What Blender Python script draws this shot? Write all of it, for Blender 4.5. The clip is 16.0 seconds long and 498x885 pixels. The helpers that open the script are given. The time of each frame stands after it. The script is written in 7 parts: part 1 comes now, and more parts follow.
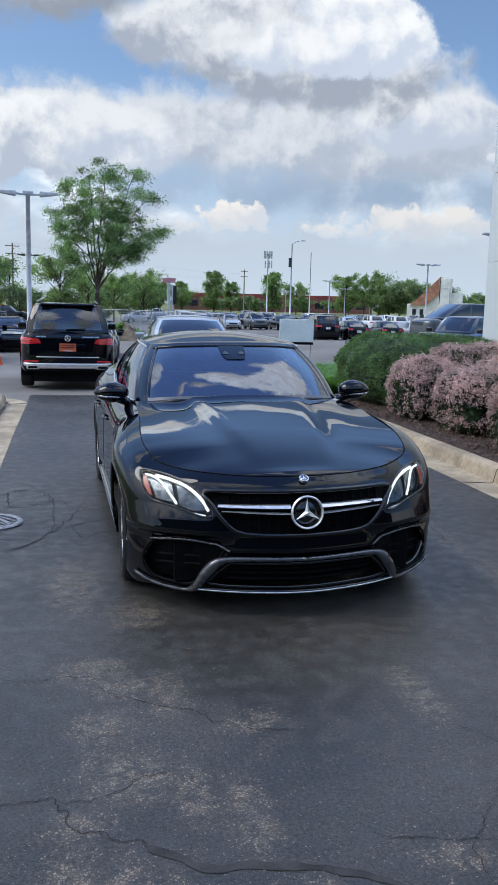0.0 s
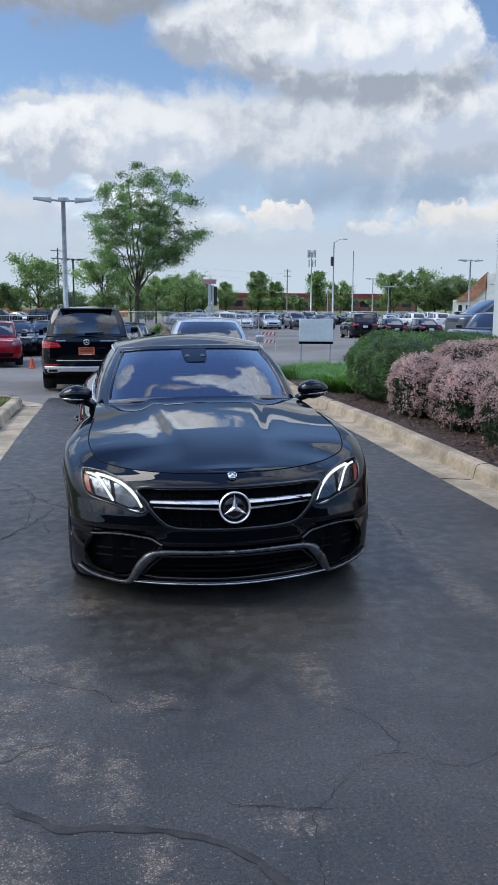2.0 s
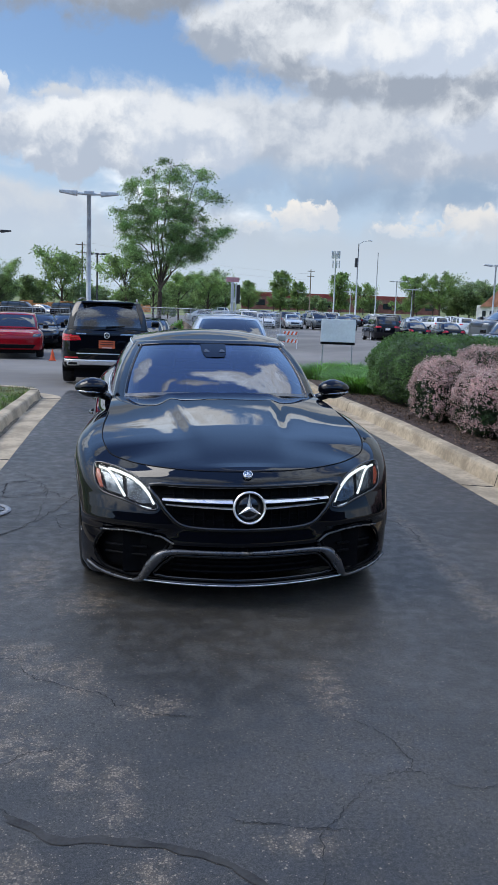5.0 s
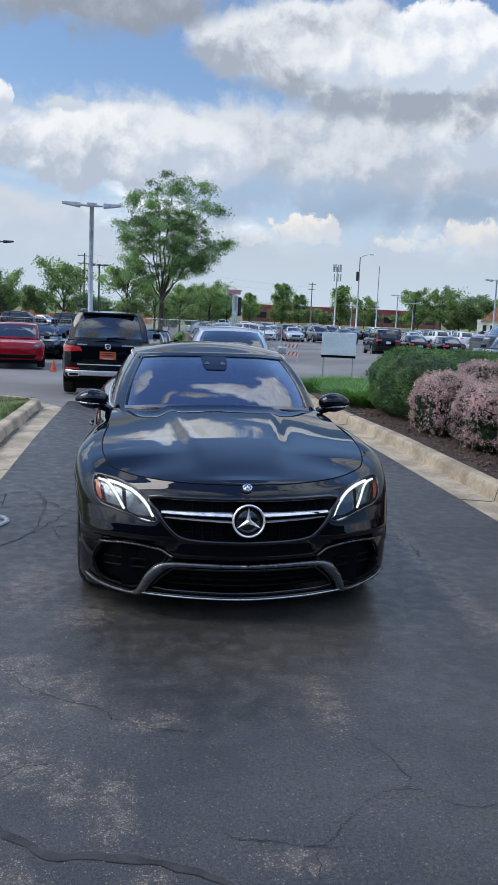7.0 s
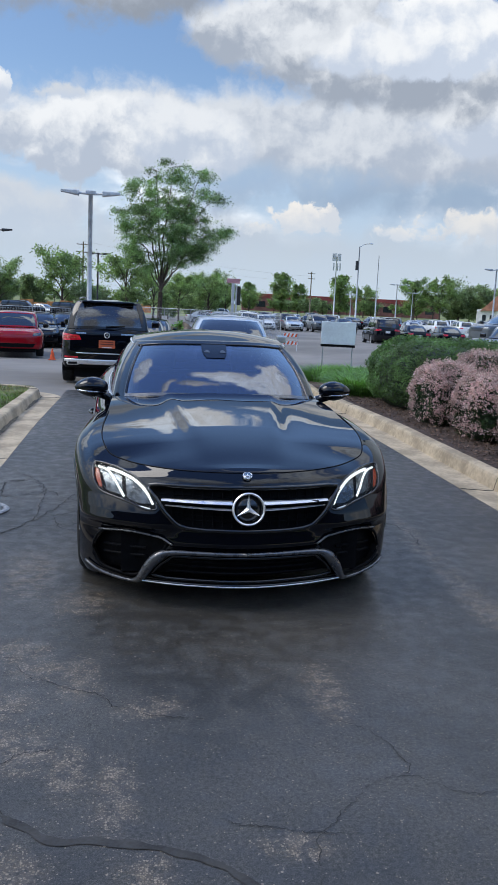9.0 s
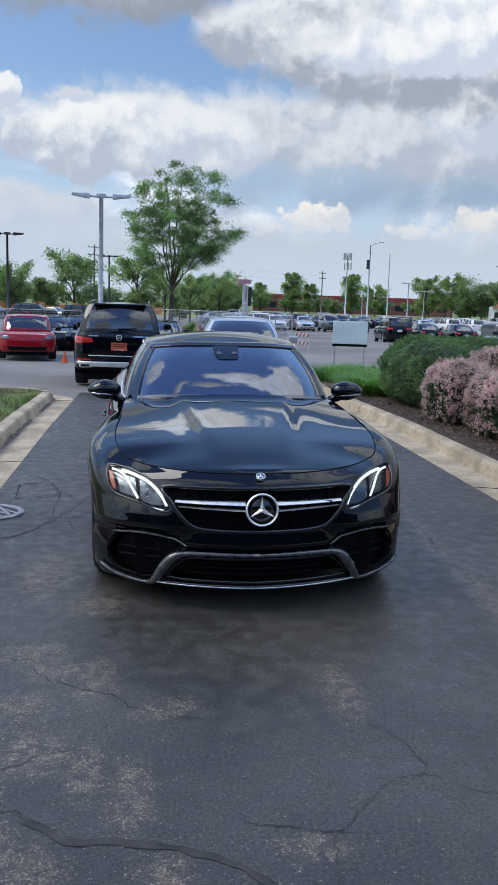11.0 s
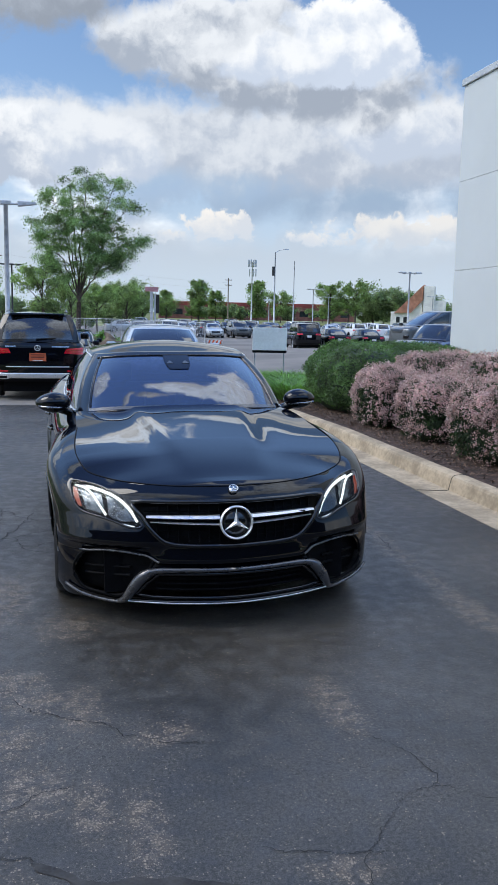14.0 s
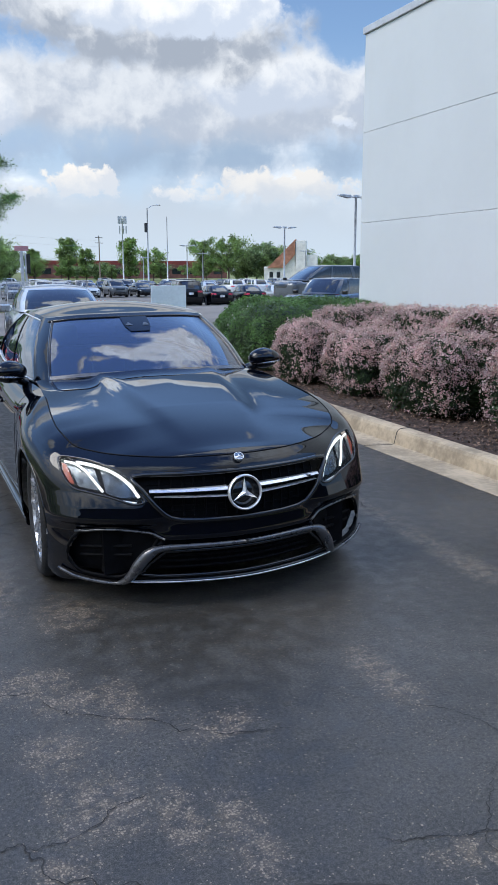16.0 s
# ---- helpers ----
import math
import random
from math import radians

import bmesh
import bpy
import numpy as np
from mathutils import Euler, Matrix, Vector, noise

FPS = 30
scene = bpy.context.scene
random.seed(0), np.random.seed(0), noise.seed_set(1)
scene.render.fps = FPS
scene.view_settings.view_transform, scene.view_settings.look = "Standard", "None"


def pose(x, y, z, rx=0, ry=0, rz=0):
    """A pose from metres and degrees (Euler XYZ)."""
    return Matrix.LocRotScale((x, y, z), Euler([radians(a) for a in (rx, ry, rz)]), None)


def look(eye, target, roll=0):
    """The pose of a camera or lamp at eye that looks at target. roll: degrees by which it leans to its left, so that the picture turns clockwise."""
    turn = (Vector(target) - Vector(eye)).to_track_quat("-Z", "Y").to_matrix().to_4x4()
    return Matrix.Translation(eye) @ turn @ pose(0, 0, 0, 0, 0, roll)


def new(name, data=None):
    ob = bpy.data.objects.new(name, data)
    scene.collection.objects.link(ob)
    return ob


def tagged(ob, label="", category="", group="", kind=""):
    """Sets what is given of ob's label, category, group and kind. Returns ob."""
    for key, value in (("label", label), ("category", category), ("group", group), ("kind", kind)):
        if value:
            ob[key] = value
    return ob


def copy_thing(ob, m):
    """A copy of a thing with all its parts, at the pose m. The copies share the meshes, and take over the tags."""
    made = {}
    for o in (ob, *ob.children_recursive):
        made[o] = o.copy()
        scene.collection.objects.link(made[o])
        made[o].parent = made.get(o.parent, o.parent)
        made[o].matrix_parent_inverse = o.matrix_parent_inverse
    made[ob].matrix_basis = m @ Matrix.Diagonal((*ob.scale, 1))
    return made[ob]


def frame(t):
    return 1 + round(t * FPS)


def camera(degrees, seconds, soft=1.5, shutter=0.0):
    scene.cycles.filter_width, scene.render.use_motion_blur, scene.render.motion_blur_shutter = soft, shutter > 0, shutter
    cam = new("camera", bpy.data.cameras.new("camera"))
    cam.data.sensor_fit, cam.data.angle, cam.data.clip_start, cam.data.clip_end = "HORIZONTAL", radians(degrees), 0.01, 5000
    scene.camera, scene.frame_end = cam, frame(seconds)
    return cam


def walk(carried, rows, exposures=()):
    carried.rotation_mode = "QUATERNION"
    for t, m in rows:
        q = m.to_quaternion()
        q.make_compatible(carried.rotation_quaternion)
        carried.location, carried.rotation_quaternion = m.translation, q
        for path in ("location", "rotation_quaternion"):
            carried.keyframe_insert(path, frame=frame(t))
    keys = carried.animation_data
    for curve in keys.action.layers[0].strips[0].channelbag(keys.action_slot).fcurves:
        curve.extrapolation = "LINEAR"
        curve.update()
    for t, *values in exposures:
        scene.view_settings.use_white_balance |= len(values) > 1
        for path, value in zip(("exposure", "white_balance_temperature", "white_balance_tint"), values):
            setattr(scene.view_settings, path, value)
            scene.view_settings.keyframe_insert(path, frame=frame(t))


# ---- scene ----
cam = camera(32.9, 16.0)
METRES, EYE, TILT, LEAN, TURN = 2.28, 1.67, 0.0, 0.0, -12.3
ROWS = [
    (0.0, 0.0, 0.0, 0.0, 0.24, -9.26, -1.48),
    (0.5, 0.088, -0.0306, 0.003, 2.85, -9.83, -1.5),
    (1.0, 0.1539, -0.0935, 0.0089, 3.92, -9.88, -0.71),
    (1.5, 0.2204, -0.1469, 0.0129, 3.62, -10.06, -0.37),
    (2.0, 0.2913, -0.0883, 0.018, 3.36, -9.33, -0.38),
    (2.5, 0.3271, -0.0326, 0.0132, 4.13, -8.08, -1.86),
    (3.0, 0.3249, -0.0304, 0.01, 4.49, -7.71, -0.52),
    (3.5, 0.3041, -0.0331, 0.0051, 4.17, -8.33, -0.45),
    (4.0, 0.2924, -0.0285, 0.0047, 4.36, -9.49, -1.42),
    (6.5, 0.2887, -0.0263, 0.0099, 5.0, -8.89, -2.28),
    (7.0, 0.2893, -0.0246, 0.009, 4.95, -8.61, -2.55),
    (7.5, 0.289, -0.0215, 0.0066, 4.83, -8.72, -2.87),
    (8.0, 0.2866, -0.0222, 0.004, 4.69, -9.25, -3.18),
    (8.5, 0.2856, -0.0215, 0.0038, 4.66, -9.49, -3.08),
    (9.0, 0.2863, -0.0228, 0.0051, 4.89, -9.32, -2.67),
    (9.5, 0.2851, -0.0236, 0.0063, 5.34, -9.04, -2.0),
    (12.0, 0.2882, -0.0279, 0.0066, 5.73, -9.46, -1.99),
    (12.5, 0.2914, -0.0258, 0.0056, 5.45, -9.43, -1.9),
    (13.0, 0.279, -0.0213, 0.0054, 4.3, -9.26, -2.05),
    (13.5, 0.2047, -0.0355, 0.0117, 1.22, -8.5, -2.5),
    (14.0, 0.1357, 0.0076, 0.006, -0.72, -8.68, -1.26),
    (14.5, 0.068, 0.0764, 0.0009, -1.29, -10.16, 1.91),
    (15.0, 0.004, 0.0964, 0.0031, -3.78, -10.69, 2.56),
    (15.5, -0.0881, 0.1105, 0.0067, -9.0, -10.98, 1.61),
    (16.0, -0.1429, 0.1437, -0.0002, -9.33, -11.42, -0.01),
]
walk(cam, [(t, pose(0, 0, EYE, TILT, LEAN, TURN) @ pose(METRES * x, METRES * y, METRES * z, 90 + pitch, roll, yaw)) for t, x, y, z, yaw, pitch, roll in ROWS],
     [(0.0, 0.0), (1.5, 0.0), (3.0, -0.10), (4.0, -0.05), (12.5, -0.02), (14.0, 0.05), (15.0, 0.09), (16.0, 0.13)])

# ---- light ----
SUN_AZ, SUN_EL = radians(-80), radians(52)      # azimuth from +y towards +x


def links(nt, *pairs):
    for a, b in pairs:
        nt.links.new(a, b)


def vmath(nt, op, a, b=None, c=None):
    n = nt.nodes.new("ShaderNodeVectorMath")
    n.operation = op
    for k, v in enumerate((a, b, c)):
        if v is None:
            continue
        if isinstance(v, (tuple, list)):
            n.inputs[k].default_value = v
        else:
            nt.links.new(v, n.inputs[k])
    return n.outputs["Value"] if op in ("LENGTH", "DOT_PRODUCT") else n.outputs[0]


def fmath(nt, op, a, b=None, clamp=False):
    n = nt.nodes.new("ShaderNodeMath")
    n.operation, n.use_clamp = op, clamp
    for k, v in enumerate((a, b)):
        if v is None:
            continue
        if isinstance(v, (int, float)):
            n.inputs[k].default_value = v
        else:
            nt.links.new(v, n.inputs[k])
    return n.outputs[0]


def remap(nt, v, a, b, c=0.0, d=1.0, smooth=True):
    n = nt.nodes.new("ShaderNodeMapRange")
    n.interpolation_type = "SMOOTHSTEP" if smooth else "LINEAR"
    nt.links.new(v, n.inputs["Value"])
    for k, x in zip(("From Min", "From Max", "To Min", "To Max"), (a, b, c, d)):
        n.inputs[k].default_value = x
    return n.outputs["Result"]


def mixcol(nt, f, a, b, mode="MIX"):
    n = nt.nodes.new("ShaderNodeMix")
    n.data_type, n.blend_type = "RGBA", mode
    for k, v in ((0, f), (6, a), (7, b)):
        if isinstance(v, (int, float)):
            n.inputs[k].default_value = v
        elif isinstance(v, (tuple, list)):
            n.inputs[k].default_value = (*v[:3], 1)
        else:
            nt.links.new(v, n.inputs[k])
    return n.outputs[2]


def noise_tex(nt, vec, scale, detail=4.0, rough=0.55, out="Fac"):
    n = nt.nodes.new("ShaderNodeTexNoise")
    n.inputs["Scale"].default_value, n.inputs["Detail"].default_value, n.inputs["Roughness"].default_value = scale, detail, rough
    if vec is not None:
        nt.links.new(vec, n.inputs["Vector"])
    return n.outputs[out]


world = bpy.data.worlds.new("sky")
scene.world = world
world.use_nodes = True
wt = world.node_tree
wt.nodes.clear()
w_out = wt.nodes.new("ShaderNodeOutputWorld")
w_bg = wt.nodes.new("ShaderNodeBackground")
sky = wt.nodes.new("ShaderNodeTexSky")
sky.sky_type, sky.sun_disc = "NISHITA", False
sky.sun_elevation, sky.sun_rotation = SUN_EL, SUN_AZ
sky.dust_density, sky.ozone_density = 1.2, 1.5
w_tc = wt.nodes.new("ShaderNodeTexCoord")
w_dir = w_tc.outputs["Generated"]
w_sep = wt.nodes.new("ShaderNodeSeparateXYZ")
wt.links.new(w_dir, w_sep.inputs[0])
az = fmath(wt, "ARCTAN2", w_sep.outputs[0], w_sep.outputs[1])
el = fmath(wt, "ARCSINE", w_sep.outputs[2])
w_ae = wt.nodes.new("ShaderNodeCombineXYZ")
links(wt, (az, w_ae.inputs[0]), (el, w_ae.inputs[1]))
# billows: the angles are shaken a little, and the clouds' edges are frayed by a noise of many scales
sh1 = vmath(wt, "SUBTRACT", noise_tex(wt, w_dir, 6.0, 3, 0.5, "Color"), (0.5, 0.5, 0.5))
w_p = vmath(wt, "MULTIPLY_ADD", sh1, (0.07, 0.035, 0), w_ae.outputs[0])
sh2 = vmath(wt, "SUBTRACT", noise_tex(wt, w_dir, 30.0, 4, 0.6, "Color"), (0.5, 0.5, 0.5))
w_b = vmath(wt, "MULTIPLY_ADD", sh2, (0.02, 0.02, 0.02), w_dir)
w_fine = noise_tex(wt, w_b, 15.0, 9, 0.56)
w_lit = noise_tex(wt, vmath(wt, "ADD", w_b, (0.010, 0.0, -0.016)), 15.0, 9, 0.56)
w_tiny = noise_tex(wt, w_b, 42.0, 7, 0.6)
relief = fmath(wt, "SUBTRACT", w_lit, w_fine)
w_soft = noise_tex(wt, w_dir, 5.0, 4, 0.5)
blue = mixcol(wt, 1.0, sky.outputs[0], (0.116, 0.130, 0.146), "MULTIPLY")
veil = remap(wt, el, 0.26, 0.06, 0.0, 0.75)
blue = mixcol(wt, veil, blue, (0.53, 0.66, 0.85))
# above the view the blue is raised so that the bonnet reflects it
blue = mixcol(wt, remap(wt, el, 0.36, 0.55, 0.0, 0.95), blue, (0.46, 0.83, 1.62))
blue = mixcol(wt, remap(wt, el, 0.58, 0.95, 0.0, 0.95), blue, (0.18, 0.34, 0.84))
# general cover: wide flat sheets, denser towards the horizon
w_q = wt.nodes.new("ShaderNodeMapping")
w_q.inputs["Scale"].default_value = (1.0, 2.3, 1.0)
wt.links.new(w_p, w_q.inputs["Vector"])
cover = noise_tex(wt, w_q.outputs[0], 5.5, 5, 0.55)
low = remap(wt, el, 0.0, 0.50, 0.12, -0.30)
cov = remap(wt, fmath(wt, "ADD", cover, low), 0.50, 0.70)
grey = mixcol(wt, remap(wt, fmath(wt, "ADD", w_soft, fmath(wt, "MULTIPLY", w_fine, 0.5)), 0.55, 0.95), (0.50, 0.58, 0.70), (1.20, 1.25, 1.30))
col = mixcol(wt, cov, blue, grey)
# single clouds: azimuth, elevation, half width, half height, brightness of the crown, of the base, softness of the edge
CLOUDS = [
    (0.15, 0.04, 0.9, 0.06, 0.60, 0.60, 0.7),
    (-0.13, 0.095, 0.12, 0.04, 0.73, 0.65, 0.6),
    (0.24, 0.18, 0.46, 0.068, 0.79, 0.55, 0.45),
    (0.34, 0.122, 0.34, 0.030, 0.52, 0.48, 0.95),
    (0.12, 0.14, 0.16, 0.028, 0.60, 0.56, 0.95),
    (-0.02, 0.198, 0.13, 0.024, 0.85, 0.76, 0.4),
    (-0.05, 0.168, 0.105, 0.044, 0.94, 0.58, 0.25),
    (0.05, 0.178, 0.09, 0.04, 0.88, 0.65, 0.35),
    (-0.085, 0.216, 0.035, 0.009, 0.73, 0.70, 0.7),
    (0.4, 0.2, 0.11, 0.03, 0.87, 0.65, 0.4),
    (0.58, 0.2, 0.12, 0.06, 0.83, 0.58, 0.4),
    (0.165, 0.29, 0.135, 0.052, 0.87, 0.48, 0.3),
    (-0.06, 0.33, 0.2, 0.042, 0.53, 0.37, 0.5),
    (0.27, 0.262, 0.155, 0.055, 0.87, 0.44, 0.4),
    (0.335, 0.29, 0.085, 0.036, 0.99, 0.72, 0.22),
    (0.24, 0.274, 0.06, 0.028, 0.95, 0.70, 0.3),
    (-0.160, 0.220, 0.016, 0.019, 0.93, 0.69, 0.35),
    (0.19, 0.096, 0.046, 0.018, 0.94, 0.77, 0.35),
    (0.29, 0.086, 0.035, 0.009, 0.89, 0.79, 0.5),
    (0.41, 0.094, 0.1, 0.018, 0.87, 0.72, 0.5),
    (0.475, 0.161, 0.018, 0.007, 0.80, 0.74, 0.6),
    (0.135, 0.082, 0.016, 0.01, 0.89, 0.79, 0.5),
    # above the view: extra-bright clouds placed for reflections on bonnet and windscreen
    (0.02, 0.505, 0.15, 0.055, 3.0, 2.0, 0.30),
    (0.30, 0.430, 0.17, 0.022, 1.9, 1.5, 0.5),
    (-0.45, 0.400, 0.22, 0.090, 1.8, 0.8, 0.35),
    (0.42, 1.170, 0.44, 0.080, 2.2, 1.4, 0.4),
    (0.76, 0.980, 0.32, 0.240, 2.0, 1.5, 0.35),
    (0.72, 0.840, 0.10, 0.090, 2.2, 1.0, 0.4),
    (0.0, 1.265, 0.28, 0.030, 1.2, 0.6, 0.6),
    (-0.55, 1.22, 0.35, 0.030, 1.2, 0.6, 0.6),
    (-0.20, 0.520, 0.16, 0.100, 1.5, 0.9, 0.6),
    # unseen clouds added around and behind, to light the wall, ground and cars
    (-1.75, 0.600, 0.85, 0.420, 2.2, 1.6, 0.6),
    (1.75, 0.900, 0.60, 0.300, 2.1, 1.5, 0.6),
    (2.4, 1.050, 0.7, 0.220, 1.8, 1.0, 0.5),
    (2.85, 0.800, 0.26, 0.180, 0.7, 0.45, 0.6),
    (-2.80, 0.700, 0.24, 0.160, 0.7, 0.45, 0.6),
    (-2.4, 1.000, 0.7, 0.200, 1.8, 1.0, 0.5),
    (-0.60, 0.850, 0.25, 0.100, 1.6, 0.9, 0.35),
]
for a0, e0, ra, re, top, base, soft_edge in CLOUDS:
    d = vmath(wt, "DIVIDE", vmath(wt, "SUBTRACT", w_p, (a0, e0, 0)), (ra, re, 1))
    edge = fmath(wt, "ADD", vmath(wt, "LENGTH", d), fmath(wt, "MULTIPLY", fmath(wt, "SUBTRACT", 0.5, w_fine if re > 0.02 else w_tiny), 1.6 if re > 0.045 else 2.2 if re > 0.02 else 3.0))
    m = remap(wt, edge, 1.05, 1.05 - soft_edge)
    s = wt.nodes.new("ShaderNodeSeparateXYZ")
    wt.links.new(d, s.inputs[0])
    up = fmath(wt, "ADD", s.outputs[1], fmath(wt, "MULTIPLY", relief, 5.0))
    blued = 0.12 * (top > 1.3)
    wm, bw = min(1.0, top), min(1.0, max(0.0, base - 0.6))
    tone = mixcol(wt, remap(wt, up, -0.70, 0.85), (base * (0.84 + 0.1 * bw), base * (0.96 + 0.02 * bw), base * (1.16 - 0.12 * bw)), (top * (0.66 + 0.32 * wm - blued), top * (0.87 + 0.13 * wm - 0.2 * blued), top * (1.20 - 0.18 * wm + blued)))
    if soft_edge > 0.9:
        tone = mixcol(wt, 1.0, tone, (0.84, 0.98, 1.10), "MULTIPLY")      # distant flat sheets look bluer
    if 0.08 < e0 < 0.10 and re < 0.02:
        tone = mixcol(wt, 1.0, tone, (1.06, 0.985, 0.90), "MULTIPLY")      # low clouds look warmer through the haze
    col = mixcol(wt, m, col, tone)
# haze on the horizon, and the ground's tone below it
col = mixcol(wt, remap(wt, el, 0.14, 0.0), col, (0.58, 0.69, 0.81))
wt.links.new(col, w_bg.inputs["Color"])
w_bg.inputs["Strength"].default_value = 1.0
wt.links.new(w_bg.outputs[0], w_out.inputs["Surface"])

sun = new("sun", bpy.data.lights.new("sun", "SUN"))
sun.data.energy, sun.data.angle, sun.data.color = 1.6, radians(30), (1.0, 0.96, 0.90)
sun.matrix_world = look((0, 0, 30), Vector((0, 0, 30)) - Vector((math.sin(SUN_AZ) * math.cos(SUN_EL), math.cos(SUN_AZ) * math.cos(SUN_EL), math.sin(SUN_EL))))
scene.view_settings.exposure = 0.0

# ---- materials ----
def material(name, col, rough=0.5, metal=0.0, var=0.15, scale=6.0, bump=0.0, bscale=90.0, coat=0.0, spec=0.5, col2=None, emit=None, island=0.0, dirt=0.0, leaf=0.0):
    """Colour with a broad and a fine variation, fine relief, and a coat for paint."""
    m = bpy.data.materials.new(name)
    m.use_nodes = True
    nt = m.node_tree
    b = nt.nodes["Principled BSDF"]
    tc = nt.nodes.new("ShaderNodeTexCoord")
    v = tc.outputs["Object"]
    broad, fine = noise_tex(nt, v, scale, 4), noise_tex(nt, v, scale * 9, 5)
    f = fmath(nt, "ADD", fmath(nt, "MULTIPLY", broad, 0.65), fmath(nt, "MULTIPLY", fine, 0.35))
    c2 = col2 or tuple(min(1, c * (1 + 2 * var)) for c in col)
    c1 = tuple(c * (1 - 2 * var) for c in col) if col2 is None else col
    c = mixcol(nt, remap(nt, f, 0.36, 0.64), c1, c2)
    if island:
        g = nt.nodes.new("ShaderNodeNewGeometry")
        h = nt.nodes.new("ShaderNodeHueSaturation")
        h.inputs["Hue"].default_value = 0.5
        nt.links.new(remap(nt, g.outputs["Random Per Island"], 0, 1, 1 - island, 1 + island, False), h.inputs["Value"])
        nt.links.new(c, h.inputs["Color"])
        c = h.outputs[0]
    nt.links.new(c, b.inputs["Base Color"])
    b.inputs["Metallic"].default_value = metal
    b.inputs["Specular IOR Level"].default_value = spec
    r = remap(nt, fine, 0.3, 0.7, rough * (1 - 0.25), min(1, rough * 1.25 + dirt))
    nt.links.new(r, b.inputs["Roughness"])
    b.inputs["Coat Weight"].default_value = coat
    b.inputs["Coat Roughness"].default_value = 0.015
    if bump:
        bp = nt.nodes.new("ShaderNodeBump")
        bp.inputs["Strength"].default_value, bp.inputs["Distance"].default_value = min(1, bump * 40), bump
        nt.links.new(noise_tex(nt, v, bscale, 6), bp.inputs["Height"])
        nt.links.new(bp.outputs[0], b.inputs["Normal"])
    if leaf:
        tr = nt.nodes.new("ShaderNodeBsdfTranslucent")
        mx = nt.nodes.new("ShaderNodeMixShader")
        mx.inputs[0].default_value = leaf
        nt.links.new(mixcol(nt, 1.0, c, (1.25, 1.35, 0.8), "MULTIPLY"), tr.inputs[0])
        links(nt, (b.outputs[0], mx.inputs[1]), (tr.outputs[0], mx.inputs[2]), (mx.outputs[0], nt.nodes["Material Output"].inputs[0]))
    if emit:
        b.inputs["Emission Color"].default_value, b.inputs["Emission Strength"].default_value = (*emit[:3], 1), emit[3]
    return m


def paint(name, col, metal=0.0):
    m = material(name, col, 0.35 if metal else 0.06, metal, 0.04, 3.0, coat=1.0, spec=0.5 if metal else 0.0)
    m.node_tree.nodes["Principled BSDF"].inputs["Coat IOR"].default_value = 1.5
    return m


def glass_mat(name, tint, clear, gloss=1.0):
    """Tinted car glass: a dark pane that lets part of the light through, with a sharp surface."""
    m = bpy.data.materials.new(name)
    m.use_nodes = True
    nt = m.node_tree
    b = nt.nodes["Principled BSDF"]
    b.inputs["Base Color"].default_value = (*tint, 1)
    b.inputs["Roughness"].default_value = 0.02
    b.inputs["IOR"].default_value = 1.45 + 0.35 * gloss
    b.inputs["Coat Weight"].default_value = min(1.0, gloss)
    b.inputs["Coat Roughness"].default_value = 0.01
    t = nt.nodes.new("ShaderNodeBsdfTransparent")
    t.inputs[0].default_value = (*[min(1, 0.40 + 6 * c) for c in tint], 1)
    mx = nt.nodes.new("ShaderNodeMixShader")
    mx.inputs[0].default_value = clear
    links(nt, (b.outputs[0], mx.inputs[1]), (t.outputs[0], mx.inputs[2]), (mx.outputs[0], nt.nodes["Material Output"].inputs[0]))
    return m


PAINT_BLACK = paint("black_paint", (0.0012, 0.0018, 0.0045))
PAINT_RED = paint("red_paint", (0.30, 0.006, 0.012))
PAINT_SILVER = paint("silver_paint", (0.55, 0.57, 0.58), 0.6)
PAINT_WHITE = paint("white_paint", (0.78, 0.79, 0.80))
PAINT_GREY = paint("grey_paint", (0.10, 0.11, 0.12), 0.5)
PAINT_BLUE = paint("blue_paint", (0.03, 0.045, 0.08), 0.4)
GLASS = glass_mat("tinted_glass", (0.012, 0.026, 0.075), 0.22, 2.2)
GLASS_DARK = glass_mat("dark_glass", (0.008, 0.010, 0.014), 0.12, 1.0)
LENS = glass_mat("lamp_lens", (0.10, 0.11, 0.12), 0.90)
CHROME = material("chrome", (0.88, 0.88, 0.88), 0.36, 0.82, 0.03)
SATIN = material("satin_metal", (0.42, 0.43, 0.45), 0.25, 1.0, 0.06)
SCREEN_PRINT = material("screen_overlay", (0.006, 0.008, 0.014), 0.08, 0, 0.1, spec=0.45)
SENSOR_PALE = material("sensor_opening", (0.055, 0.066, 0.085), 0.3, 0, 0.1)
GLOSS_BLACK = material("gloss_black_trim", (0.006, 0.006, 0.007), 0.12, 0, 0.1, coat=0.5)
MATT_BLACK = material("matt_black_plastic", (0.004, 0.004, 0.005), 0.6, 0, 0.2, 20, spec=0.12)
# grey that imitates the pale reflection low on the windscreen
BAND = material("screen_overlay", (0.10, 0.10, 0.105), 0.25, 0, 0.1, 20, coat=0.6)
BLADE = material("dark_satin_blade", (0.13, 0.13, 0.135), 0.30, 0.6, 0.05, 2, coat=0.6)
RUBBER = material("tyre_rubber", (0.013, 0.013, 0.014), 0.8, 0, 0.25, 14, 0.002, 120)
DRL = material("daytime_light", (0.9, 0.92, 0.95), 0.3, emit=(0.94, 1.0, 0.96, 1.0))
LAMP_WHITE = material("lamp_reflector", (0.10, 0.115, 0.13), 0.16, 0.8, 0.35, 40)
AMBER = material("amber_reflector", (0.45, 0.05, 0.01), 0.25, 0, 0.1)
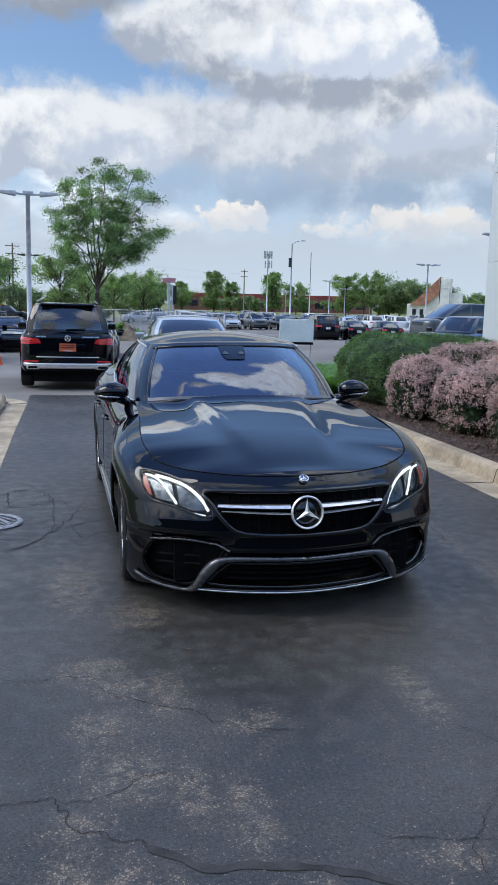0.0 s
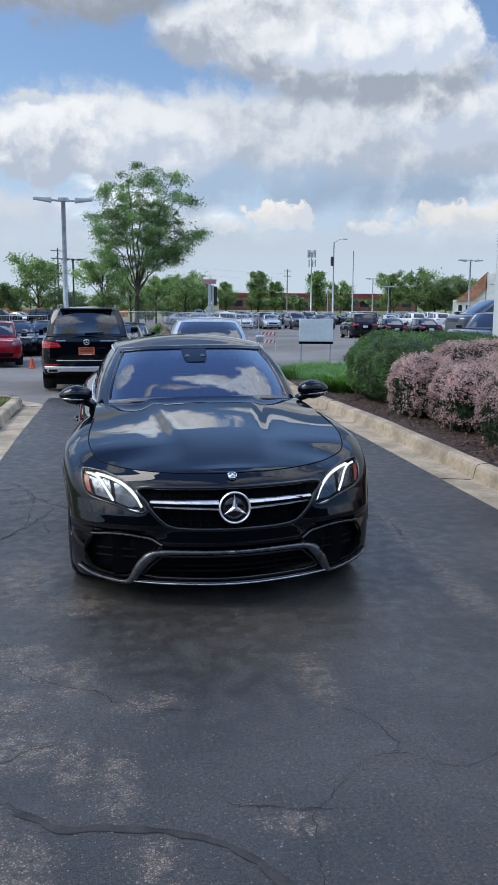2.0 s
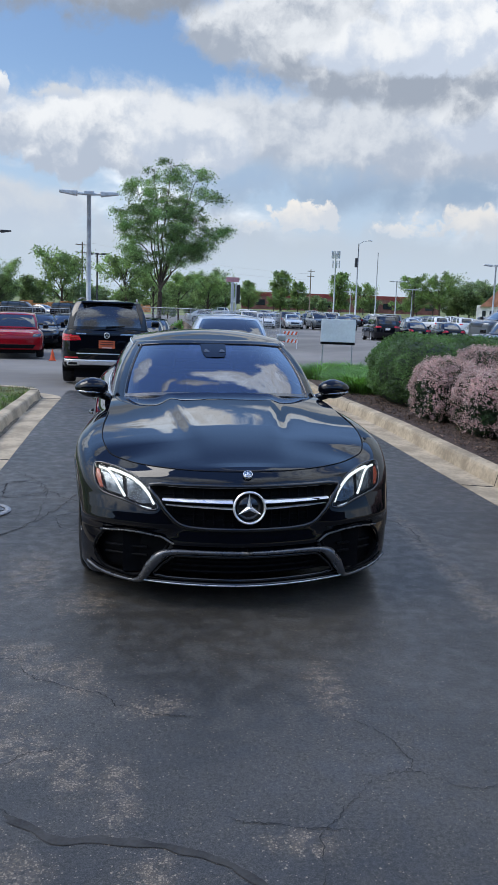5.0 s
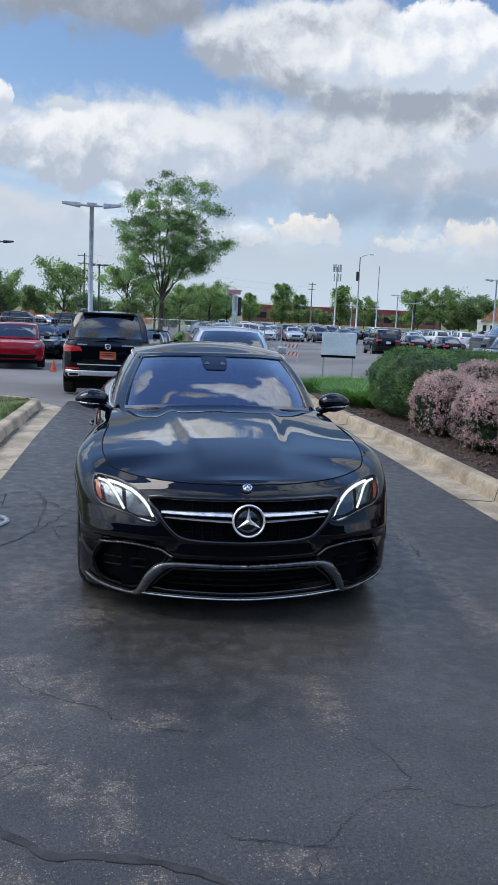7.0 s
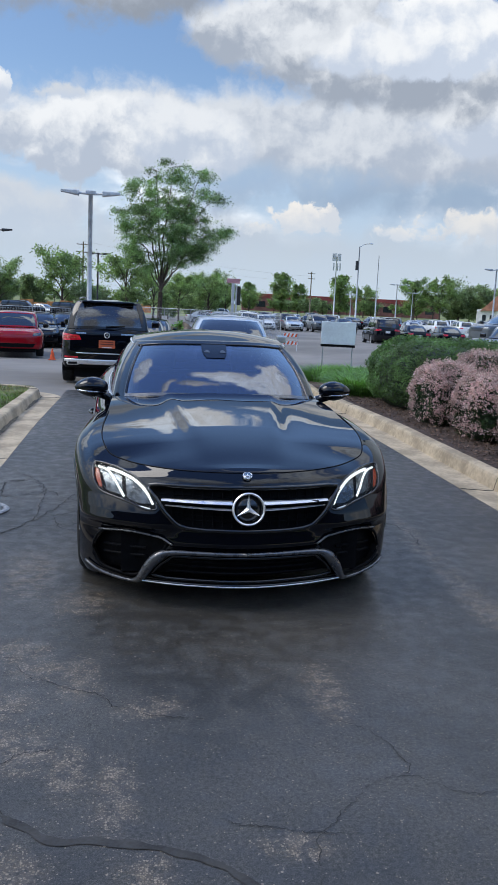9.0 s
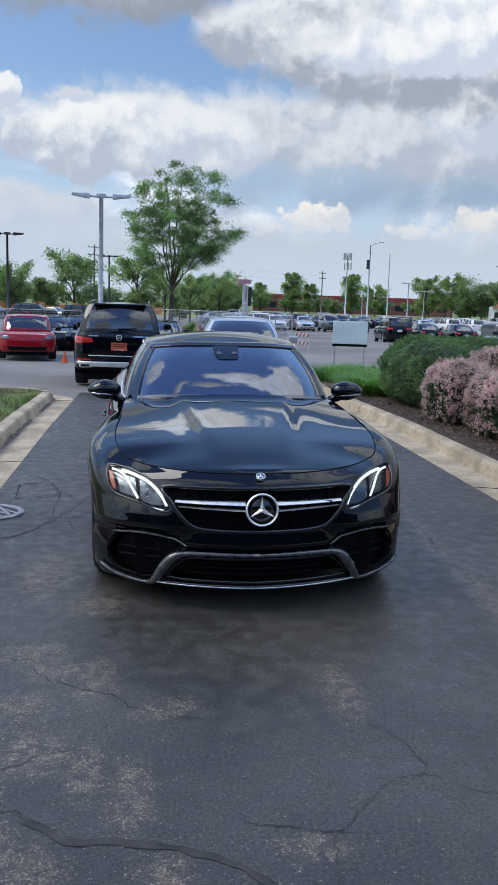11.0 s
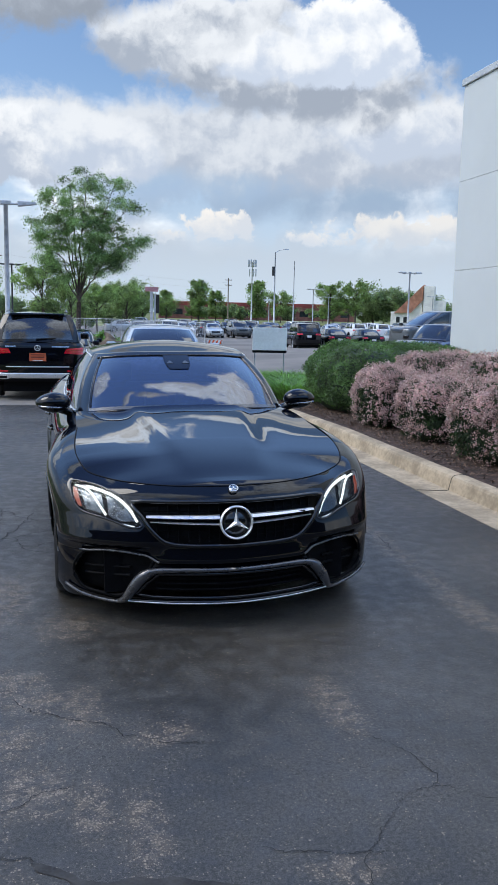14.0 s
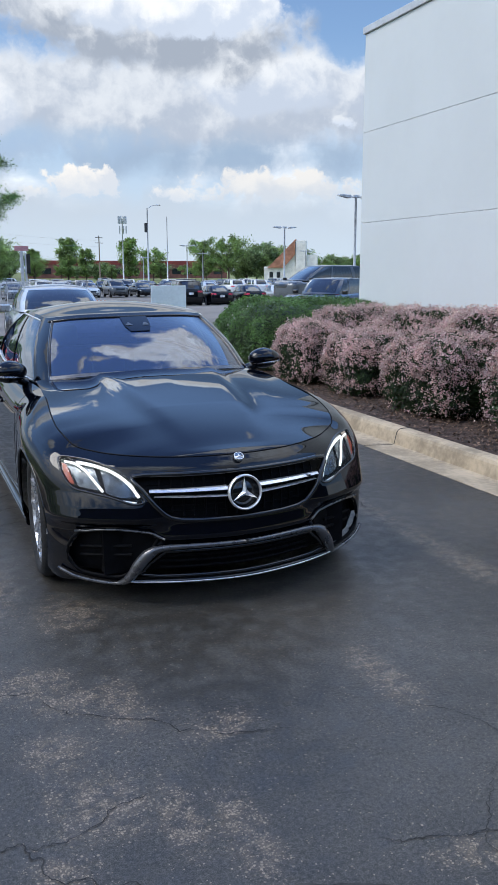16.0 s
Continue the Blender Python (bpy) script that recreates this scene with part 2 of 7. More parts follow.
TAIL_RED = material("tail_lamp_red", (0.70, 0.010, 0.028), 0.15, 0, 0.2, 30, coat=1.0)
RIM = material("dark_alloy", (0.58, 0.58, 0.60), 0.28, 0.9, 0.1)
RIM_SILVER = material("silver_alloy", (0.6, 0.6, 0.62), 0.3, 0.9, 0.1)
SEAT = material("black_leather", (0.02, 0.02, 0.022), 0.55, 0, 0.2, 10, 0.001, 200)
DASH = material("dashboard_plastic", (0.025, 0.025, 0.027), 0.6, 0, 0.2, 20)
PLATE_ORANGE = material("orange_plate", (0.62, 0.13, 0.05), 0.5, 0, 0.08, 12)
BARS_DARK = material("dark_print", (0.12, 0.03, 0.02), 0.5)
BARS_WHITE = material("white_print", (0.75, 0.75, 0.75), 0.5)
CONCRETE = material("kerb_concrete", (0.425, 0.345, 0.243), 0.95, 0, 0.15, 2.2, 0.003, 70, spec=0.2)
DIRT = material("kerb_dirt", (0.15, 0.118, 0.082), 0.95, 0, 0.3, 8, 0.002, 90)
WALL = material("white_painted_panel", (0.63, 0.66, 0.66), 0.75, 0, 0.012, 0.8, 0.0006, 60)
WALL_CAP = material("metal_coping", (0.55, 0.57, 0.58), 0.45, 0.2, 0.05, 3)
JOINT = material("panel_joint_sealant", (0.70, 0.71, 0.72), 0.9, 0, 0.1)
MULCH = material("bark_mulch", (0.095, 0.060, 0.045), 0.95, 0, 0.4, 14, 0.02, 60, island=0.5)
LAWN = material("lawn_soil", (0.10, 0.12, 0.04), 0.95, 0, 0.3, 3, 0.01, 60)
GRASS = material("grass_blade", (0.11, 0.18, 0.04), 0.6, 0, 0.3, 3, island=0.4, leaf=0.35)
GRASS_DRY = material("dry_grass_blade", (0.20, 0.18, 0.07), 0.7, 0, 0.3, 3, island=0.4)
LEAF_GREEN = material("shrub_leaf", (0.085, 0.165, 0.045), 0.45, 0, 0.25, 2.5, island=0.45, leaf=0.35)
LEAF_LILY = material("blade_leaf", (0.13, 0.27, 0.055), 0.5, 0, 0.25, 2, island=0.35, leaf=0.35)
# dark leaves; also colours the bush cores as inner shade
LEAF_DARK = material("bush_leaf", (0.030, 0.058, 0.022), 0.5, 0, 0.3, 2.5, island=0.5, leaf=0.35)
PETAL = material("pink_blossom", (0.49, 0.30, 0.33), 0.6, 0, 0.2, 4, island=0.35, leaf=0.35)
PETAL_PALE = material("pale_blossom", (0.63, 0.49, 0.50), 0.6, 0, 0.12, 4, island=0.3, leaf=0.35)
TREE_LEAF = material("tree_leaf", (0.185, 0.29, 0.125), 0.5, 0, 0.3, 0.5, island=0.5, leaf=0.45)
TREE_LEAF_LIGHT = material("young_leaf", (0.22, 0.305, 0.13), 0.5, 0, 0.3, 0.5, island=0.4, leaf=0.5)
TREE_LEAF_DEEP = material("deep_leaf", (0.23, 0.30, 0.16), 0.55, 0, 0.3, 0.5, island=0.4, leaf=0.45)
BARK = material("bark", (0.075, 0.055, 0.042), 0.9, 0, 0.3, 5, 0.01, 40)
STEEL = material("galvanised_steel", (0.52, 0.54, 0.56), 0.5, 0.25, 0.1, 3)
STEEL_DARK = material("dark_painted_steel", (0.05, 0.05, 0.052), 0.5, 0.3, 0.1, 3)
WOODPOLE = material("weathered_pole", (0.20, 0.15, 0.11), 0.9, 0, 0.2, 3)
CAST_IRON = material("cast_iron", (0.34, 0.34, 0.345), 0.55, 0.7, 0.2, 20, 0.001, 150)
# near-black that stands for the darkness inside openings
HOLE_SHADE = material("hole_shade", (0.004, 0.004, 0.004), 0.95)
ALU_POST = material("grey_post", (0.46, 0.48, 0.50), 0.5, 0.4, 0.08, 4)
SIGN_WHITE = material("white_sign_face", (0.82, 0.86, 0.88), 0.5, 0, 0.04, 2)
CONE = material("orange_cone_plastic", (0.75, 0.10, 0.02), 0.5, 0, 0.1, 8)
ORANGE = material("orange_netting", (0.62, 0.26, 0.09), 0.8, 0, 0.25, 2)
BRICK = material("red_brick", (0.22, 0.09, 0.075), 0.85, 0, 0.18, 0.6)
BEIGE = material("beige_render", (0.80, 0.77, 0.73), 0.85, 0, 0.08, 0.5)
ROOF_TILE = material("terracotta_roof", (0.42, 0.19, 0.12), 0.85, 0, 0.15, 1)
PLAIN_DARK = material("dark_plain_wall", (0.032, 0.033, 0.035), 0.9, 0, 0.1, 0.5)
WINDOW_DARK = material("dark_window", (0.02, 0.025, 0.03), 0.15, 0, 0.2, 1)


WORN = [   # x, y, half sizes of the worn spots
    (0.01, 4.89, 0.15, 0.40), (0.36, 4.39, 0.16, 0.20), (0.09, 3.71, 0.16, 0.13), (0.22, 3.50, 0.14, 0.10), (0.41, 3.40, 0.09, 0.20), (0.11, 3.18, 0.12, 0.14), (0.20, 2.81, 0.15, 0.18), (0.72, 3.12, 0.14, 0.08),
    (0.42, 2.64, 0.07, 0.20), (0.58, 2.50, 0.08, 0.22), (0.03, 2.51, 0.10, 0.08), (0.01, 2.21, 0.09, 0.22), (0.16, 2.20, 0.07, 0.16), (0.30, 2.03, 0.10, 0.17), (0.70, 2.05, 0.08, 0.15), (1.17, 2.17, 0.12, 0.05),
    (1.50, 3.27, 0.09, 0.27), (2.76, 5.95, 0.07, 0.38), (2.70, 5.40, 0.09, 0.36), (2.70, 4.86, 0.10, 0.36), (2.67, 4.30, 0.10, 0.38), (0.1, 1.6, 0.4, 0.3)]


def asphalt():
    m = bpy.data.materials.new("asphalt")
    m.use_nodes = True
    nt = m.node_tree
    b = nt.nodes["Principled BSDF"]
    v = nt.nodes.new("ShaderNodeTexCoord").outputs["Object"]
    grain = noise_tex(nt, v, 210, 3, 0.85)
    mid = noise_tex(nt, v, 9, 5, 0.6)
    broad = noise_tex(nt, v, 0.9, 5, 0.55)
    c = mixcol(nt, remap(nt, broad, 0.35, 0.68), (0.0305, 0.0285, 0.0250), (0.056, 0.0515, 0.0445))
    c = mixcol(nt, remap(nt, mid, 0.42, 0.75, 0, 0.40), c, (0.080, 0.080, 0.074))
    c = mixcol(nt, remap(nt, grain, 0.38, 0.62), mixcol(nt, 1.0, c, (0.50, 0.50, 0.51), "MULTIPLY"), mixcol(nt, 1.0, c, (1.75, 1.72, 1.68), "MULTIPLY"))
    c = mixcol(nt, 1.0, c, remap(nt, noise_tex(nt, v, 70, 4, 0.85), 0.38, 0.62, 0.52, 1.55), "MULTIPLY")
    c = mixcol(nt, remap(nt, noise_tex(nt, v, 2.4, 6, 0.7), 0.50, 0.72, 0, 0.25), c, (0.084, 0.078, 0.070))
    # worn spots where the binder is gone and pale stones show
    sep = nt.nodes.new("ShaderNodeSeparateXYZ")
    nt.links.new(v, sep.inputs[0])
    flat = nt.nodes.new("ShaderNodeCombineXYZ")
    links(nt, (sep.outputs[0], flat.inputs[0]), (sep.outputs[1], flat.inputs[1]))
    shaken = vmath(nt, "MULTIPLY_ADD", vmath(nt, "SUBTRACT", noise_tex(nt, v, 6.0, 6, 0.7, "Color"), (0.5, 0.5, 0.5)), (0.20, 0.30, 0), flat.outputs[0])
    wornf = None
    for x0, y0, rx, ry in WORN:
        d = vmath(nt, "LENGTH", vmath(nt, "DIVIDE", vmath(nt, "SUBTRACT", shaken, (x0, y0, 0)), (rx, ry, 1)))
        m1 = remap(nt, d, 1.55, 0.30)
        wornf = m1 if wornf is None else fmath(nt, "MAXIMUM", wornf, m1)
    patchy = remap(nt, noise_tex(nt, v, 15, 6, 0.82), 0.42, 0.56)
    c = mixcol(nt, fmath(nt, "MULTIPLY", fmath(nt, "MULTIPLY", wornf, patchy), 0.58), c, (0.118, 0.092, 0.066))
    # single pale stones: dense in the worn spots, sparse elsewhere
    for sc, every in ((90.0, 0.994), (150.0, 0.965)):
        vo = nt.nodes.new("ShaderNodeTexVoronoi")
        vo.inputs["Scale"].default_value = sc
        nt.links.new(v, vo.inputs["Vector"])
        rnd = nt.nodes.new("ShaderNodeSeparateColor")
        nt.links.new(vo.outputs["Color"], rnd.inputs[0])
        body = remap(nt, vo.outputs["Distance"], 0.50, 0.34)
        limit = fmath(nt, "SUBTRACT", every, fmath(nt, "MULTIPLY", fmath(nt, "MULTIPLY", wornf, patchy), 0.74))
        on = fmath(nt, "MULTIPLY", fmath(nt, "GREATER_THAN", rnd.outputs[0], limit), body)
        stone = mixcol(nt, rnd.outputs[1], (0.14, 0.112, 0.082), (0.39, 0.31, 0.225))
        c = mixcol(nt, fmath(nt, "MULTIPLY", on, 0.70), c, stone)
    nt.links.new(c, b.inputs["Base Color"])
    b.inputs["Specular IOR Level"].default_value = 0.42
    nt.links.new(remap(nt, mid, 0.3, 0.7, 0.32, 0.58), b.inputs["Roughness"])
    bp = nt.nodes.new("ShaderNodeBump")
    bp.inputs["Strength"].default_value, bp.inputs["Distance"].default_value = 0.20, 0.004
    nt.links.new(grain, bp.inputs["Height"])
    nt.links.new(bp.outputs[0], b.inputs["Normal"])
    return m


ASPHALT = asphalt()
ASPHALT_FAR = material("old_asphalt", (0.22, 0.203, 0.184), 0.9, 0, 0.12, 0.15, 0.003, 60, spec=0.2)
TAR = material("crack_filler", (0.036, 0.033, 0.030), 0.75, 0, 0.25, 9, 0.002, 60)
CRACK = material("open_crack", (0.030, 0.028, 0.026), 0.95, 0, 0.3, 20)
FIELD = material("verge_grass", (0.17, 0.19, 0.055), 0.95, 0, 0.25, 0.05, 0.02, 3)

# ---- mesh helpers ----
def mesh_object(name, verts, faces, mat, parent=None, label="", smooth=True):
    me = bpy.data.meshes.new(name)
    me.from_pydata([tuple(map(float, v)) for v in verts], [], [tuple(map(int, f)) for f in faces])
    for m in (mat if isinstance(mat, (list, tuple)) else (mat,)):
        me.materials.append(m)
    if smooth:
        me.polygons.foreach_set("use_smooth", [True] * len(me.polygons))
    me.update()
    ob = new(name, me)
    if parent is not None:
        ob.parent = parent
    return tagged(ob, label) if label else ob


def part(name, bm, mat, parent=None, label="", smooth=False):
    me = bpy.data.meshes.new(name)
    bm.to_mesh(me)
    bm.free()
    me.materials.append(mat)
    if smooth:
        me.polygons.foreach_set("use_smooth", [True] * len(me.polygons))
    ob = new(name, me)
    if parent is not None:
        ob.parent = parent
    return tagged(ob, label) if label else ob


def box_bm(x0, y0, z0, x1, y1, z1, bevel=0.0, bm=None):
    own = bm is None
    bm = bm or bmesh.new()
    r = bmesh.ops.create_cube(bm, size=1.0, matrix=Matrix.LocRotScale(((x0 + x1) / 2, (y0 + y1) / 2, (z0 + z1) / 2), None, (x1 - x0, y1 - y0, z1 - z0)))
    if bevel:
        es = {e for v in r["verts"] for e in v.link_edges}
        bmesh.ops.bevel(bm, geom=list(es), offset=bevel, segments=2, affect="EDGES", profile=0.5)
    return bm


def tube(points, radius, sides=8, closed=False):
    """Vertices and faces of a tube along points; radius is one number or one for each point."""
    P = np.array(points, float)
    n = len(P)
    R = np.broadcast_to(np.asarray(radius, float), (n,))
    T = np.gradient(P, axis=0) if not closed else np.roll(P, -1, 0) - np.roll(P, 1, 0)
    T /= np.linalg.norm(T, axis=1)[:, None] + 1e-9
    ref = np.array([0, 0, 1.0]) if abs(T[:, 2]).mean() < 0.8 else np.array([1.0, 0, 0])
    A = np.cross(T, ref)
    A /= np.linalg.norm(A, axis=1)[:, None] + 1e-9
    B = np.cross(T, A)
    ang = np.linspace(0, 2 * np.pi, sides, endpoint=False)
    V = P[:, None] + R[:, None, None] * (np.cos(ang)[None, :, None] * A[:, None] + np.sin(ang)[None, :, None] * B[:, None])
    F = []
    for i in range(n if closed else n - 1):
        j = (i + 1) % n
        for k in range(sides):
            l = (k + 1) % sides
            F.append((i * sides + k, i * sides + l, j * sides + l, j * sides + k))
    if not closed:
        F.append(tuple(range(sides)))
        F.append(tuple((n - 1) * sides + k for k in reversed(range(sides))))
    return V.reshape(-1, 3), F


def joined(*pieces):
    V, F, o = [], [], 0
    for v, f in pieces:
        V.append(np.asarray(v, float).reshape(-1, 3))
        F += [tuple(i + o for i in q) for q in f]
        o += len(V[-1])
    return np.concatenate(V), F


def lathe(profile, axis="z", sides=24, centre=(0, 0, 0)):
    """Turns (radius, height) pairs round an axis."""
    ang = np.linspace(0, 2 * np.pi, sides, endpoint=False)
    pr = np.array(profile, float)
    a, b, h = pr[:, 0, None] * np.cos(ang), pr[:, 0, None] * np.sin(ang), np.repeat(pr[:, 1, None], sides, 1)
    V = np.stack({"z": (a, b, h), "x": (h, a, b), "y": (a, h, b)}[axis], -1).reshape(-1, 3) + np.array(centre)
    F = []
    for i in range(len(pr) - 1):
        for k in range(sides):
            l = (k + 1) % sides
            F.append((i * sides + k, i * sides + l, (i + 1) * sides + l, (i + 1) * sides + k))
    return V, F


def spline(rows, u, mirror=False):
    """Catmull-Rom through rows, at u in row numbers; mirror: the line goes on as its image in the plane x = 0."""
    P = np.array(rows, float)
    if mirror:
        flip = np.array([-1.0] + [1.0] * (P.shape[1] - 1))
        P = np.concatenate([[P[1] * flip], P, [P[-2] * flip]])
    else:
        P = np.concatenate([[2 * P[0] - P[1]], P, [2 * P[-1] - P[-2]]])
    u = np.clip(np.asarray(u, float), 0, len(P) - 3 - 1e-9)
    i = u.astype(int)
    f = (u - i)[..., None]
    a, b, c, d = P[i], P[i + 1], P[i + 2], P[i + 3]
    return 0.5 * (2 * b + (c - a) * f + (2 * a - 5 * b + 4 * c - d) * f ** 2 + (3 * b - a - 3 * c + d) * f ** 3)


def inside(poly, x, z):
    """Which points lie in a polygon."""
    r = np.zeros(np.shape(x), bool)
    for (x0, z0), (x1, z1) in zip(poly, list(poly[1:]) + [poly[0]]):
        c = (z0 > z) != (z1 > z)
        r ^= c & (x < (x1 - x0) * (z - z0) / (z1 - z0 + 1e-12) + x0)
    return r


# ---- ground ----
def ground_z(y, x=0.0):
    """The drive is level; the car park beyond falls away a little, less so on its right, and rises to the far verge."""
    k = 1 - 0.72 * min(1, max(0, (x - 8) / 5)) * min(1, max(0, (60 - y) / 20))
    return k * float(np.interp(y, (-400, 11, 17.5, 31, 60, 130, 330, 6000), (0, 0, -0.12, -0.52, -0.65, -0.95, -0.35, -0.35)))

# ---- ground, drive, kerbs ----
ys = sorted(set([-300, -60, -20, -8, -4, -2, 0, 2, 4, 6, 8, 10, 11, 12, 13, 14, 15, 16, 17.5, 20, 23, 26, 28.5, 31, 36, 42, 50, 60, 75, 90, 110, 130, 180, 240, 300, 330, 420, 800, 2000, 4500]))
xs = [-4000, -1200, -400, -150, -80, -40, -20, -10, -6, -3, -1, 1, 3, 5, 8, 14, 24, 40, 80, 160, 400, 1200, 4000]
V = [(x, y, ground_z(y, x) - 0.03) for y in ys for x in xs]
F = [(j * len(xs) + i, j * len(xs) + i + 1, (j + 1) * len(xs) + i + 1, (j + 1) * len(xs) + i) for j in range(len(ys) - 1) for i in range(len(xs) - 1)]
tagged(mesh_object("ground", V, F, FIELD), "mown verge grass reaching the horizon", "ground", kind="structure")


def sheet(name, x0, x1, y0, y1, dz, mat, label, category, step=1.5):
    """A slab that follows the fall of the ground."""
    yy = np.unique(np.concatenate([np.arange(y0, y1, step), [y1]]))
    xx = np.linspace(x0, x1, max(2, int((x1 - x0) / 4) + 1))
    V = [(x, y, ground_z(y, x) + dz) for y in yy for x in xx]
    n = len(xx)
    F = [(j * n + i, j * n + i + 1, (j + 1) * n + i + 1, (j + 1) * n + i) for j in range(len(yy) - 1) for i in range(n - 1)]
    return tagged(mesh_object(name, V, F, mat), label, category, kind="structure")


sheet("road", -0.67, 3.80, -14, 16.2, 0.0, ASPHALT, "dark worn asphalt drive with pale stones and cracks", "road", 0.8)
sheet("road", -60, 70, 14.0, 150, -0.02, ASPHALT_FAR, "grey old asphalt car park", "road", 3)
sheet("road", -60, 60, -60, -14.2, 0.0, ASPHALT_FAR, "grey old asphalt car park", "road", 6)


def kerb(name, line, side, label, first=0.3, every=3.05):
    """A cast kerb with its gutter pan, swept along a plan line; side +1: the kerb rises to the right of the line."""
    # offset from the gutter's road edge, height
    prof = [(-0.004, -0.05), (0.0, 0.003), (0.30, -0.012), (0.335, -0.004), (0.36, 0.105), (0.375, 0.132), (0.40, 0.143), (0.50, 0.146), (0.525, 0.135), (0.53, -0.05)]
    P = np.array(line, float)
    T = np.gradient(P, axis=0)
    T /= np.linalg.norm(T, axis=1)[:, None]
    N = np.stack([T[:, 1], -T[:, 0]], 1) * side
    V = []
    for i, p in enumerate(P):
        for k, (o, h) in enumerate(prof):
            w = 0.0025 * noise.noise((p[0] * 1.7, p[1] * 1.7, k * 0.9))
            q = p + N[i] * (o + w)
            V.append((q[0], q[1], ground_z(q[1], q[0]) + h + 0.4 * w * (h > 0.05)))
    n = len(prof)
    F = [(i * n + k, i * n + k + 1, (i + 1) * n + k + 1, (i + 1) * n + k) for i in range(len(P) - 1) for k in range(n - 1)]
    F += [tuple(range(n)), tuple((len(P) - 1) * n + k for k in reversed(range(n)))]
    ob = tagged(mesh_object(name, V, F, CONCRETE, smooth=False), label, "kerb", kind="structure")
    # dirt washed into the angle between pan and kerb
    m = 0 if side < 0 else len(P)
    while m < len(P) - 12:
        L = int(8 + 14 * abs(noise.noise((m * 0.37, side * 5.1, 2.0))) * 2)
        seg = range(m, min(len(P) - 1, m + L))
        rows = []
        for i in seg:
            e = min(1.0, (i - seg[0]) / 2, (seg[-1] - i) / 2)
            w = (0.012 + 0.05 * abs(noise.noise((P[i][0] * 2.3, P[i][1] * 2.3, 7.7)))) * e + 0.002
            up = (0.01 + 0.05 * abs(noise.noise((P[i][0] * 1.9, P[i][1] * 1.9, 4.4)))) * e
            for o, h in ((0.325 - w, -0.010), (0.333, -0.002), (0.333 + up * 0.23, -0.002 + up)):
                q = P[i] + N[i] * o
                rows.append((q[0], q[1], ground_z(q[1], q[0]) + h + 0.006))
        if len(seg) > 3:
            mesh_object("dirt_streak", rows, [(j * 3 + k, j * 3 + k + 1, j * 3 + k + 4, j * 3 + k + 3) for j in range(len(seg) - 1) for k in range(2)], DIRT, ob)
        m += L + int(6 * abs(noise.noise((m * 0.9, 1.1, side))) * 2)
    # contraction joints
    run_len = np.concatenate([[0], np.cumsum(np.linalg.norm(np.diff(P, axis=0), axis=1))])
    for d in np.arange(first, run_len[-1], every):
        i = int(np.argmin(abs(run_len - d)))
        pts = []
        for k, (o, h) in enumerate(prof[1:-1]):
            q = P[i] + N[i] * o + T[i] * 0.012 * noise.noise((d, k * 1.3, 0))
            pts.append((q[0], q[1], ground_z(q[1], q[0]) + h + 0.0015))
        mesh_object("joint", *tube(pts, 0.0045, 5), CRACK, ob)
    return ob


def run(a, b, step=0.25):
    n = max(2, int(math.dist(a, b) / step))
    return [(a[0] + (b[0] - a[0]) * i / n, a[1] + (b[1] - a[1]) * i / n) for i in range(n + 1)]


def arc(c, r, a0, a1, n=14):
    return [(c[0] + r * math.cos(radians(a0 + (a1 - a0) * i / n)), c[1] + r * math.sin(radians(a0 + (a1 - a0) * i / n))) for i in range(n + 1)]


left_line = run((-0.66, -14), (-0.66, 14.6)) + arc((-1.86, 14.6), 1.2, 4, 90) + run((-2.0, 15.8), (-40, 15.8), 0.6)
kerb("kerb", left_line, -1, "tan cast concrete kerb and gutter, stained and chipped", 4.17, 6.1)
right_line = run((3.79, -14), (3.79, 16.5)) + run((3.80, 16.7), (4.3, 21.5), 0.3)[1:] + arc((6.3, 21.5), 2.0, 180, 90)[1:] + run((6.5, 23.5), (40, 23.5), 0.8)[1:]
kerb("kerb", right_line, 1, "tan cast concrete kerb and gutter, stained and cracked", 3.15, 6.1)

# planting beds behind the kerbs
def bed(name, x0, x1, y0, y1, h, mat, label, category, rough=0.02, shear=0.0):
    xx, yy = np.linspace(x0, x1, int((x1 - x0) / 0.12) + 2), np.linspace(y0, y1, int((y1 - y0) / 0.16) + 2)
    V = [(x + shear * (y - y0), y, ground_z(y, x) + h + rough * noise.fractal((x * 2.2, y * 2.2, 3.1), 1.0, 2.0, 4)) for y in yy for x in xx]
    n = len(xx)
    F = [(j * n + i, j * n + i + 1, (j + 1) * n + i + 1, (j + 1) * n + i) for j in range(len(yy) - 1) for i in range(n - 1)]
    return tagged(mesh_object(name, V, F, mat), label, category, kind="structure")


bed("mulch_bed", 4.30, 7.30, 0.0, 16.6, 0.13, MULCH, "brown bark mulch bed behind the kerb", "mulch")
bed("mulch_bed", 4.29, 11.0, 16.55, 22.9, 0.13, MULCH, "brown bark mulch bed on the island", "mulch", shear=0.104)
bed("lawn", -14.0, -1.17, -10.0, 15.3, 0.12, LAWN, "thin lawn with dry patches behind the kerb", "lawn", 0.03)

# ---- building ----
WX, WY, WY0, WTOP = 7.2, 13.85, 4.0, 5.65
wall = new("building")
tagged(wall, "white panel building with horizontal joints and metal coping", "building")
zs = [-0.1, 2.505, 4.005, WTOP - 0.06]
for k in range(3):
    b = box_bm(WX, WY0, zs[k] + 0.007 * (k > 0), WX + 16, WY, zs[k + 1] - 0.007, 0.004)
    part("wall_panel", b, WALL, wall)
part("panel_joint", box_bm(WX + 0.010, WY0 + 0.010, 0, WX + 15.99, WY - 0.010, WTOP - 0.1), JOINT, wall, "recessed grey joint")
